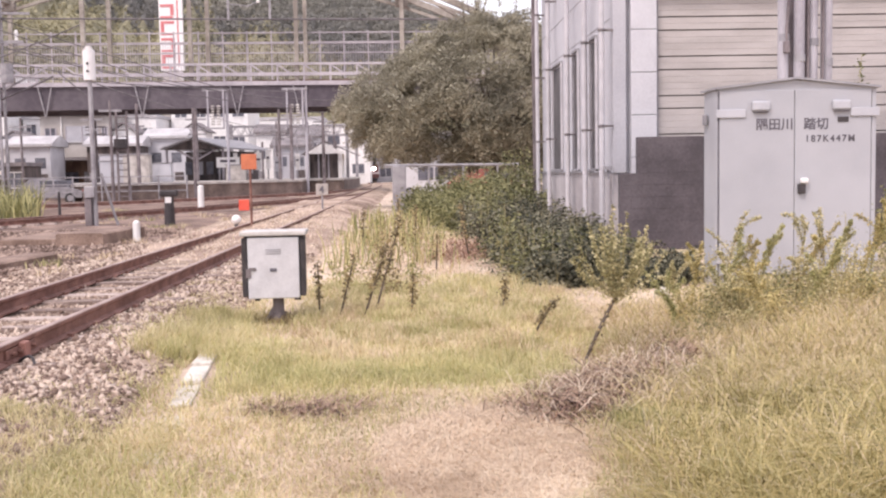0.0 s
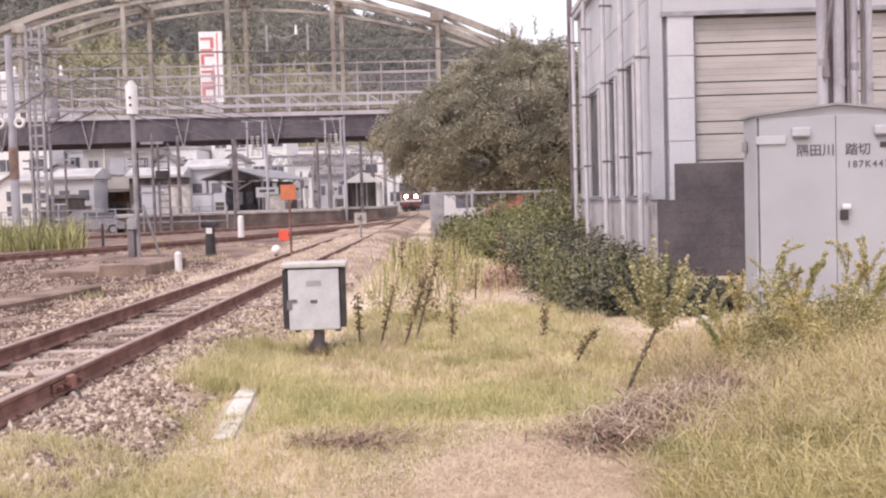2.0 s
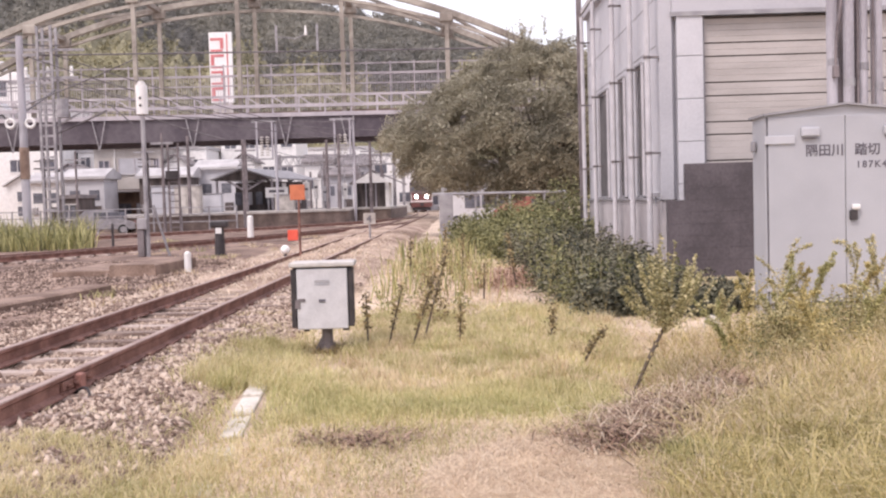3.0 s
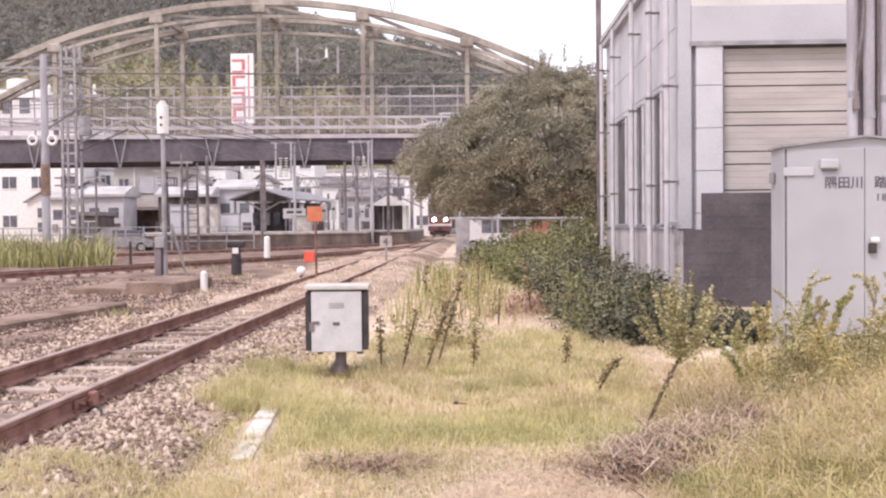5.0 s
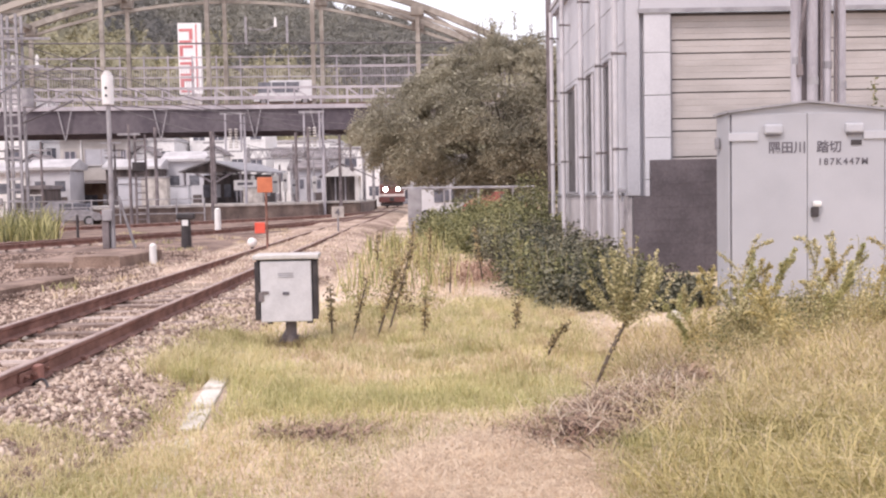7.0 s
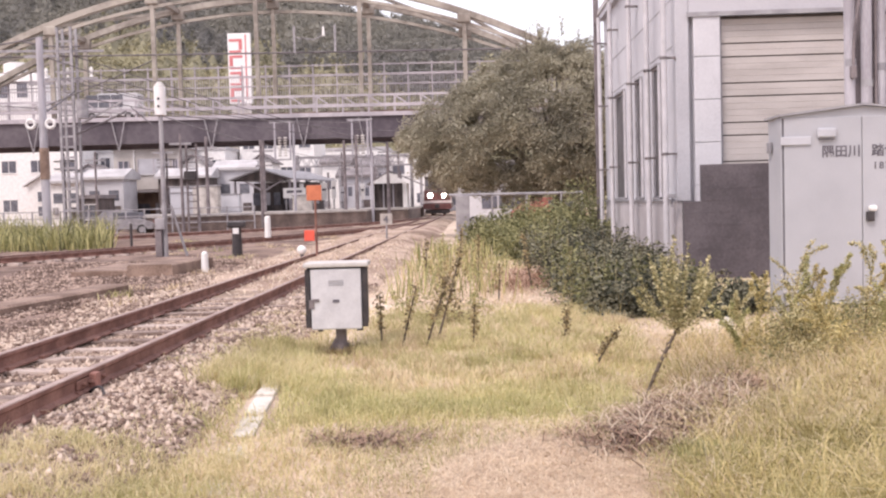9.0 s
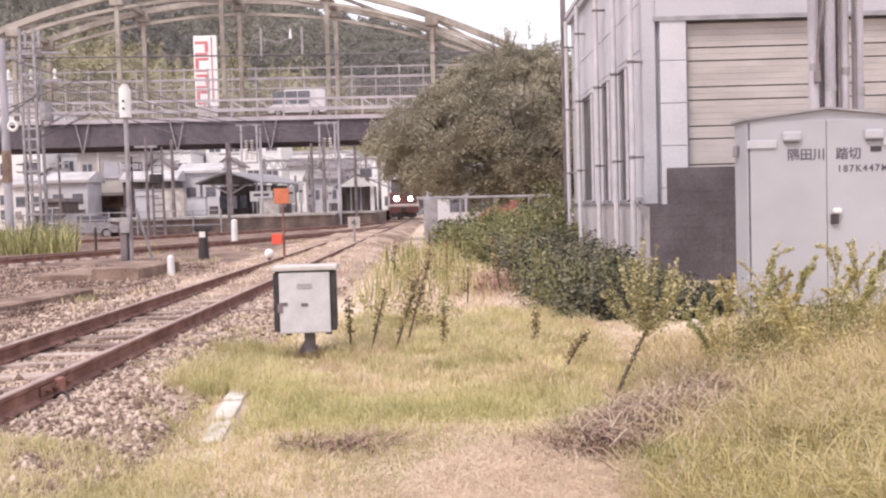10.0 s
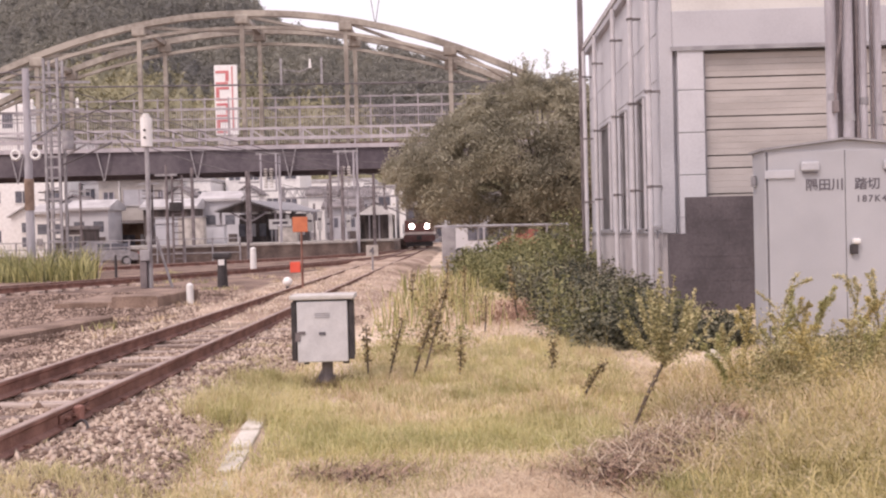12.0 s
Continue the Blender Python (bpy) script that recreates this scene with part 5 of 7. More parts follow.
def town_house(x0, x1, y, depth, h, wall, roof, rows, cols, label, gable=False, roofh=1.6, band=None):
    t = thing("house", label, "building", at=((x0 + x1) / 2, y, -0.3), group="houses beyond the bridge")
    w = (x1 - x0) / 2
    part("wall", box(bmesh.new(), -w, w, 0, depth, 0, h), wall, t)
    if gable:
        r = bmesh.new()
        prism(r, [(-0.5, 0), (depth + 0.5, 0), (depth / 2, roofh)], (w + 0.4, 0, h + 0.003), (-w - 0.4, 0, h + 0.003))
        part("roof", r, roof, t)
    else:
        part("roof", box(bmesh.new(), -w - 0.15, w + 0.15, -0.15, depth + 0.15, h + 0.003, h + 0.35), roof, t)
    if band:
        part("awning", box(bmesh.new(), -w - 0.2, w + 0.2, -0.9, -0.003, band, band + 0.25, 0.04), roof, t)
    for i in range(rows):
        for j in range(cols):
            cx = -w + (j + 0.5) * 2 * w / cols
            cz = (i + 0.55) * h / rows
            ww, wh = min(0.8, 0.6 * w / cols), min(0.65, 0.25 * h / rows)
            win = part("window", box(bmesh.new(), cx - ww, cx + ww, -0.02, -0.004, cz - wh, cz + wh), M_GLASS, t)
            part("window_frame", box(box(box(bmesh.new(), cx - ww - 0.08, cx + ww + 0.08, -0.08, -0.021, cz - wh - 0.1, cz - wh), cx - ww - 0.08, cx + ww + 0.08, -0.08, -0.021, cz + wh, cz + wh + 0.08), cx - 0.03, cx + 0.03, -0.06, -0.021, cz - wh, cz + wh), M_WHITE, win)
    return t


town_house(-60, -43.5, 112, 10, 13.0, M_WHITE, M_PALEROOF, 3, 5, "tall white rendered house block with dark windows")
town_house(-43.2, -38, 116, 9, 8.2, M_WHITE, M_PALEROOF, 3, 3, "white house with a grey awning", band=3.4)
station_building()
town_house(-31, -27.5, 112, 8, 8.0, M_WHITE, M_PALEROOF, 2, 2, "pale two storey house beside the station")
town_house(-27.2, -18.5, 118, 9, 10.5, M_WHITE, M_PALEROOF, 3, 4, "white three storey building with small windows")
town_house(-18.2, -12, 135, 9, 6.5, M_WALLGREY, M_ROOF, 2, 4, "distant grey house with a dark gable roof", True)
town_house(-12, -5.5, 140, 9, 8.0, M_WHITE, M_PALEROOF, 2, 2, "distant white house beyond the platform")
town_house(-5.0, 6, 150, 9, 6.0, M_WALLGREY, M_ROOF, 2, 4, "distant grey house behind the tree", True)
town_house(-36.2, -34.3, 92, 4, 2.7, M_TIMBER, M_ROOF, 1, 1, "low dark timber shed beside the yard")
town_house(-24.5, -12.2, 143, 9, 9.2, M_WHITE, M_PALEROOF, 3, 7, "long white building beyond the station")


def small_houses():
    """Low white and blue grey gabled houses crowded behind the yard."""
    for i, (x, y, w, h, m) in enumerate(((-44.6, 104, 1.6, 4.4, M_WHITE), (-41.2, 108, 1.5, 5.6, M_WALLGREY), (-39.4, 103, 1.1, 4.6, M_WHITE), (-29.6, 107, 1.2, 6.2, M_WHITE), (-26.6, 110, 1.3, 5.6, M_BEIGE), (-23.4, 112, 1.2, 6.4, M_WHITE))):
        h0 = thing("house", "small pale gabled house crowded behind the yard", "building", at=(x, y, -0.3), group="small houses behind the yard")
        part("wall", box(bmesh.new(), -w, w, 0, 4, 0, h), m, h0)
        gable = bmesh.new()
        prism(gable, [(-w, 0), (w, 0), (0, 0.9)], (0, 0.003, h + 0.002), (0, 3.997, h + 0.002))
        part("gable", gable, m, h0)
        for s in (-1, 1):
            roof = bmesh.new()
            a = [roof.verts.new(q) for q in ((0, -0.4, h + 0.95), (s * (w + 0.35), -0.4, h - 0.15), (s * (w + 0.35), 4.4, h - 0.15), (0, 4.4, h + 0.95))]
            c = [roof.verts.new(q.co + Vector((0, 0, 0.14))) for q in a]
            roof.faces.new(a)
            roof.faces.new(c[::-1])
            for k in range(4):
                roof.faces.new((a[k], a[(k + 1) % 4], c[(k + 1) % 4], c[k]))
            part("roof_slope", roof, (M_PALEROOF, M_ROOF)[i % 2], h0)
        for z in (1.2, h - 1.7):
            win = part("window", box(bmesh.new(), -0.55, 0.5, -0.03, -0.004, z, z + 1.0), M_GLASS, h0)
            part("window_frame", box(box(bmesh.new(), -0.62, 0.57, -0.08, -0.031, z - 0.08, z), -0.05, 0.02, -0.08, -0.031, z, z + 1.0), M_WHITE, win)
            part("air_unit", box(bmesh.new(), 0.62, min(1.0, w - 0.02), -0.4, -0.004, z - 0.6, z, 0.03), M_WALL, h0)


small_houses()


def platform_furniture():
    """Posts, boards and the far footbridge between the platform buildings."""
    rng = random.Random(41)
    b = thing("footbridge", "grey covered station footbridge with slatted sides", "footbridge", at=(-20.4, 125, 0))
    for k in range(5):
        part("side_slat", box(bmesh.new(), 0, 5.6, 0, 0.12, 4.6 + k * 0.5, 4.86 + k * 0.5), M_GALV, b)
    part("roof", box(bmesh.new(), -0.4, 6.0, -0.3, 2.4, 7.2, 7.4, 0.03), M_PALEROOF, b, "pale sheet roof")
    part("floor", box(bmesh.new(), 0, 5.6, 0.13, 2.1, 4.4, 4.58), M_CONC, b)
    part("back_wall", box(bmesh.new(), 0, 5.6, 2.0, 2.1, 4.6, 7.19), M_POLEDARK, b)
    for x in (0.15, 1.9, 3.7, 5.45):
        part("upright", box(bmesh.new(), x - 0.12, x + 0.12, -0.13, -0.003, -0.3, 7.19), M_BRIDGE, b)
    for x, y, h, w, m, lab in ((-12.9, 87, 2.3, 0.28, M_WHITE, "white upright notice board on the platform"), (-12.2, 88, 2.5, 0.2, M_WHITE, "narrow white notice board on the platform"),
                               (-13.6, 86, 1.5, 0.4, M_WALLGREY, "grey vending cabinet on the platform"), (-11.3, 87, 1.9, 0.22, M_WALL, "pale upright board on the platform"),
                               (-9.9, 90, 2.2, 0.2, M_WHITE, "white narrow board beside the hut"), (-14.3, 84, 2.2, 0.16, M_WHITE, "white post sign by the shelter")):
        p = thing("notice_board", lab, "sign", at=(x, y, 0.86), group="boards on the platform")
        part("panel", box(bmesh.new(), -w, w, 0, 0.12, h * 0.35, h, 0.01), m, p)
        part("post", box(bmesh.new(), -0.06, 0.06, 0.02, 0.1, -0.05, h * 0.35 - 0.003), M_GALV, p)
        part("bar", box(bmesh.new(), -w * 0.6, w * 0.6, -0.02, -0.003, h * 0.7, h * 0.78), M_INK, p)
    for k in range(11):
        x, y, h = -15.4 + k * 0.78 + rng.uniform(-0.2, 0.2), rng.uniform(88, 112), rng.uniform(3.4, 6.2)
        p = thing("platform_mast", "slim grey platform mast with a short arm", "mast", at=(x, y, 0), group="slim masts at the station")
        part("shaft", rod(bmesh.new(), (0, 0, -0.3), (0, 0, h), rng.uniform(0.06, 0.12), n=8), (M_POLE, M_POLEDARK, M_GALV)[k % 3], p)
        part("arm", box(bmesh.new(), -0.1, rng.uniform(0.5, 1.4), -0.05, 0.05, h * 0.85, h * 0.85 + 0.1), M_GALV, p)


platform_furniture()


def yard_clutter():
    rng = random.Random(12)
    for x, y, w, h, m, lab in ((-20.4, 72, 1.3, 1.5, M_WALLGREY, "pale grey relay cabinet on the platform"), (-18.9, 71, 0.9, 1.9, M_CONC, "grey switch cabinet on the platform"),
                               (-17.8, 73, 0.8, 1.3, M_WALL, "pale relay cabinet on the platform"), (-21.7, 75, 0.9, 2.0, M_WALLGREY, "tall grey switch cabinet on the platform"),
                               (-12.6, 74, 0.7, 1.1, M_CONC, "small grey switch cabinet on the platform")):
        c = thing("switch_cabinet", lab, "cabinet", at=(x, y, 0.86))
        part("body", box(bmesh.new(), -w, w, 0, 0.8, -0.1, h, 0.03), m, c)
        part("lid", box(bmesh.new(), -w - 0.06, w + 0.06, -0.06, 0.86, h + 0.003, h + 0.08, 0.02), M_GALV, c)
        for s in (-0.5, 0.5):
            part("door", box(bmesh.new(), s * w - w * 0.42, s * w + w * 0.42, -0.03, -0.004, 0.1, h - 0.12), m, c)
    for x, y, h, w, m, lab in ((-36.0, 98, 4.6, 1.9, M_WALL, "flat pale lineside hut near the bridge"), (-29.0, 101, 4.6, 2.6, M_TIMBER, "dark timber store by the platform"), (-24.6, 104, 5.4, 2.0, M_WALL, "pale narrow store by the platform"),
                               (-12.6, 108, 4.4, 1.8, M_WALLGREY, "grey lineside hut behind the platform"), (-15.2, 112, 6.0, 1.5, M_WHITE, "narrow white store behind the platform"), (-40.6, 100, 4.4, 1.5, M_WHITE, "white lineside store near the bridge")):
        c = thing("store", lab, "building", at=(x, y, -0.3), group="stores by the station")
        part("wall", box(bmesh.new(), -w, w, 0, 4, 0, h), m, c)
        part("roof", prism(bmesh.new(), [(-0.4, 0), (4.4, 0), (4.4, 0.5), (2, 1.1), (-0.4, 0.25)], (w + 0.3, 0, h + 0.004), (-w - 0.3, 0, h + 0.004)), M_ROOF if rng.random() < 0.3 else M_PALEROOF, c)
        for k in range(2):
            part("window", box(bmesh.new(), (k - 0.5) * w - 0.5, (k - 0.5) * w + 0.5, -0.03, -0.004, h * 0.55, h * 0.55 + 1.0), M_GLASS, c)
        part("door", box(bmesh.new(), w - 1.2, w - 0.3, -0.05, -0.004, 0, 2.0), M_TIMBER, c)
        part("meter_box", box(bmesh.new(), -w + 0.2, -w + 0.7, -0.25, -0.004, 1.3, 2.0, 0.03), M_GALV, c)
    f = thing("yard_fence", "grey mesh yard fence beyond the reeds", "fence")
    for k in range(14):
        part("post", rod(bmesh.new(), (-34 + k * 1.6, 58 + k * 0.2, -0.3), (-34 + k * 1.6, 58 + k * 0.2, 1.3), 0.05, n=6), M_GALV, f)
    for z in (0.4, 0.85, 1.25):
        part("rail", rod(bmesh.new(), (-34, 58, z), (-13.2, 60.6, z), 0.03, n=6), M_GALV, f)
    sg = thing("platform_sign", "white station name board with dark bars", "sign", at=(-14.2, 80, 0.86))
    part("board", box(bmesh.new(), -0.9, 0.9, 0, 0.08, 1.0, 1.8, 0.02), M_WHITE, sg)
    part("bar", box(bmesh.new(), -0.6, 0.6, -0.02, -0.004, 1.4, 1.6), M_INK, sg)
    for x in (-0.7, 0.7):
        part("post", box(bmesh.new(), x - 0.05, x + 0.05, 0.1, 0.18, -0.1, 1.8), M_GALV, sg)


yard_clutter()


def roof_box():
    b = thing("tank_room", "white rooftop tank room above the far house block", "building", at=(-52.3, 113, 13.0))
    part("wall", box(bmesh.new(), -4, 4.2, 0, 5, 0.15, 3.9, 0.2), M_WHITE, b)
    part("roof_tank", rod(bmesh.new(), (0.5, 2, 3.9), (0.5, 2, 5.3), 1.3, n=16), M_WHITE, b)
    for x in (-2, 0, 2):
        part("window", box(bmesh.new(), x - 0.6, x + 0.6, -0.03, -0.004, 1.2, 2.8), M_GLASS, b)


roof_box()


def banner_sign():
    s = thing("advertising_tower", "tall white advertising sign with red strokes", "sign", at=(-28.45, 125, 0))
    part("panel", box(bmesh.new(), -1.4, 1.4, 0, 0.5, 14.0, 22.6, 0.05), M_WHITE, s, "white sign panel")
    part("red_edge", box(bmesh.new(), 0.75, 0.9, -0.05, -0.004, 14.5, 22.4), M_SIGNRED, s)
    for k in range(4):
        z = 21.9 - 2.0 * k
        part("stroke", box(box(bmesh.new(), -1.2, 0.4, -0.06, -0.004, z - 0.3, z), -1.2 + (0.0 if k % 2 else 1.2), -0.8 + (0.0 if k % 2 else 1.2), -0.06, -0.004, z - 1.3, z - 0.31), M_SIGNRED, s, "red sign stroke")
        part("stroke", box(bmesh.new(), -1.2, 0.3, -0.06, -0.004, z - 1.65, z - 1.4), M_SIGNRED, s, "red sign stroke")
    part("tower", box(bmesh.new(), -1.2, 1.2, 0.1, 0.45, -0.3, 13.99), M_CONC, s)


banner_sign()


# ---- wooded hill ----
def hill_h(x, y):
    ridge = 77 - 39 * smooth(-100, 60, x) - 8 * (1 - smooth(-300, -120, x))
    rise = smooth(150, 330, y)
    return -2 + np.maximum(ridge, 6) * rise * (1 + 0.05 * np.sin(x * 0.05) + 0.03 * np.sin(y * 0.07 + x * 0.11))


def canopy(x, y):
    """Hillside with the lumps of the tree tops."""
    lump = np.array([abs(noise.noise((p * 0.22, q * 0.12, 0))) + 0.6 * abs(noise.noise((p * 0.5, q * 0.3, 5))) for p, q in zip(x, y)])
    return hill_h(x, y) + 7 * lump


def hill():
    rng = np.random.default_rng(11)
    xs, ys = np.linspace(-150, 90, 250), np.linspace(150, 345, 120)
    gx, gy = (g.ravel() for g in np.meshgrid(xs, ys))
    z = canopy(gx, gy)
    w = len(xs)
    lift = (z - 1.2) / gy
    low = lift < np.where(gx / gy < -0.19, 0.165, 0.12) + 0.02 * np.sin(gx * 0.13) + 0.01 * np.sin(gx * 0.9 + gy)
    v = np.stack([gx, gy, z], 1)
    q = np.array([(j * w + i, j * w + i + 1, (j + 1) * w + i + 1, (j + 1) * w + i) for j in range(len(ys) - 1) for i in range(w - 1)])
    tri = np.concatenate([q[:, [0, 1, 2]], q[:, [0, 2, 3]]])
    tagged(sheet("hill", np.linspace(-420, 420, 70), np.linspace(148, 430, 40), hill_h, M_HAZYHILL), "steep hillside under trees", "hill", kind="structure")
    for nm, keep, m, sprays, lab in (("hazy_hill_wood", ~low, M_HAZYHILL, 170000, "dense dark mixed woodland on the hill, greyed by painted haze"),
                                     ("foot_wood", low, M_HILLLOW, 110000, "yellow green trees low on the hillside")):
        f = tri[keep[tri[:, 0]]]
        tagged(new(nm, tri_mesh(nm, v, f, m)), lab, "woodland", kind="stuff")
        c = f[rng.integers(0, len(f), sprays)]
        k = rng.dirichlet((1, 1, 1), sprays)[:, :, None]
        p = (v[c] * k).sum(1) + rng.normal(size=(sprays, 3)) * np.array((0.5, 0.5, 0.55)) + np.array((0, -0.3, 0.4))
        lv, lf = flecks(p, rng.uniform(0.5, 1.4, sprays), 0.6, 0.3, rng)
        tagged(new(nm + "_foliage", tri_mesh(nm + "_foliage", lv, lf, m)), "ragged leafy tree tops", "woodland", kind="stuff")


hill()


# ---- vehicles ----
def locomotive():
    t = thing("locomotive", "red diesel locomotive with two lit headlamps", "train")
    part("underframe", box(bmesh.new(), -1.35, 1.35, 0.3, 13.6, 0.72, 1.12, 0.04), M_LOCOGREY, t)
    part("hood", box(bmesh.new(), -1.28, 1.28, 0.55, 5.2, 1.125, 2.4, 0.1), M_LOCO, t, "red bonnet")
    part("stripe", box(bmesh.new(), -1.3, 1.3, 0.52, 5.1, 1.15, 1.38, 0.02), M_LOCOWHITE, t, "pale stripe")
    cab = part("cab", box(bmesh.new(), -1.35, 1.35, 5.21, 7.6, 1.125, 3.6, 0.1), M_LOCOGREY, t, "dark driving cab")
    part("cab_roof", box(bmesh.new(), -1.38, 1.38, 5.1, 7.7, 3.605, 3.78, 0.06), M_LOCOGREY, cab)
    for x in (-0.75, 0.75):
        part("windscreen", box(bmesh.new(), x - 0.45, x + 0.45, 5.17, 5.2, 2.65, 3.3, 0.02), M_GLASS, cab)
    part("rear_hood", box(bmesh.new(), -1.2, 1.2, 7.61, 13.4, 1.125, 2.55, 0.1), M_LOCO, t)
    for x in (-0.65, 0.65):
        lamp = part("headlamp", rod(bmesh.new(), (x, 0.42, 1.86), (x, 0.56, 1.86), 0.22, 0.24, 18), M_LOCOGREY, t, "round headlamp")
        part("lens", rod(bmesh.new(), (x, 0.385, 1.86), (x, 0.418, 1.86), 0.2, 0.23, 18), M_LAMP, lamp, "glowing white lens")
    part("grille", box(bmesh.new(), -0.9, 0.9, 0.5, 0.53, 2.16, 2.32, 0.01), M_LOCOGREY, t)
    part("buffer_beam", box(bmesh.new(), -1.35, 1.35, 0.15, 0.29, 0.55, 1.1, 0.02), M_LOCO, t)
    part("coupler", box(box(bmesh.new(), -0.16, 0.16, -0.35, 0.14, 0.72, 1.0, 0.04), -0.22, 0.22, -0.5, -0.34, 0.66, 1.05, 0.04), M_BLACK, t)
    part("snow_plough", box(bmesh.new(), -1.15, 1.15, 0.25, 0.4, 0.15, 0.54, 0.03), M_BLACK, t)
    for x in (-1.28, 1.28):
        part("handrail", rod(rod(bmesh.new(), (x, 0.2, 1.1), (x, 0.2, 2.1), 0.03), (x, 0.2, 2.1), (x, 0.55, 2.1), 0.03), M_WHITE, t, "white handrail")
        part("step", box(bmesh.new(), x - 0.18, x + 0.18, 0.3, 0.6, 0.3, 0.36), M_LOCOGREY, t)
    for y in (1.4, 2.9, 4.4, 9.3, 11.0, 12.6):
        w = part("wheelset", rod(bmesh.new(), (-0.6, y, 0.43), (0.6, y, 0.43), 0.08, n=10), M_LOCOGREY, t)
        for x in (-0.565, 0.565):
            part("wheel", rod(bmesh.new(), (x - 0.065, y, 0.435), (x + 0.065, y, 0.435), 0.43, n=20), M_RUST, w)
    return t


def car(name, label, paint, length, height, van=False):
    """A car that faces +x, wheels on z = 0."""
    c = thing(name, label, "car")
    L, W = length / 2, 0.82
    body = bmesh.new()
    if van:
        prof = [(-L, 0.3), (-L, height - 0.12), (-L + 0.15, height), (L - 1.25, height), (L - 0.55, 0.98), (L - 0.05, 0.85), (L, 0.3)]
    else:
        prof = [(-L, 0.3), (-L, 0.8), (-L + 0.35, 0.88), (-L + 1.0, height), (L - 1.75, height), (L - 1.05, 0.9), (L - 0.05, 0.72), (L, 0.3)]
    prism(body, [(-x, z) for x, z in prof], (0, -W, 0), (0, W, 0))
    bmesh.ops.bevel(body, geom=list(body.edges), offset=0.05, segments=2, affect="EDGES")
    for v in body.verts:
        if v.co.z > 0.95:
            v.co.y *= 1 - 0.12 * (v.co.z - 0.95)
    part("body", body, paint, c)
    x0, x1 = (-L + 0.3, L - 1.15) if van else (-L + 0.85, L - 1.5)
    for s in (-1, 1):
        n = 3 if van else 2
        for k in range(n):
            a, b = x0 + (x1 - x0) * k / n + 0.05, x0 + (x1 - x0) * (k + 1) / n - 0.05
            yy = sorted((s * (W - 0.085), s * (W + 0.006)))
            part("side_window", box(bmesh.new(), a, b, yy[0], yy[1], 0.98, height - 0.14, 0.01), M_GLASS, c)
    for x in (-L + 0.75, L - 0.75):
        for s in (-1, 1):
            w = part("wheel", rod(bmesh.new(), (x, s * (W - 0.16), 0.3), (x, s * (W + 0.01), 0.3), 0.3, n=16), M_TYRE, c)
            part("rim", rod(bmesh.new(), (x, s * (W + 0.011), 0.3), (x, s * (W + 0.025), 0.3), 0.19, n=12), M_GALV, w)
    for s in (-1, 1):
        part("headlight", box(bmesh.new(), L - 0.08, L + 0.012, s * 0.6 - 0.15, s * 0.6 + 0.15, 0.6, 0.74, 0.01), M_WHITE, c)
        part("tail_light", box(bmesh.new(), -L - 0.012, -L + 0.05, s * 0.65 - 0.1, s * 0.65 + 0.1, 0.62, 0.85, 0.01), M_SIGNRED, c)
    return c


LOCO = locomotive()
CAR_A = car("sedan", "silver saloon car driving over the bridge", M_CARWHITE, 4.3, 1.62)
CAR_B = car("van", "silver compact van driving over the bridge", M_CARWHITE, 4.7, 1.92, True)
CAR_C = car("van", "pale box shaped van driving over the bridge", M_CARWHITE, 4.4, 2.1, True)
parked = car("hatchback", "red parked car behind the hedge", M_CARRED, 3.8, 1.5)
parked.matrix_basis = pose(3.9, 54, -0.2, 0, 0, 200)
parked = car("van", "pale parked van under the tree", M_CARWHITE, 4.2, 1.8, True)
parked.matrix_basis = pose(1.3, 56, -0.2, 0, 0, 180)
parked = car("hatchback", "grey parked car beyond the reeds", M_GALV, 4.0, 1.5)
parked.matrix_basis = pose(-21.6, 62, -0.25, 0, 0, 185)


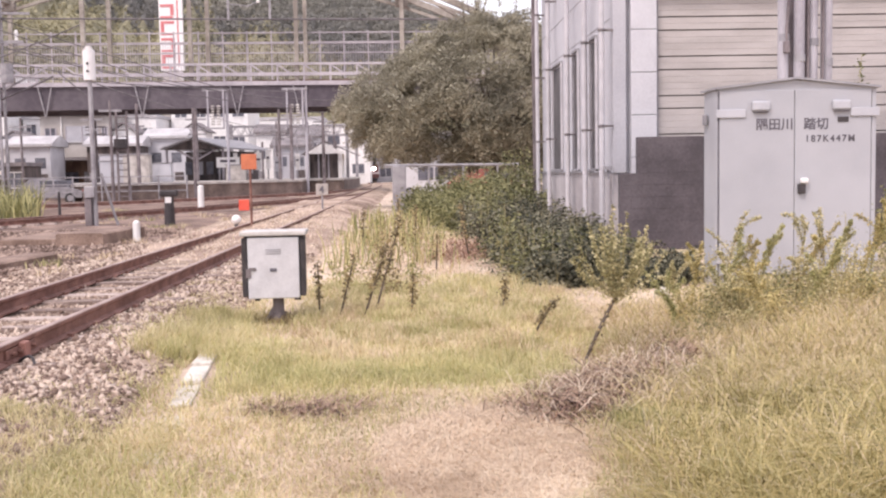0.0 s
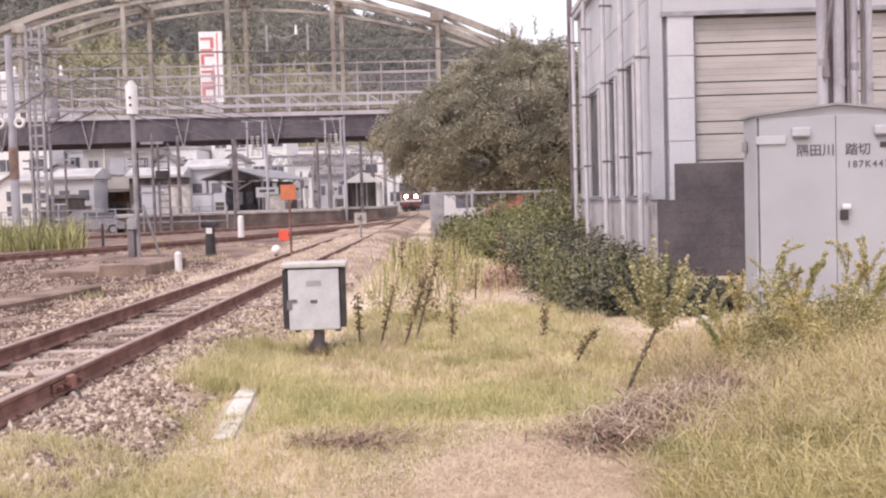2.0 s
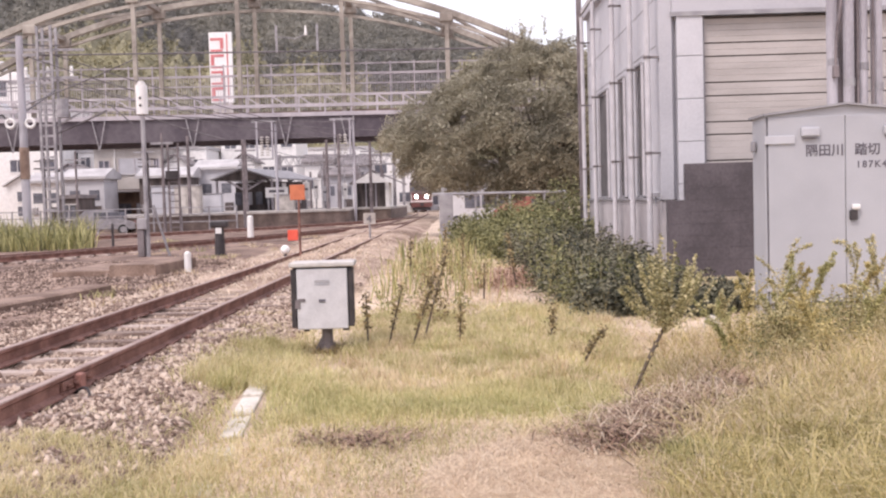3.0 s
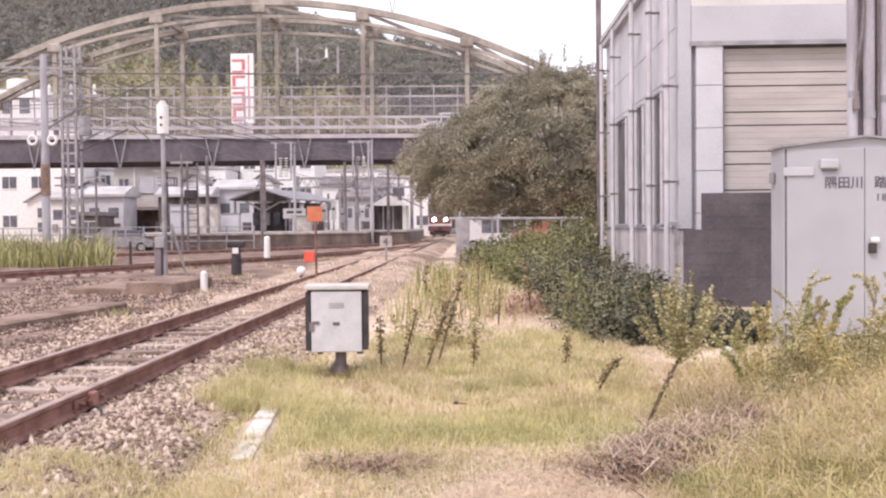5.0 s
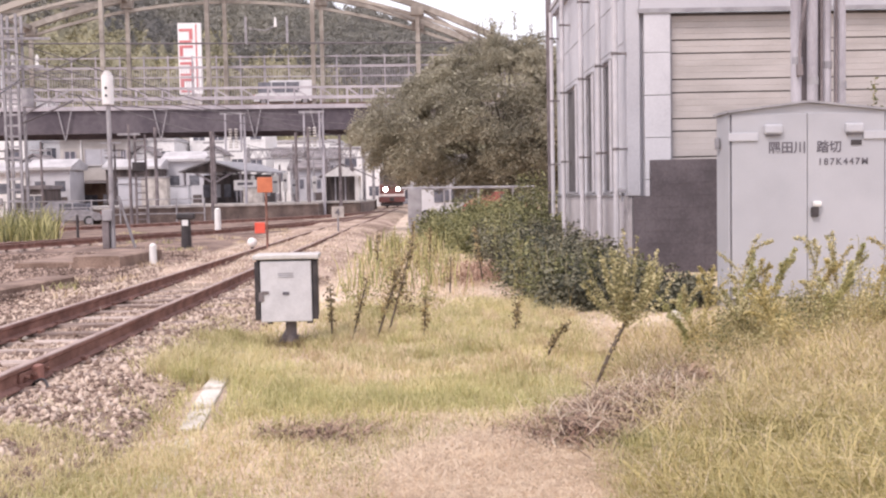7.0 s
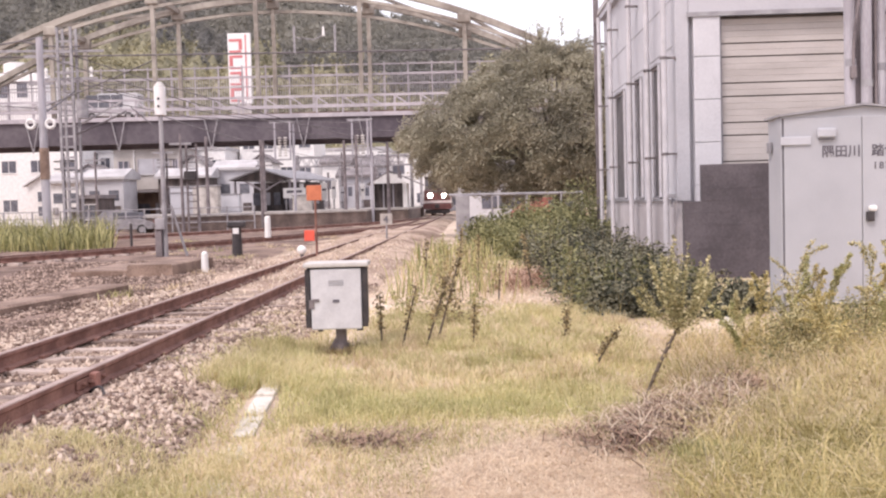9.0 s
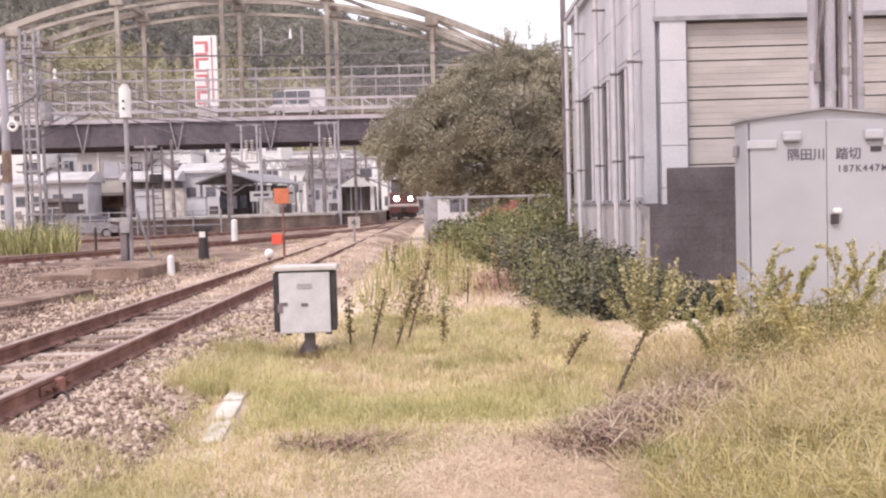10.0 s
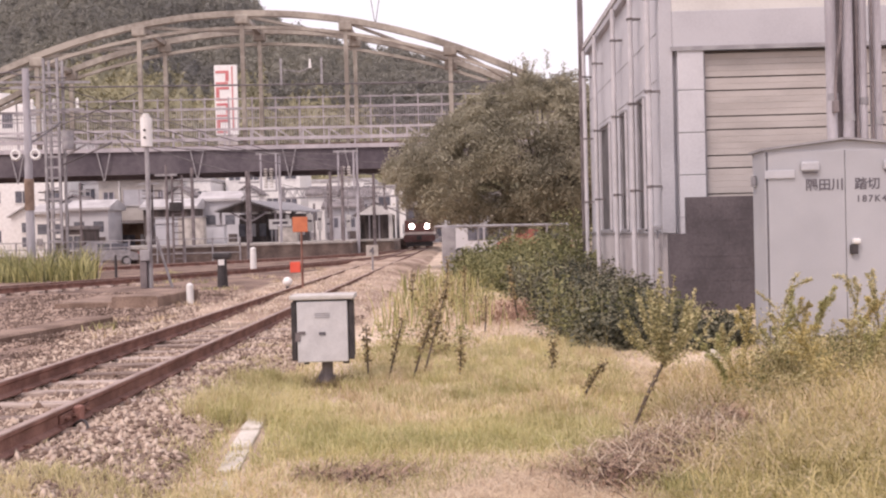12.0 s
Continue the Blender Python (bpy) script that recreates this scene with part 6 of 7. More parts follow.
def motions():
    def loco_at(t, y):
        x = float(track_x(y))
        slope = float(track_x(y + 8) - track_x(y)) / 8
        return t, pose(x, y, 0, 0, 0, -math.degrees(math.atan(slope)))
    walk(LOCO, [loco_at(t, y) for t, y in ((0, 146), (2.5, 130.5), (4.5, 118), (6.5, 106.5), (8.0, 99.5), (9.5, 93.8), (10.5, 90.6), (12.0, 86.6))])
    off = (9.0, 6.0, 1.9)
    routes = (
        ((0, *off), (5.2, *off), (5.4, 2.25, 6.0, 1.25), (5.5, 2.06, 6.0, 1.205), (5.7, 1.66, 6.0, 1.275), (5.9, 1.3, 6.0, 1.09), (6.0, 1.08, 6.0, 1.0), (6.4, -0.2, 7.5, 3.6), (7.0, -1.0, 8.0, 4.6), (12, -1.0, 8.0, 4.6)),
        ((0, 3.5, 4.8, 0.9), (4.6, 3.5, 4.8, 0.9), (5.0, -0.095, 4.8, 0.367), (5.2, 0.148, 4.8, 0.255), (5.5, 0.042, 4.8, 0.326), (5.7, -0.07, 4.8, 0.446), (6.0, -0.181, 4.8, 0.249),
         (6.2, -0.139, 4.8, 0.353), (6.5, -0.518, 4.8, 0.43), (6.6, -0.587, 4.8, 0.452), (6.8, -0.9, 4.8, 0.488), (7.4, -3.6, 4.8, 0.6), (12, -3.6, 4.8, 0.6)),
        ((0, 1.4, 6.0, 4.2), (6.1, 1.4, 6.0, 4.2), (6.4, 1.14, 6.0, 1.14), (6.5, 1.867, 6.0, 1.157), (6.6, 2.6, 6.0, 1.175), (6.8, 4.2, 6.0, 1.5), (7.2, *off), (12, *off)))
    for d, rows in zip(FLIES, routes):
        walk(d, [(t, pose(x, y, z, 0, 0, 180 if d is not FLIES[2] else 10)) for t, x, y, z in rows])
    for c, x, t0 in ((CAR_A, -14.2, 4.3), (CAR_B, -19.4, 6.5), (CAR_C, -19.6, 9.5)):
        walk(c, [(t, pose(x + 17.2 * (t - t0), 79.6, 8.3)) for t in (0, 3, 6, 9, 12)])


# ---- plants ----
def tree():
    rng = np.random.default_rng(21)
    t = thing("tree", "broad dark olive broadleaf tree beside the warehouse", "tree", at=(3.4, 41.5, -0.25))
    trunk = bmesh.new()
    rod(trunk, (0, 0, 0), (0.1, 0, 1.9), 0.3, 0.22, 12)
    # crown: a broad dome, steep to a blunt top, of many leafy sprays that droop outwards
    low, rx, ry, up, down = 4.2, 6.6, 4.6, 4.3, 2.75
    sprays = []
    while len(sprays) < 620:
        p = rng.uniform((-rx, -ry, -down), (rx, ry, up))
        flat = math.hypot(p[0] / rx, p[1] / ry)
        if p[2] > 0:
            e = (flat ** 1.1 + (p[2] / up) ** 1.1) ** (1 / 1.1)
        else:
            e = math.hypot(flat, p[2] / down)
        ragged = 1 + 0.09 * noise.noise((p[0] * 0.8, p[1] * 0.8, p[2] * 0.8))
        if 0.45 < e < ragged and (p[1] < 1.5 or rng.random() < 0.3) and rng.random() < 0.25 + 0.75 * e ** 2:
            sprays.append(p)
    sprays = np.array(sprays)
    for k in range(0, len(sprays), 14):
        tip = Vector(sprays[k]) * 0.9 + Vector((0, 0, low))
        mid = Vector((tip.x * 0.4, tip.y * 0.4, 1.7 + (tip.z - 1.7) * 0.55))
        rod(trunk, (0.1, 0, 1.6), mid, 0.11, 0.07, 7)
        rod(trunk, mid, tip, 0.07, 0.02, 6)
    part("trunk", trunk, M_BARK, t)
    per = 380
    n = len(sprays)
    out = sprays / np.array((rx, ry, up))
    nrm = out * np.array((0.75, 0.75, 0.4)) + np.array((0, 0, 0.75)) + rng.normal(size=(n, 3)) * 0.28
    nrm /= np.linalg.norm(nrm, axis=1)[:, None]
    u = np.cross(nrm, rng.normal(size=(n, 3)))
    u /= np.linalg.norm(u, axis=1)[:, None]
    w = np.cross(nrm, u)
    size = rng.uniform(0.28, 0.62, n)
    a, r = rng.uniform(0, math.tau, (n, per)), np.sqrt(rng.random((n, per)))
    r *= 0.55 + 0.3 * np.abs(np.sin(a * 2.5 + rng.uniform(0, 6, (n, 1)))) + 0.25 * rng.random((n, per))
    thick = rng.normal(size=(n, per)) * 0.11 - 0.22 * r ** 2
    pts = (sprays[:, None] + (u[:, None] * (np.cos(a) * r)[..., None] + w[:, None] * (np.sin(a) * r)[..., None]) * size[:, None, None] * 1.5
           + nrm[:, None] * (thick * (0.5 + size[:, None]))[..., None]).reshape(-1, 3) + np.array((0, 0, low))
    v, f = flecks(pts, rng.uniform(0.07, 0.14, len(pts)), 0.9, 0.25, rng)
    leaf_part("crown", v, f, M_TREELEAF, t, "dark olive foliage with pale tips")
    # thin twigs that stand out of the top
    for k in range(16):
        p = Vector((rng.uniform(-1.8, 2.4), rng.uniform(-1.5, 0.5), 0))
        p.z = low + up * (1 - abs(p.x) / rx) - 0.5
        q = p + Vector((rng.normal(0, 0.15), 0, rng.uniform(0.5, 1.0)))
        part("twig", rod(bmesh.new(), p, q, 0.02, 0.008, 5), M_BARK, t)
        k2 = rng.random(60)[:, None]
        tv, tf = flecks(np.array(p) + (np.array(q) - np.array(p)) * k2 + rng.normal(size=(60, 3)) * 0.08, rng.uniform(0.06, 0.13, 60), 0.5, 0.25, rng)
        leaf_part("twig_leaves", tv, tf, M_TREELEAF, t)


def leaf_part(name, v, f, material, parent, label=""):
    ob = new(name, tri_mesh(name, v, f, material))
    ob.parent = parent
    return tagged(ob, label) if label else ob


tree()


def bush(at, rx, ry, h, count, material, label, seed, leaf=(0.05, 0.1), stems=14, group="", loose=1.0, stem=None):
    """Upright leafy stems in a clump."""
    rng = np.random.default_rng(seed)
    b = thing("bush", label, "bush", at=at, group=group)
    st, pts = bmesh.new(), []
    per = count // stems
    for k in range(stems):
        a, r = rng.uniform(0, math.tau), math.sqrt(rng.random())
        p = np.array((rx * r * math.cos(a), ry * r * math.sin(a), -0.05))
        top = p * np.array((1.15, 1.15, 0)) + np.array((rng.normal(0, 0.12), rng.normal(0, 0.12), h * rng.uniform(0.45, 1.22) * (1 - 0.25 * r * r)))
        rod(st, p, top, 0.012 if stem is None else 0.006, 0.003, 5)
        s = rng.random(per) ** 0.75
        spread = (0.12 + 0.2 * np.sin(np.pi * np.minimum(s + 0.1, 1)))[:, None] * min(1.5, max(0.5, h)) * loose
        pts.append(p + (top - p) * s[:, None] + rng.normal(size=(per, 3)) * spread * np.array((1, 1, 0.7)))
    tagged(part("stem_clump", st, stem or M_BARK, b), kind="stuff")
    pts = np.concatenate(pts)
    pts[:, 2] = np.maximum(pts[:, 2], 0.0)
    v, f = flecks(pts, rng.uniform(*leaf, len(pts)), 0.5, 0.3, rng)
    leaf_part("foliage", v, f, material, b)
    return b


HEDGE = "bushes along the warehouse"
for i, (x, y, rx, ry, h, n) in enumerate((
        (0.45, 31.0, 0.55, 0.7, 1.1, 4600), (1.25, 31.4, 0.8, 0.8, 1.4, 5200), (2.1, 31.0, 0.8, 0.8, 1.55, 5200), (3.0, 30.6, 0.7, 0.8, 1.75, 5200),
        (3.15, 28.9, 0.4, 0.5, 2.3, 2600), (0.9, 28.5, 0.6, 0.7, 1.0, 4500), (2.0, 28.0, 0.8, 0.8, 1.2, 4600), (2.8, 26.5, 0.6, 0.8, 1.2, 4200), (1.3, 26.0, 0.6, 0.8, 0.9, 4200))):
    bush((x, y, float(ground_z(x, y))), rx, ry, h * 0.84, n, M_TUFTGREEN, "green leafy shrub beside the fence", 40 + i, (0.06, 0.13), 22, HEDGE)
for i, (x, y, rx, ry, h, n) in enumerate((
        (1.75, 24.0, 0.6, 0.8, 0.95, 3200), (2.6, 23.0, 0.6, 0.8, 0.95, 3200), (1.75, 20.5, 0.6, 0.8, 0.85, 3600), (2.6, 20.0, 0.6, 0.8, 0.9, 3600),
        (1.75, 17.4, 0.45, 0.7, 0.75, 4000), (2.5, 17.0, 0.5, 0.7, 0.66, 4000), (3.1, 17.9, 0.3, 0.5, 0.55, 1800),
        (1.72, 14.6, 0.34, 0.5, 0.66, 3000), (2.35, 14.4, 0.4, 0.5, 0.52, 2800), (1.85, 12.9, 0.22, 0.35, 0.52, 1700), (2.25, 12.7, 0.28, 0.35, 0.42, 1700),
        (2.85, 13.2, 0.3, 0.4, 0.26, 1700), (3.0, 15.0, 0.35, 0.5, 0.36, 1800), (3.2, 12.4, 0.25, 0.3, 0.3, 1500), (2.8, 12.0, 0.22, 0.25, 0.26, 1300), (3.05, 11.6, 0.18, 0.25, 0.3, 1100))):
    bush((x, y, float(ground_z(x, y)) - 0.02), rx, ry, h, n, M_BUSHLEAF, "dark grey green leafy bush against the warehouse", 60 + i, (0.04, 0.095), 22, HEDGE, 0.62)
for i, (x, y, h) in enumerate(((1.72, 12.6, 0.6), (1.8, 13.3, 0.8), (2.2, 13.0, 0.7), (1.4, 14.4, 0.85), (2.0, 14.6, 0.95), (1.5, 16.2, 1.0), (1.62, 13.6, 0.75), (2.45, 13.6, 0.62), (2.3, 15.6, 0.8), (1.45, 18.0, 1.1), (2.2, 18.5, 1.0), (1.5, 21.0, 1.3))):
    bush((x, y, float(ground_z(x, y)) - 0.02), 0.28, 0.25, h, 700, M_TUFTGREEN if i % 2 else M_BUSHLEAF, "wispy green shoots above the bushes", 130 + i, (0.04, 0.085), 7, HEDGE, 0.7, M_WEEDSTEM)


def leafy_stem(stems, pts, base, tip, bow, r, count, scatter, rng):
    """A bowed stem with leaves close along it."""
    base, tip, bow = np.array(base, float), np.array(tip, float), np.array(bow, float)
    def at(t):
        return base + (tip - base) * t + bow * 4 * t * (1 - t)
    ks = np.linspace(0, 1, 6)
    for a, b in zip(ks, ks[1:]):
        rod(stems, at(a), at(b), float(r * (1 - 0.7 * a)), float(r * (1 - 0.7 * b)), 5)
    t = 0.12 + 0.88 * rng.random(count) ** 0.8
    pts.append(np.array([at(k) for k in t]) + rng.normal(size=(count, 3)) * scatter * (1.15 - 0.6 * t)[:, None])


def leaning_weed():
    """Upright leafy shoots that fan out from one leaning woody stem."""
    rng = np.random.default_rng(90)
    w = thing("weed", "yellow green weed with a leaning woody stem", "weed", at=(1.56, 7.65, 0.2))
    foot, knee, fork = (-0.27, 0.04, -0.5), (-0.16, 0.02, -0.24), (-0.04, 0, 0.0)
    part("woody_stem", rod(rod(bmesh.new(), foot, knee, 0.012, 0.015, 8), knee, fork, 0.015, 0.012, 8), M_BARK, w, "dark leaning stem")
    shoots, pts = bmesh.new(), []
    for k in range(34):
        side = rng.uniform(-0.32, 0.32)
        high = (0.66 - 0.62 * abs(side - 0.05)) * rng.uniform(0.55, 1.08)
        base = np.array(fork) + np.array((rng.normal(0, 0.01), rng.normal(0, 0.01), rng.uniform(-0.05, 0.06)))
        leafy_stem(shoots, pts, base, base + np.array((side, rng.normal(0, 0.12), high)), (side * 0.12, 0, -0.03), 0.004, 100, 0.016, rng)
    tagged(part("shoot_clump", shoots, M_WEEDSTEM, w), kind="stuff")
    t = rng.random(90)
    old = np.array(foot) + (np.array(fork) - np.array(foot)) * t[:, None] + rng.normal(size=(90, 3)) * 0.016
    v, f = flecks(old, rng.uniform(0.02, 0.045, 90), 0.1, 0.3, rng)
    leaf_part("dry_leaves", v, f, M_STALK, w, "withered leaves on the stem")
    pts = np.concatenate(pts)
    v, f = flecks(pts, rng.uniform(0.016, 0.04, len(pts)), -0.6, 0.3, rng)
    leaf_part("foliage", v, f, M_WEEDLEAF, w)


def arching_weed(x, y, h, lean, seed, material, branches=6):
    """A tall goldenrod: a bowed stem with side branches, leafy to the tip."""
    rng = np.random.default_rng(seed)
    w = thing("goldenrod", "tall arching goldenrod going to seed by the cabinet", "weed", at=(x, y, float(ground_z(x, y)) - 0.02), group="goldenrods by the cabinet")
    stems, pts = bmesh.new(), []
    top = np.array((lean, rng.normal(0, 0.08), h))
    leafy_stem(stems, pts, (0, 0, 0), top, (-lean * 0.22, 0, 0.06), 0.008, 330, 0.018, rng)
    for k in range(branches):
        t = 0.35 + 0.6 * (k + rng.random()) / branches
        base = top * t + np.array((-lean * 0.22, 0, 0.06)) * 4 * t * (1 - t)
        d = np.array((rng.normal(lean * 0.25, 0.12), rng.normal(0, 0.1), rng.uniform(0.08, 0.26)))
        leafy_stem(stems, pts, base, base + d, (0, 0, 0.03), 0.004, 150, 0.015, rng)
    tagged(part("stem_clump", stems, M_STALK if seed % 3 == 0 else M_WEEDSTEM, w), kind="stuff")
    pts = np.concatenate(pts)
    v, f = flecks(pts, rng.uniform(0.013, 0.032, len(pts)), -0.5, 0.3, rng)
    leaf_part("foliage", v, f, material, w)


for i, (x, y, h, lean) in enumerate(((2.36, 8.9, 0.5, -0.12), (2.5, 9.1, 0.62, 0.1), (2.66, 8.8, 0.66, 0.22), (2.84, 9.2, 0.86, 0.12), (3.02, 8.9, 0.6, -0.15), (3.2, 9.3, 0.72, 0.25),
                                     (3.34, 8.8, 0.84, 0.08), (3.5, 9.2, 0.66, 0.3), (3.62, 8.9, 0.74, 0.34), (3.8, 9.3, 0.8, -0.1), (3.95, 8.9, 0.86, 0.3), (4.15, 9.2, 0.95, 0.36),
                                     (4.35, 9.0, 1.0, 0.2), (4.6, 9.3, 0.92, -0.2), (2.2, 8.5, 0.4, -0.1), (2.55, 8.4, 0.42, 0.16), (2.9, 8.4, 0.5, -0.2), (3.3, 8.4, 0.5, 0.2))):
    arching_weed(x, y, h, lean, 300 + i, (M_WEEDLEAF, M_OLIVE, M_TUFT)[i % 3])


leaning_weed()
for i, (x, y, rx, h, n) in enumerate(((2.68, 9.5, 0.1, 0.26, 420), (3.02, 9.5, 0.1, 0.6, 520), (3.15, 9.65, 0.12, 0.36, 480), (3.42, 9.6, 0.12, 0.28, 420), (3.62, 9.5, 0.1, 0.56, 420),
                                      (3.85, 9.6, 0.12, 0.4, 480), (4.1, 9.5, 0.1, 0.8, 460), (4.35, 9.6, 0.14, 0.45, 560), (4.7, 9.6, 0.12, 0.9, 520), (5.0, 9.6, 0.2, 0.55, 700),
                                      (2.42, 8.7, 0.12, 0.38, 700), (2.62, 8.6, 0.14, 0.44, 800), (2.84, 8.7, 0.1, 0.82, 640), (2.95, 8.5, 0.14, 0.4, 800), (3.25, 8.6, 0.14, 0.5, 760), (3.5, 8.5, 0.12, 0.66, 640), (3.75, 8.6, 0.16, 0.46, 760), (4.1, 8.6, 0.2, 0.5, 760), (2.7, 8.1, 0.12, 0.3, 560), (3.1, 8.0, 0.14, 0.34, 600), (2.3, 8.2, 0.1, 0.26, 420))):
    bush((x, y, float(ground_z(x, y)) - 0.02), rx, 0.14, h, int(n * 1.6), (M_WEEDLEAF, M_OLIVE, M_TUFTGREEN)[i % 3], "yellowing goldenrod weeds in front of the cabinet", 100 + i, (0.015, 0.036), 8, "weeds by the cabinet", 0.55, M_WEEDSTEM)


for i, (x, y, h) in enumerate(((5.05, 13.3, 2.4), (5.5, 13.2, 2.62), (5.75, 13.3, 2.5), (6.3, 13.2, 2.7))):
    bush((x, y, -0.15), 0.16, 0.12, h, 900, M_TUFTGREEN, "thin climbing weeds at the foot of the conduit pole", 170 + i, (0.04, 0.09), 6, "weeds by the pole", 0.16, M_WEEDSTEM)


def grass_field():
    rng = np.random.default_rng(31)
    n = 330000
    y = 3.4 + 23 * rng.random(n) ** 1.9
    x = rng.uniform(-1, 1, n) * (0.47 * y + 1.2) + 0.25
    patch = np.array([noise.noise((a * 1.1, b * 0.7, 3.0)) + 0.5 * noise.noise((a * 3.1, b * 2.2, 7.0)) for a, b in zip(x, y)])
    # ragged edge towards the ballast; the verge closes in near the camera
    edge = -1.75 - 0.055 * (y - 5) + 0.35 * patch - 1.9 * (1 - smooth(5.1, 6.3, y)) - 0.5 * np.exp(-((y - 8.7) / 0.8) ** 2) - 0.25 * smooth(8.5, 9.5, y)
    over = edge - x
    keep = (over < 0) | (rng.random(n) < 0.35 * np.exp(-np.maximum(over, 0) / 0.3))
    keep &= (x < 3.3) | (y < 16.5)
    keep &= ~((np.abs(x + 1.44 + (y - 5.4) * 0.085) < 0.12) & (y > 6.5) & (y < 8.35) & ((y > 7.1) | (rng.random(n) < 0.6)))
    x, y, patch = x[keep], y[keep], patch[keep]
    n = len(x)
    u = rng.random(n)
    path = np.exp(-((x - 0.35) / (0.75 + 0.2 * patch)) ** 2 - ((y - 5.2) / 1.15) ** 2)
    mound = smooth(0.75, 1.9, x - 0.25 * (y - 6) * (y < 9))
    mid = np.exp(-((x - 0.35) / 1.35) ** 4 - ((y - 10.9) / 3.1) ** 4)
    band = np.exp(-((x + 0.2) / 1.3) ** 2 - ((y - 7.4) / 0.75) ** 2)
    lush = np.maximum(mid, band) + 0.45 * patch + 0.25 * (y < 5.4) * (x < -0.2)
    bare = (path > 0.5) | (np.exp(-((x - 1.4) / 0.7) ** 2 - ((y - 10.6) / 0.8) ** 2) > 0.5) | ((y > 14.5) & (x < 1.3) & (y < 22))
    kind = np.where(bare & (u < 0.9), 2, np.where(lush + 0.5 * (u - 0.5) > 0.42, 0, np.where(u < 0.62, 1, 2)))
    kind = np.where((mound > 0.5) & ~bare, np.where(u < 0.5, 1, np.where(u < 0.62, 0, 2)), kind)
    olive = (x > 1.0) & (y < 7.5) & (u > 0.2 + 0.12 * (y - 4)) & ~bare
    kind = np.where(olive & (mound > 0.4), 3, kind)
    h = rng.uniform(0.03, 0.10, n) * (1 + 1.3 * mound * (1 - smooth(7.0, 9.0, y)) - 0.3 * mound * smooth(8.5, 9.5, y)) * (1 + 0.7 * patch) * np.where(kind == 2, 0.7, 1.0) * np.where(bare, 0.45, 1)
    h = np.maximum(h, 0.015) * (1 + 0.4 * band)
    drop = bare & (rng.random(n) < 0.1)
    z = ground_z(x, y) - 0.008
    w = (0.0028 + 0.0007 * y) * rng.uniform(0.7, 1.3, n)
    for i, (m, lean, nm, lab) in enumerate(((M_GRASSGREEN, 0.7, "green_grass", "soft yellow green meadow grass"), (M_GRASS, 0.9, "grass", "thin straw tinted meadow grass"),
                                            (M_STRAW, 1.5, "dry_grass", "flattened pale dry straw"),
                                            (M_OLIVE, 0.9, "bank_grass", "olive coloured rank grass on the bank"))):
        sel = (kind == i) & ~drop
        v, f = blades(np.stack([x[sel], y[sel]], 1), z[sel], h[sel], w[sel], lean, rng)
        tagged(new(nm, tri_mesh(nm, v, f, m)), lab, "grass", kind="stuff")
    # short litter on the bare path and on the sandy track
    for m, mx, my, sx, sy, wide in ((30000, 0.4, 5.2, 0.6, 0.9, 0.004), (4500, -3.0, 24, 1.3, 7.0, 0.014), (5000, 1.2, 10.7, 0.6, 0.6, 0.007), (6000, 0.0, 17.5, 0.8, 3.0, 0.012)):
        x, y = rng.normal(mx, sx, m), rng.normal(my, sy, m)
        ok = (y > 3.2) & ((mx > -2) | ((y > 15) & (np.abs(np.abs(x + 3.52) - 0.565) > 0.1)))
        x, y = x[ok], y[ok]
        base = np.where(x < -1.5, np.maximum(sand_z(x, y), bed_z(x, y)), ground_z(x, y))
        v, f = blades(np.stack([x, y], 1), base, rng.uniform(0.012, 0.05, len(x)) * (1 + 0.06 * my), np.full(len(x), wide), 2.6, rng)
        tagged(new("straw_litter", tri_mesh("straw_litter", v, f, M_PALESTRAW)), "short pale straw litter on bare earth", "grass", kind="stuff")
    # long tangled bents on the bank
    for m, mt, lo, hi, wide, nm in ((9000, M_STRAW, 0.1, 0.27, 0.005, "bent_grass"), (5200, M_PALESTRAW, 0.08, 0.24, 0.0042, "pale_bent_grass"), (7500, M_OLIVE, 0.14, 0.32, 0.0055, "olive_bent_grass")):
        y = 4.0 + 6.3 * rng.random(m) ** 1.2
        x = 1.0 + 0.14 * (y - 4) + rng.random(m) * (0.35 * y + 0.6)
        ok = (y > 5.7) | (x < 1.2) | (rng.random(m) < (1.0 if mt is M_OLIVE else 0.22))
        x, y = x[ok], y[ok]
        m = len(x)
        off = (y - 6.05) - (x - 0.9) * 1.4 / 1.15
        ok = ~((np.abs(off) < 0.42) & (x < 2.15)) | (rng.random(m) < 0.12)
        x, y = x[ok], y[ok]
        m = len(x)
        v, f = blades(np.stack([x, y], 1), ground_z(x, y) + rng.random(m) * 0.06, rng.uniform(lo, hi, m), np.full(m, wide), 1.8, rng)
        tagged(new(nm, tri_mesh(nm, v, f, mt)), "long tangled dry grass on the bank", "grass", kind="stuff")
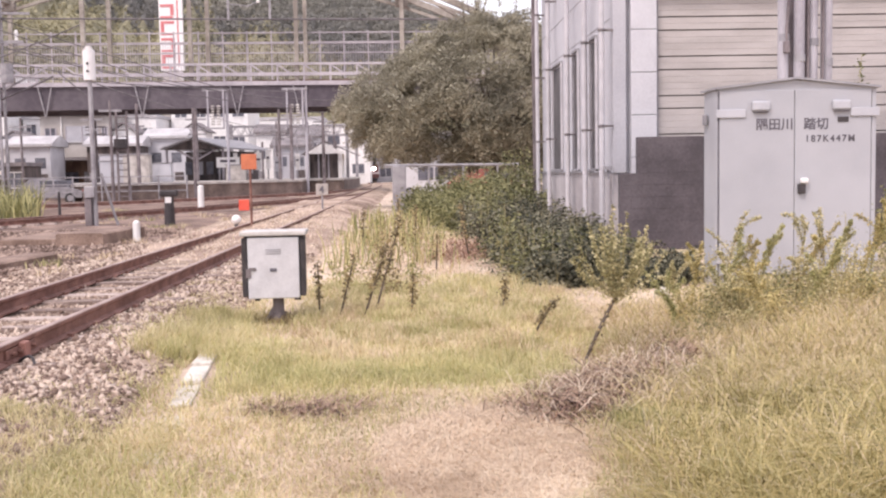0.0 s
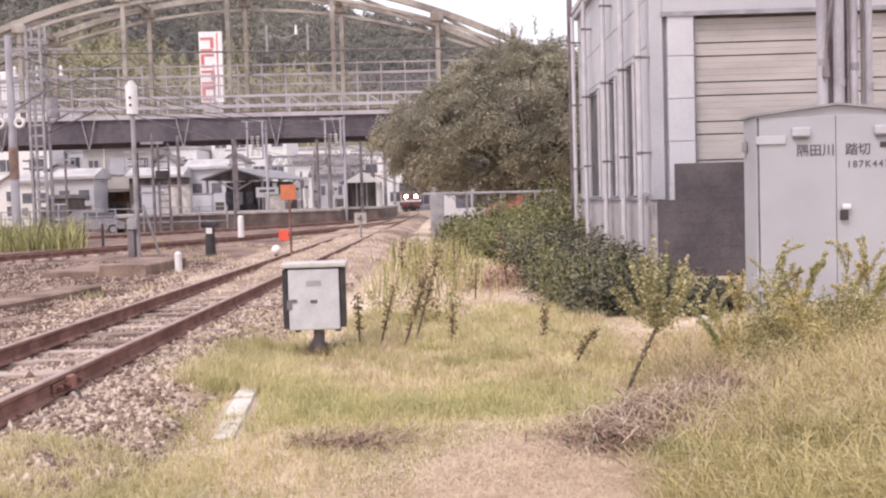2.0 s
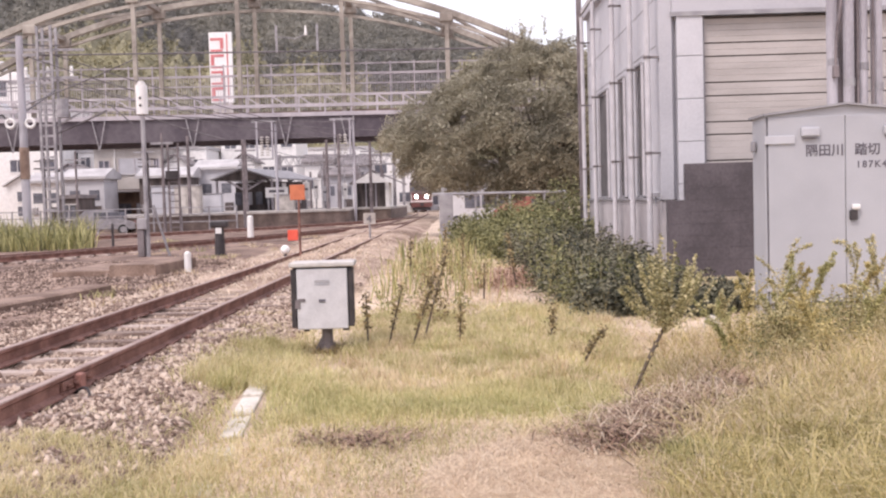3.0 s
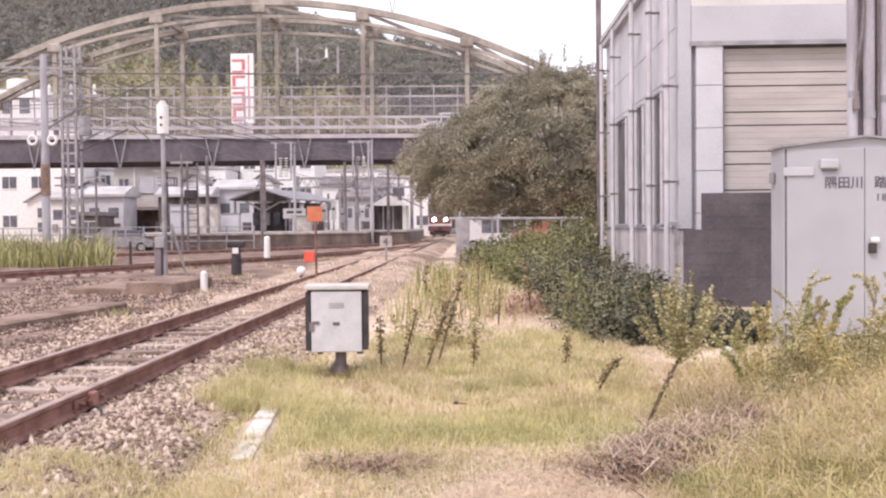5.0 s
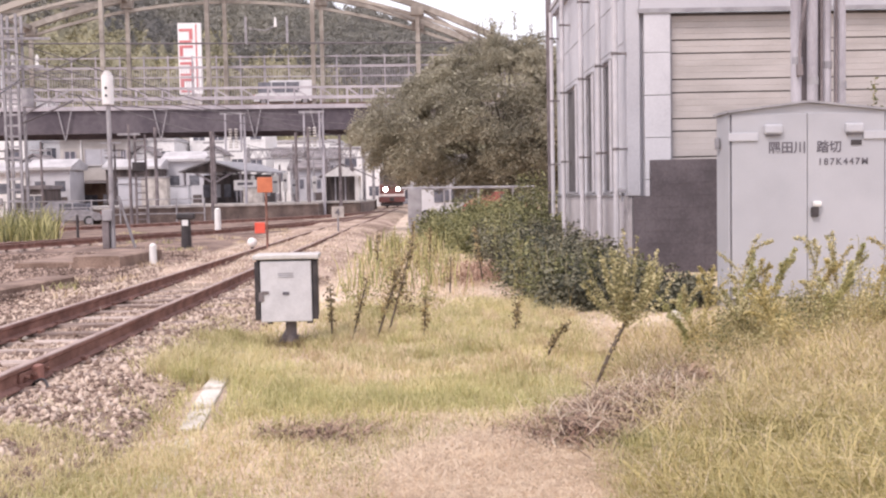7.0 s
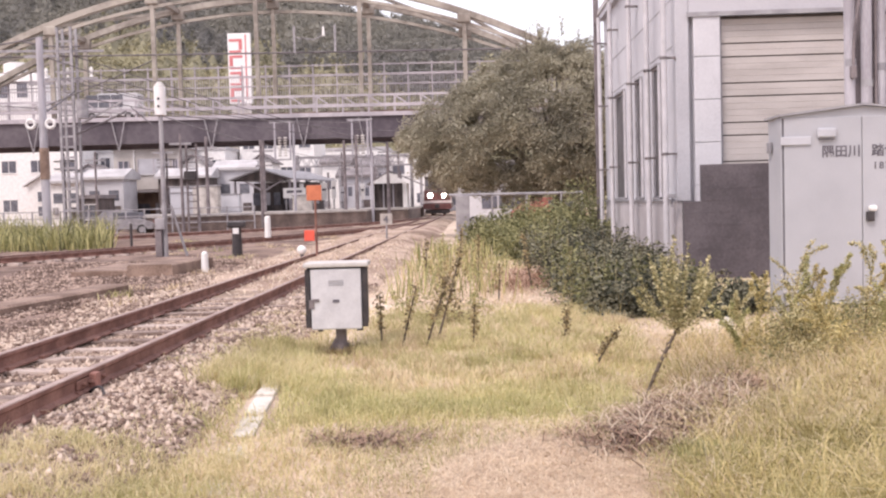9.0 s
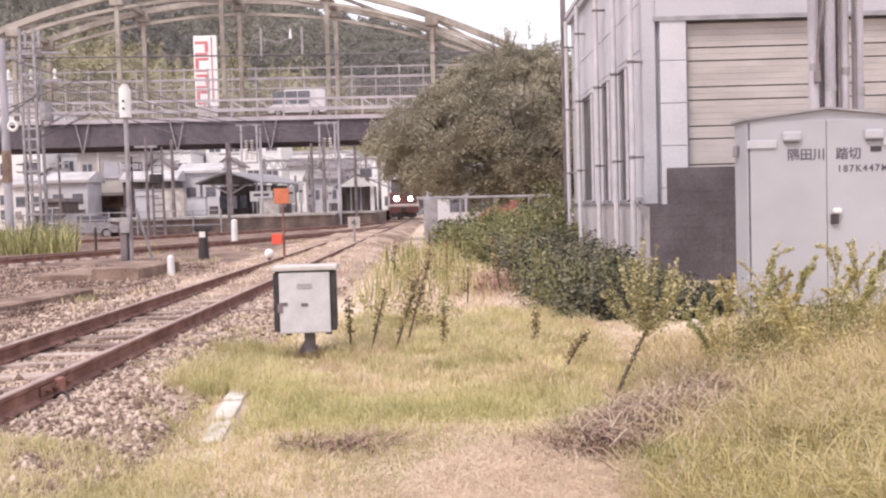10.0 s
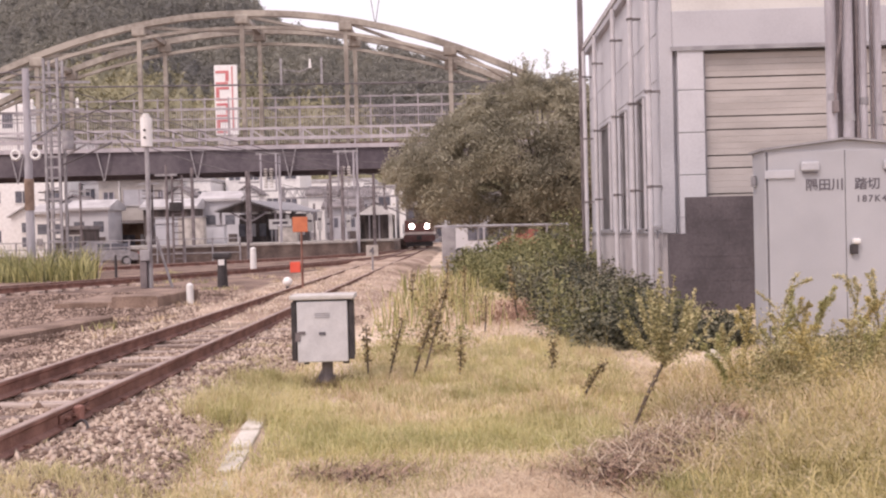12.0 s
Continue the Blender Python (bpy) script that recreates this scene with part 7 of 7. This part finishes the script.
    # fanned tufts: at the ballast edge, along the front of the uncut grass, over the field and round the relay box
    for nm, mt, cnt, xa, xb, ya, yb, lo, hi, wide, lean, lab in (
            ("verge_tufts", M_GRASS, 120, -2.25, -1.35, 8.0, 10.6, 0.1, 0.24, 0.0055, 0.75, "long straw tinted grass tufts at the ballast edge"),
            ("verge_tufts", M_GRASSGREEN, 80, -2.0, -1.0, 8.0, 10.4, 0.1, 0.22, 0.0055, 0.7, "long green grass tufts at the ballast edge"),
            ("front_tufts", M_GRASSGREEN, 190, -1.25, 1.15, 6.95, 8.1, 0.06, 0.15, 0.0045, 0.6, "green uncut grass behind the cut strip"),
            ("front_tufts", M_GRASS, 150, -1.25, 1.1, 6.95, 8.1, 0.06, 0.15, 0.0045, 0.7, "straw tinted uncut grass behind the cut strip"),
            ("front_tufts", M_TUFT, 45, -1.2, 1.0, 7.0, 7.6, 0.04, 0.11, 0.0045, 0.6, "darker green uncut grass behind the cut strip"),
            ("field_tufts", M_GRASS, 330, -1.2, 1.7, 7.9, 13.5, 0.09, 0.22, 0.006, 0.7, "fine straw tinted grass tufts in the field"),
            ("field_tufts", M_STRAW, 230, -1.1, 1.7, 7.8, 12.5, 0.08, 0.2, 0.0055, 0.9, "fine pale dry grass tufts in the field"),
            ("field_tufts", M_GRASSGREEN, 130, -0.4, 1.5, 9.6, 13.5, 0.08, 0.19, 0.006, 0.6, "fine green grass tufts in the field"),
            ("foot_tufts", M_STALK, 16, -1.75, -1.1, 9.95, 10.35, 0.06, 0.16, 0.006, 0.7, "brownish grass round the relay box post"),
            ("bank_tufts", M_TUFT, 190, 1.15, 2.6, 4.0, 5.7, 0.08, 0.2, 0.005, 0.9, "rank green grass tufts on the bank"),
            ("left_tufts", M_GRASS, 270, -3.3, -1.4, 4.1, 6.1, 0.04, 0.12, 0.0045, 0.9, "thin grass tufts between ballast and path")):
        at = rng.uniform((xa, ya), (xb, yb), (cnt, 2))
        at = at[~((np.abs(at[:, 0] + 0.139 * at[:, 1]) < 0.24) & (at[:, 1] > 8.7) & (at[:, 1] < 10.3) & (hi > 0.17))]
        cnt = len(at)
        per = 46
        xy = np.repeat(at, per, 0) + rng.normal(size=(cnt * per, 2)) * 0.06
        hh = np.repeat(rng.uniform(lo, hi, cnt), per) * rng.uniform(0.55, 1.15, cnt * per)
        v, f = blades(xy, np.maximum(ground_z(xy[:, 0], xy[:, 1]), np.where(xy[:, 0] < -1.6, bed_z(xy[:, 0], xy[:, 1]), -9)) - 0.01, hh, np.full(len(xy), wide), lean, rng)
        tagged(new(nm, tri_mesh(nm, v, f, mt)), lab, "grass", kind="stuff")
    # thin tufts rooted in the ballast
    spots = rng.uniform((-3.0, 4.6), (-1.7, 13), (70, 2))
    spots[:, 0] = np.where(rng.random(70) < 0.7, -1.75 - 0.055 * (spots[:, 1] - 5) - np.abs(rng.normal(0, 0.3, 70)), spots[:, 0])
    xy = np.repeat(spots, 34, 0) + rng.normal(size=(70 * 34, 2)) * 0.07
    xy = xy[np.abs(xy[:, 0] + 2.955) > 0.1]
    v, f = blades(xy, bed_z(xy[:, 0], xy[:, 1]) - 0.005, rng.uniform(0.02, 0.085, len(xy)), np.full(len(xy), 0.006), 1.3, rng)
    tagged(new("ballast_tufts", tri_mesh("ballast_tufts", v, f, M_GRASS)), "thin dry grass tufts rooted in the ballast", "grass", kind="stuff")
    # tall pale stalks behind the relay box and along the track
    for m, mt, nm, lo, hi in ((230, M_STRAW, "tall_grass", 0.15, 0.55), (460, M_TUFT, "tall_green_grass", 0.2, 0.7)):
        y = 15 + 16 * rng.random(m)
        x = -1.3 - 0.02 * (y - 13) + rng.random(m) * 2.0 + 0.15 * np.sin(y * 5)
        v, f = blades(np.stack([x, y], 1), ground_z(x, y), rng.uniform(lo, hi, m), 0.004 + 0.0011 * y, 0.3, rng)
        tagged(new(nm, tri_mesh(nm, v, f, mt)), "tall grass stalks along the track", "grass", kind="stuff")
    # heap of dead brush, a brown patch by the path and reddish litter below the shrubs
    for m, x0, y0, dx, dy, sx, sy, top, nm, lab in ((12500, 0.9, 6.05, 1.15, 1.4, 0.2, 0.22, 0.15, "dead_brush", "heap of reddish brown dead brush"),
                                                     (420, -1.0, 6.35, 0.6, 0.0, 0.1, 0.1, 0.01, "dead_litter", "brown patch of dead leaves in the grass"),
                                                     (2500, 0.5, 18.5, 0.7, 0.3, 0.25, 1.0, 0.25, "dead_litter", "reddish dead growth below the shrubs")):
        s = rng.random(m)
        ox, oy = rng.normal(0, sx, m), rng.normal(0, sy, m)
        x, y = x0 + dx * s + ox, y0 + dy * s + oy
        hgt = top * np.exp(-(ox / sx) ** 2) * rng.random(m) * (0.5 + 0.5 * s)
        v, f = blades(np.stack([x, y], 1), ground_z(x, y) + hgt, rng.uniform(0.025, 0.075, m) * (1 + 0.04 * y), np.full(m, 0.006 + 0.0006 * y0), 2.4, rng)
        tagged(new(nm, tri_mesh(nm, v, f, M_DEAD if y0 < 10 else M_REDDISH)), lab, "brush", kind="stuff")
    m = 650
    u = rng.random(m)
    x, y = 0.9 + 1.15 * u + rng.normal(0, 0.2, m), 6.05 + 1.4 * u + rng.normal(0, 0.24, m)
    v, f = blades(np.stack([x, y], 1), ground_z(x, y) + rng.random(m) * 0.15, rng.uniform(0.06, 0.17, m), np.full(m, 0.0055), 2.2, rng)
    tagged(new("pale_twigs", tri_mesh("pale_twigs", v, f, M_PALESTRAW)), "pale broken twigs lying over the dead brush", "brush", kind="stuff")
    for mt, cnt, lo, hi, lab in ((M_STRAW, 45, 0.06, 0.2, "dry grass tufts between the yard tracks"), (M_TUFT, 26, 0.06, 0.22, "green weeds between the yard tracks")):
        at = rng.uniform((-14, 14), (-4.9, 44), (cnt, 2))
        at = at[(at[:, 0] > -5.5 - 0.26 * (at[:, 1] - 12)) & ((at[:, 1] > 19) | (at[:, 0] > -6.4))]
        xy = np.repeat(at, 40, 0) + rng.normal(size=(len(at) * 40, 2)) * 0.16
        v, f = blades(xy, bed_z(xy[:, 0], xy[:, 1]), rng.uniform(lo, hi, len(xy)), np.full(len(xy), 0.016), 0.8, rng)
        tagged(new("yard_tufts", tri_mesh("yard_tufts", v, f, mt)), lab, "grass", kind="stuff")
    # weeds on the far side of the tracks
    for m, mt, lo, hi in ((6000, M_TUFT, 0.6, 1.7), (2500, M_TUFTGREEN, 0.6, 2.0)):
        y = rng.uniform(36, 46, m)
        x = -13.0 - (y - 36) * 0.35 - rng.random(m) ** 0.8 * 14
        hh = rng.uniform(lo, hi, m) * (0.5 + 0.4 * np.sin(x * 1.7) ** 2 + 0.3 * np.sin(x * 0.6 + 1) ** 2)
        v, f = blades(np.stack([x, y], 1), ground_z(x, y), hh, np.full(m, 0.05), 0.4, rng)
        tagged(new("reeds", tri_mesh("reeds", v, f, mt)), "yellow green reeds beyond the tracks", "reeds", kind="stuff")


grass_field()


for i, (x, y, h, m) in enumerate(((-0.9, 14.5, 0.55, M_TUFT), (-0.5, 15.5, 0.7, M_STALK), (-0.15, 14.2, 0.5, M_TUFT), (-0.75, 17.5, 0.8, M_TUFT), (-0.3, 18.5, 0.75, M_STALK), (0.1, 17.0, 0.6, M_TUFT),
                                  (-0.65, 21.0, 0.85, M_TUFT), (0.0, 22.0, 0.9, M_STALK), (0.4, 20.0, 0.7, M_TUFT), (-0.9, 24.5, 0.9, M_TUFT), (-0.35, 12.6, 0.5, M_STALK), (-0.1, 26.0, 0.9, M_TUFT))):
    bush((x, y, float(ground_z(x, y)) - 0.02), 0.24, 0.3, h * 0.78, 270, m, "thin wild weeds along the track", 400 + i, (0.03, 0.07), 7, "wild weeds along the track", 0.42, M_STALK)


def stalk(x, y, h, lx, seed):
    rng = np.random.default_rng(seed)
    s = thing("dry_weed", "leaning dark dried weed stalk in the grass", "weed", at=(x, y, float(ground_z(x, y))), group="dried weed stalks")
    part("stem", rod(bmesh.new(), (0, 0, -0.03), (lx, 0, h), 0.014, 0.006, 6), M_BARK, s)
    k = 130
    t = rng.uniform(0.3, 1.05, k)
    pts = np.stack([lx * t, np.zeros(k), h * t], 1) + rng.normal(size=(k, 3)) * 0.024
    v, f = flecks(pts, rng.uniform(0.025, 0.06, k) * (1.3 if h > 0.7 else 1.0), 0.2, 0.3, rng)
    tagged(leaf_part("dry_leaves", v, f, M_STALK, s), kind="stuff")


for i, (x, y, h, lx) in enumerate(((-0.98, 10.5, 0.55, -0.01), (-0.78, 10.5, 0.62, 0.17), (-0.53, 10.5, 0.72, 0.25), (-0.42, 10.9, 0.95, 0.28), (-0.03, 10.6, 0.4, 0.02), (1.05, 9.0, 0.3, 0.2),
                                   (0.91, 10.5, 0.35, 0.04), (0.95, 17, 0.9, -0.14), (0.05, 20, 0.8, 0.03), (-0.35, 23, 0.9, 0.05), (-0.9, 18.0, 0.8, 0.05), (0.35, 15.5, 0.5, 0.02))):
    stalk(x, y, h, lx, 200 + i)
rock = bmesh.new()
bmesh.ops.create_icosphere(rock, subdivisions=2, radius=0.09, matrix=Matrix.Translation((2.66, 10.85, float(ground_z(2.66, 10.85)) + 0.03)))
for vert in rock.verts:
    vert.co += 0.02 * noise.noise_vector(vert.co * 9)
solid("rock", rock, M_KERB, "pale rounded stone at the foot of the wall", "stone")

motions()
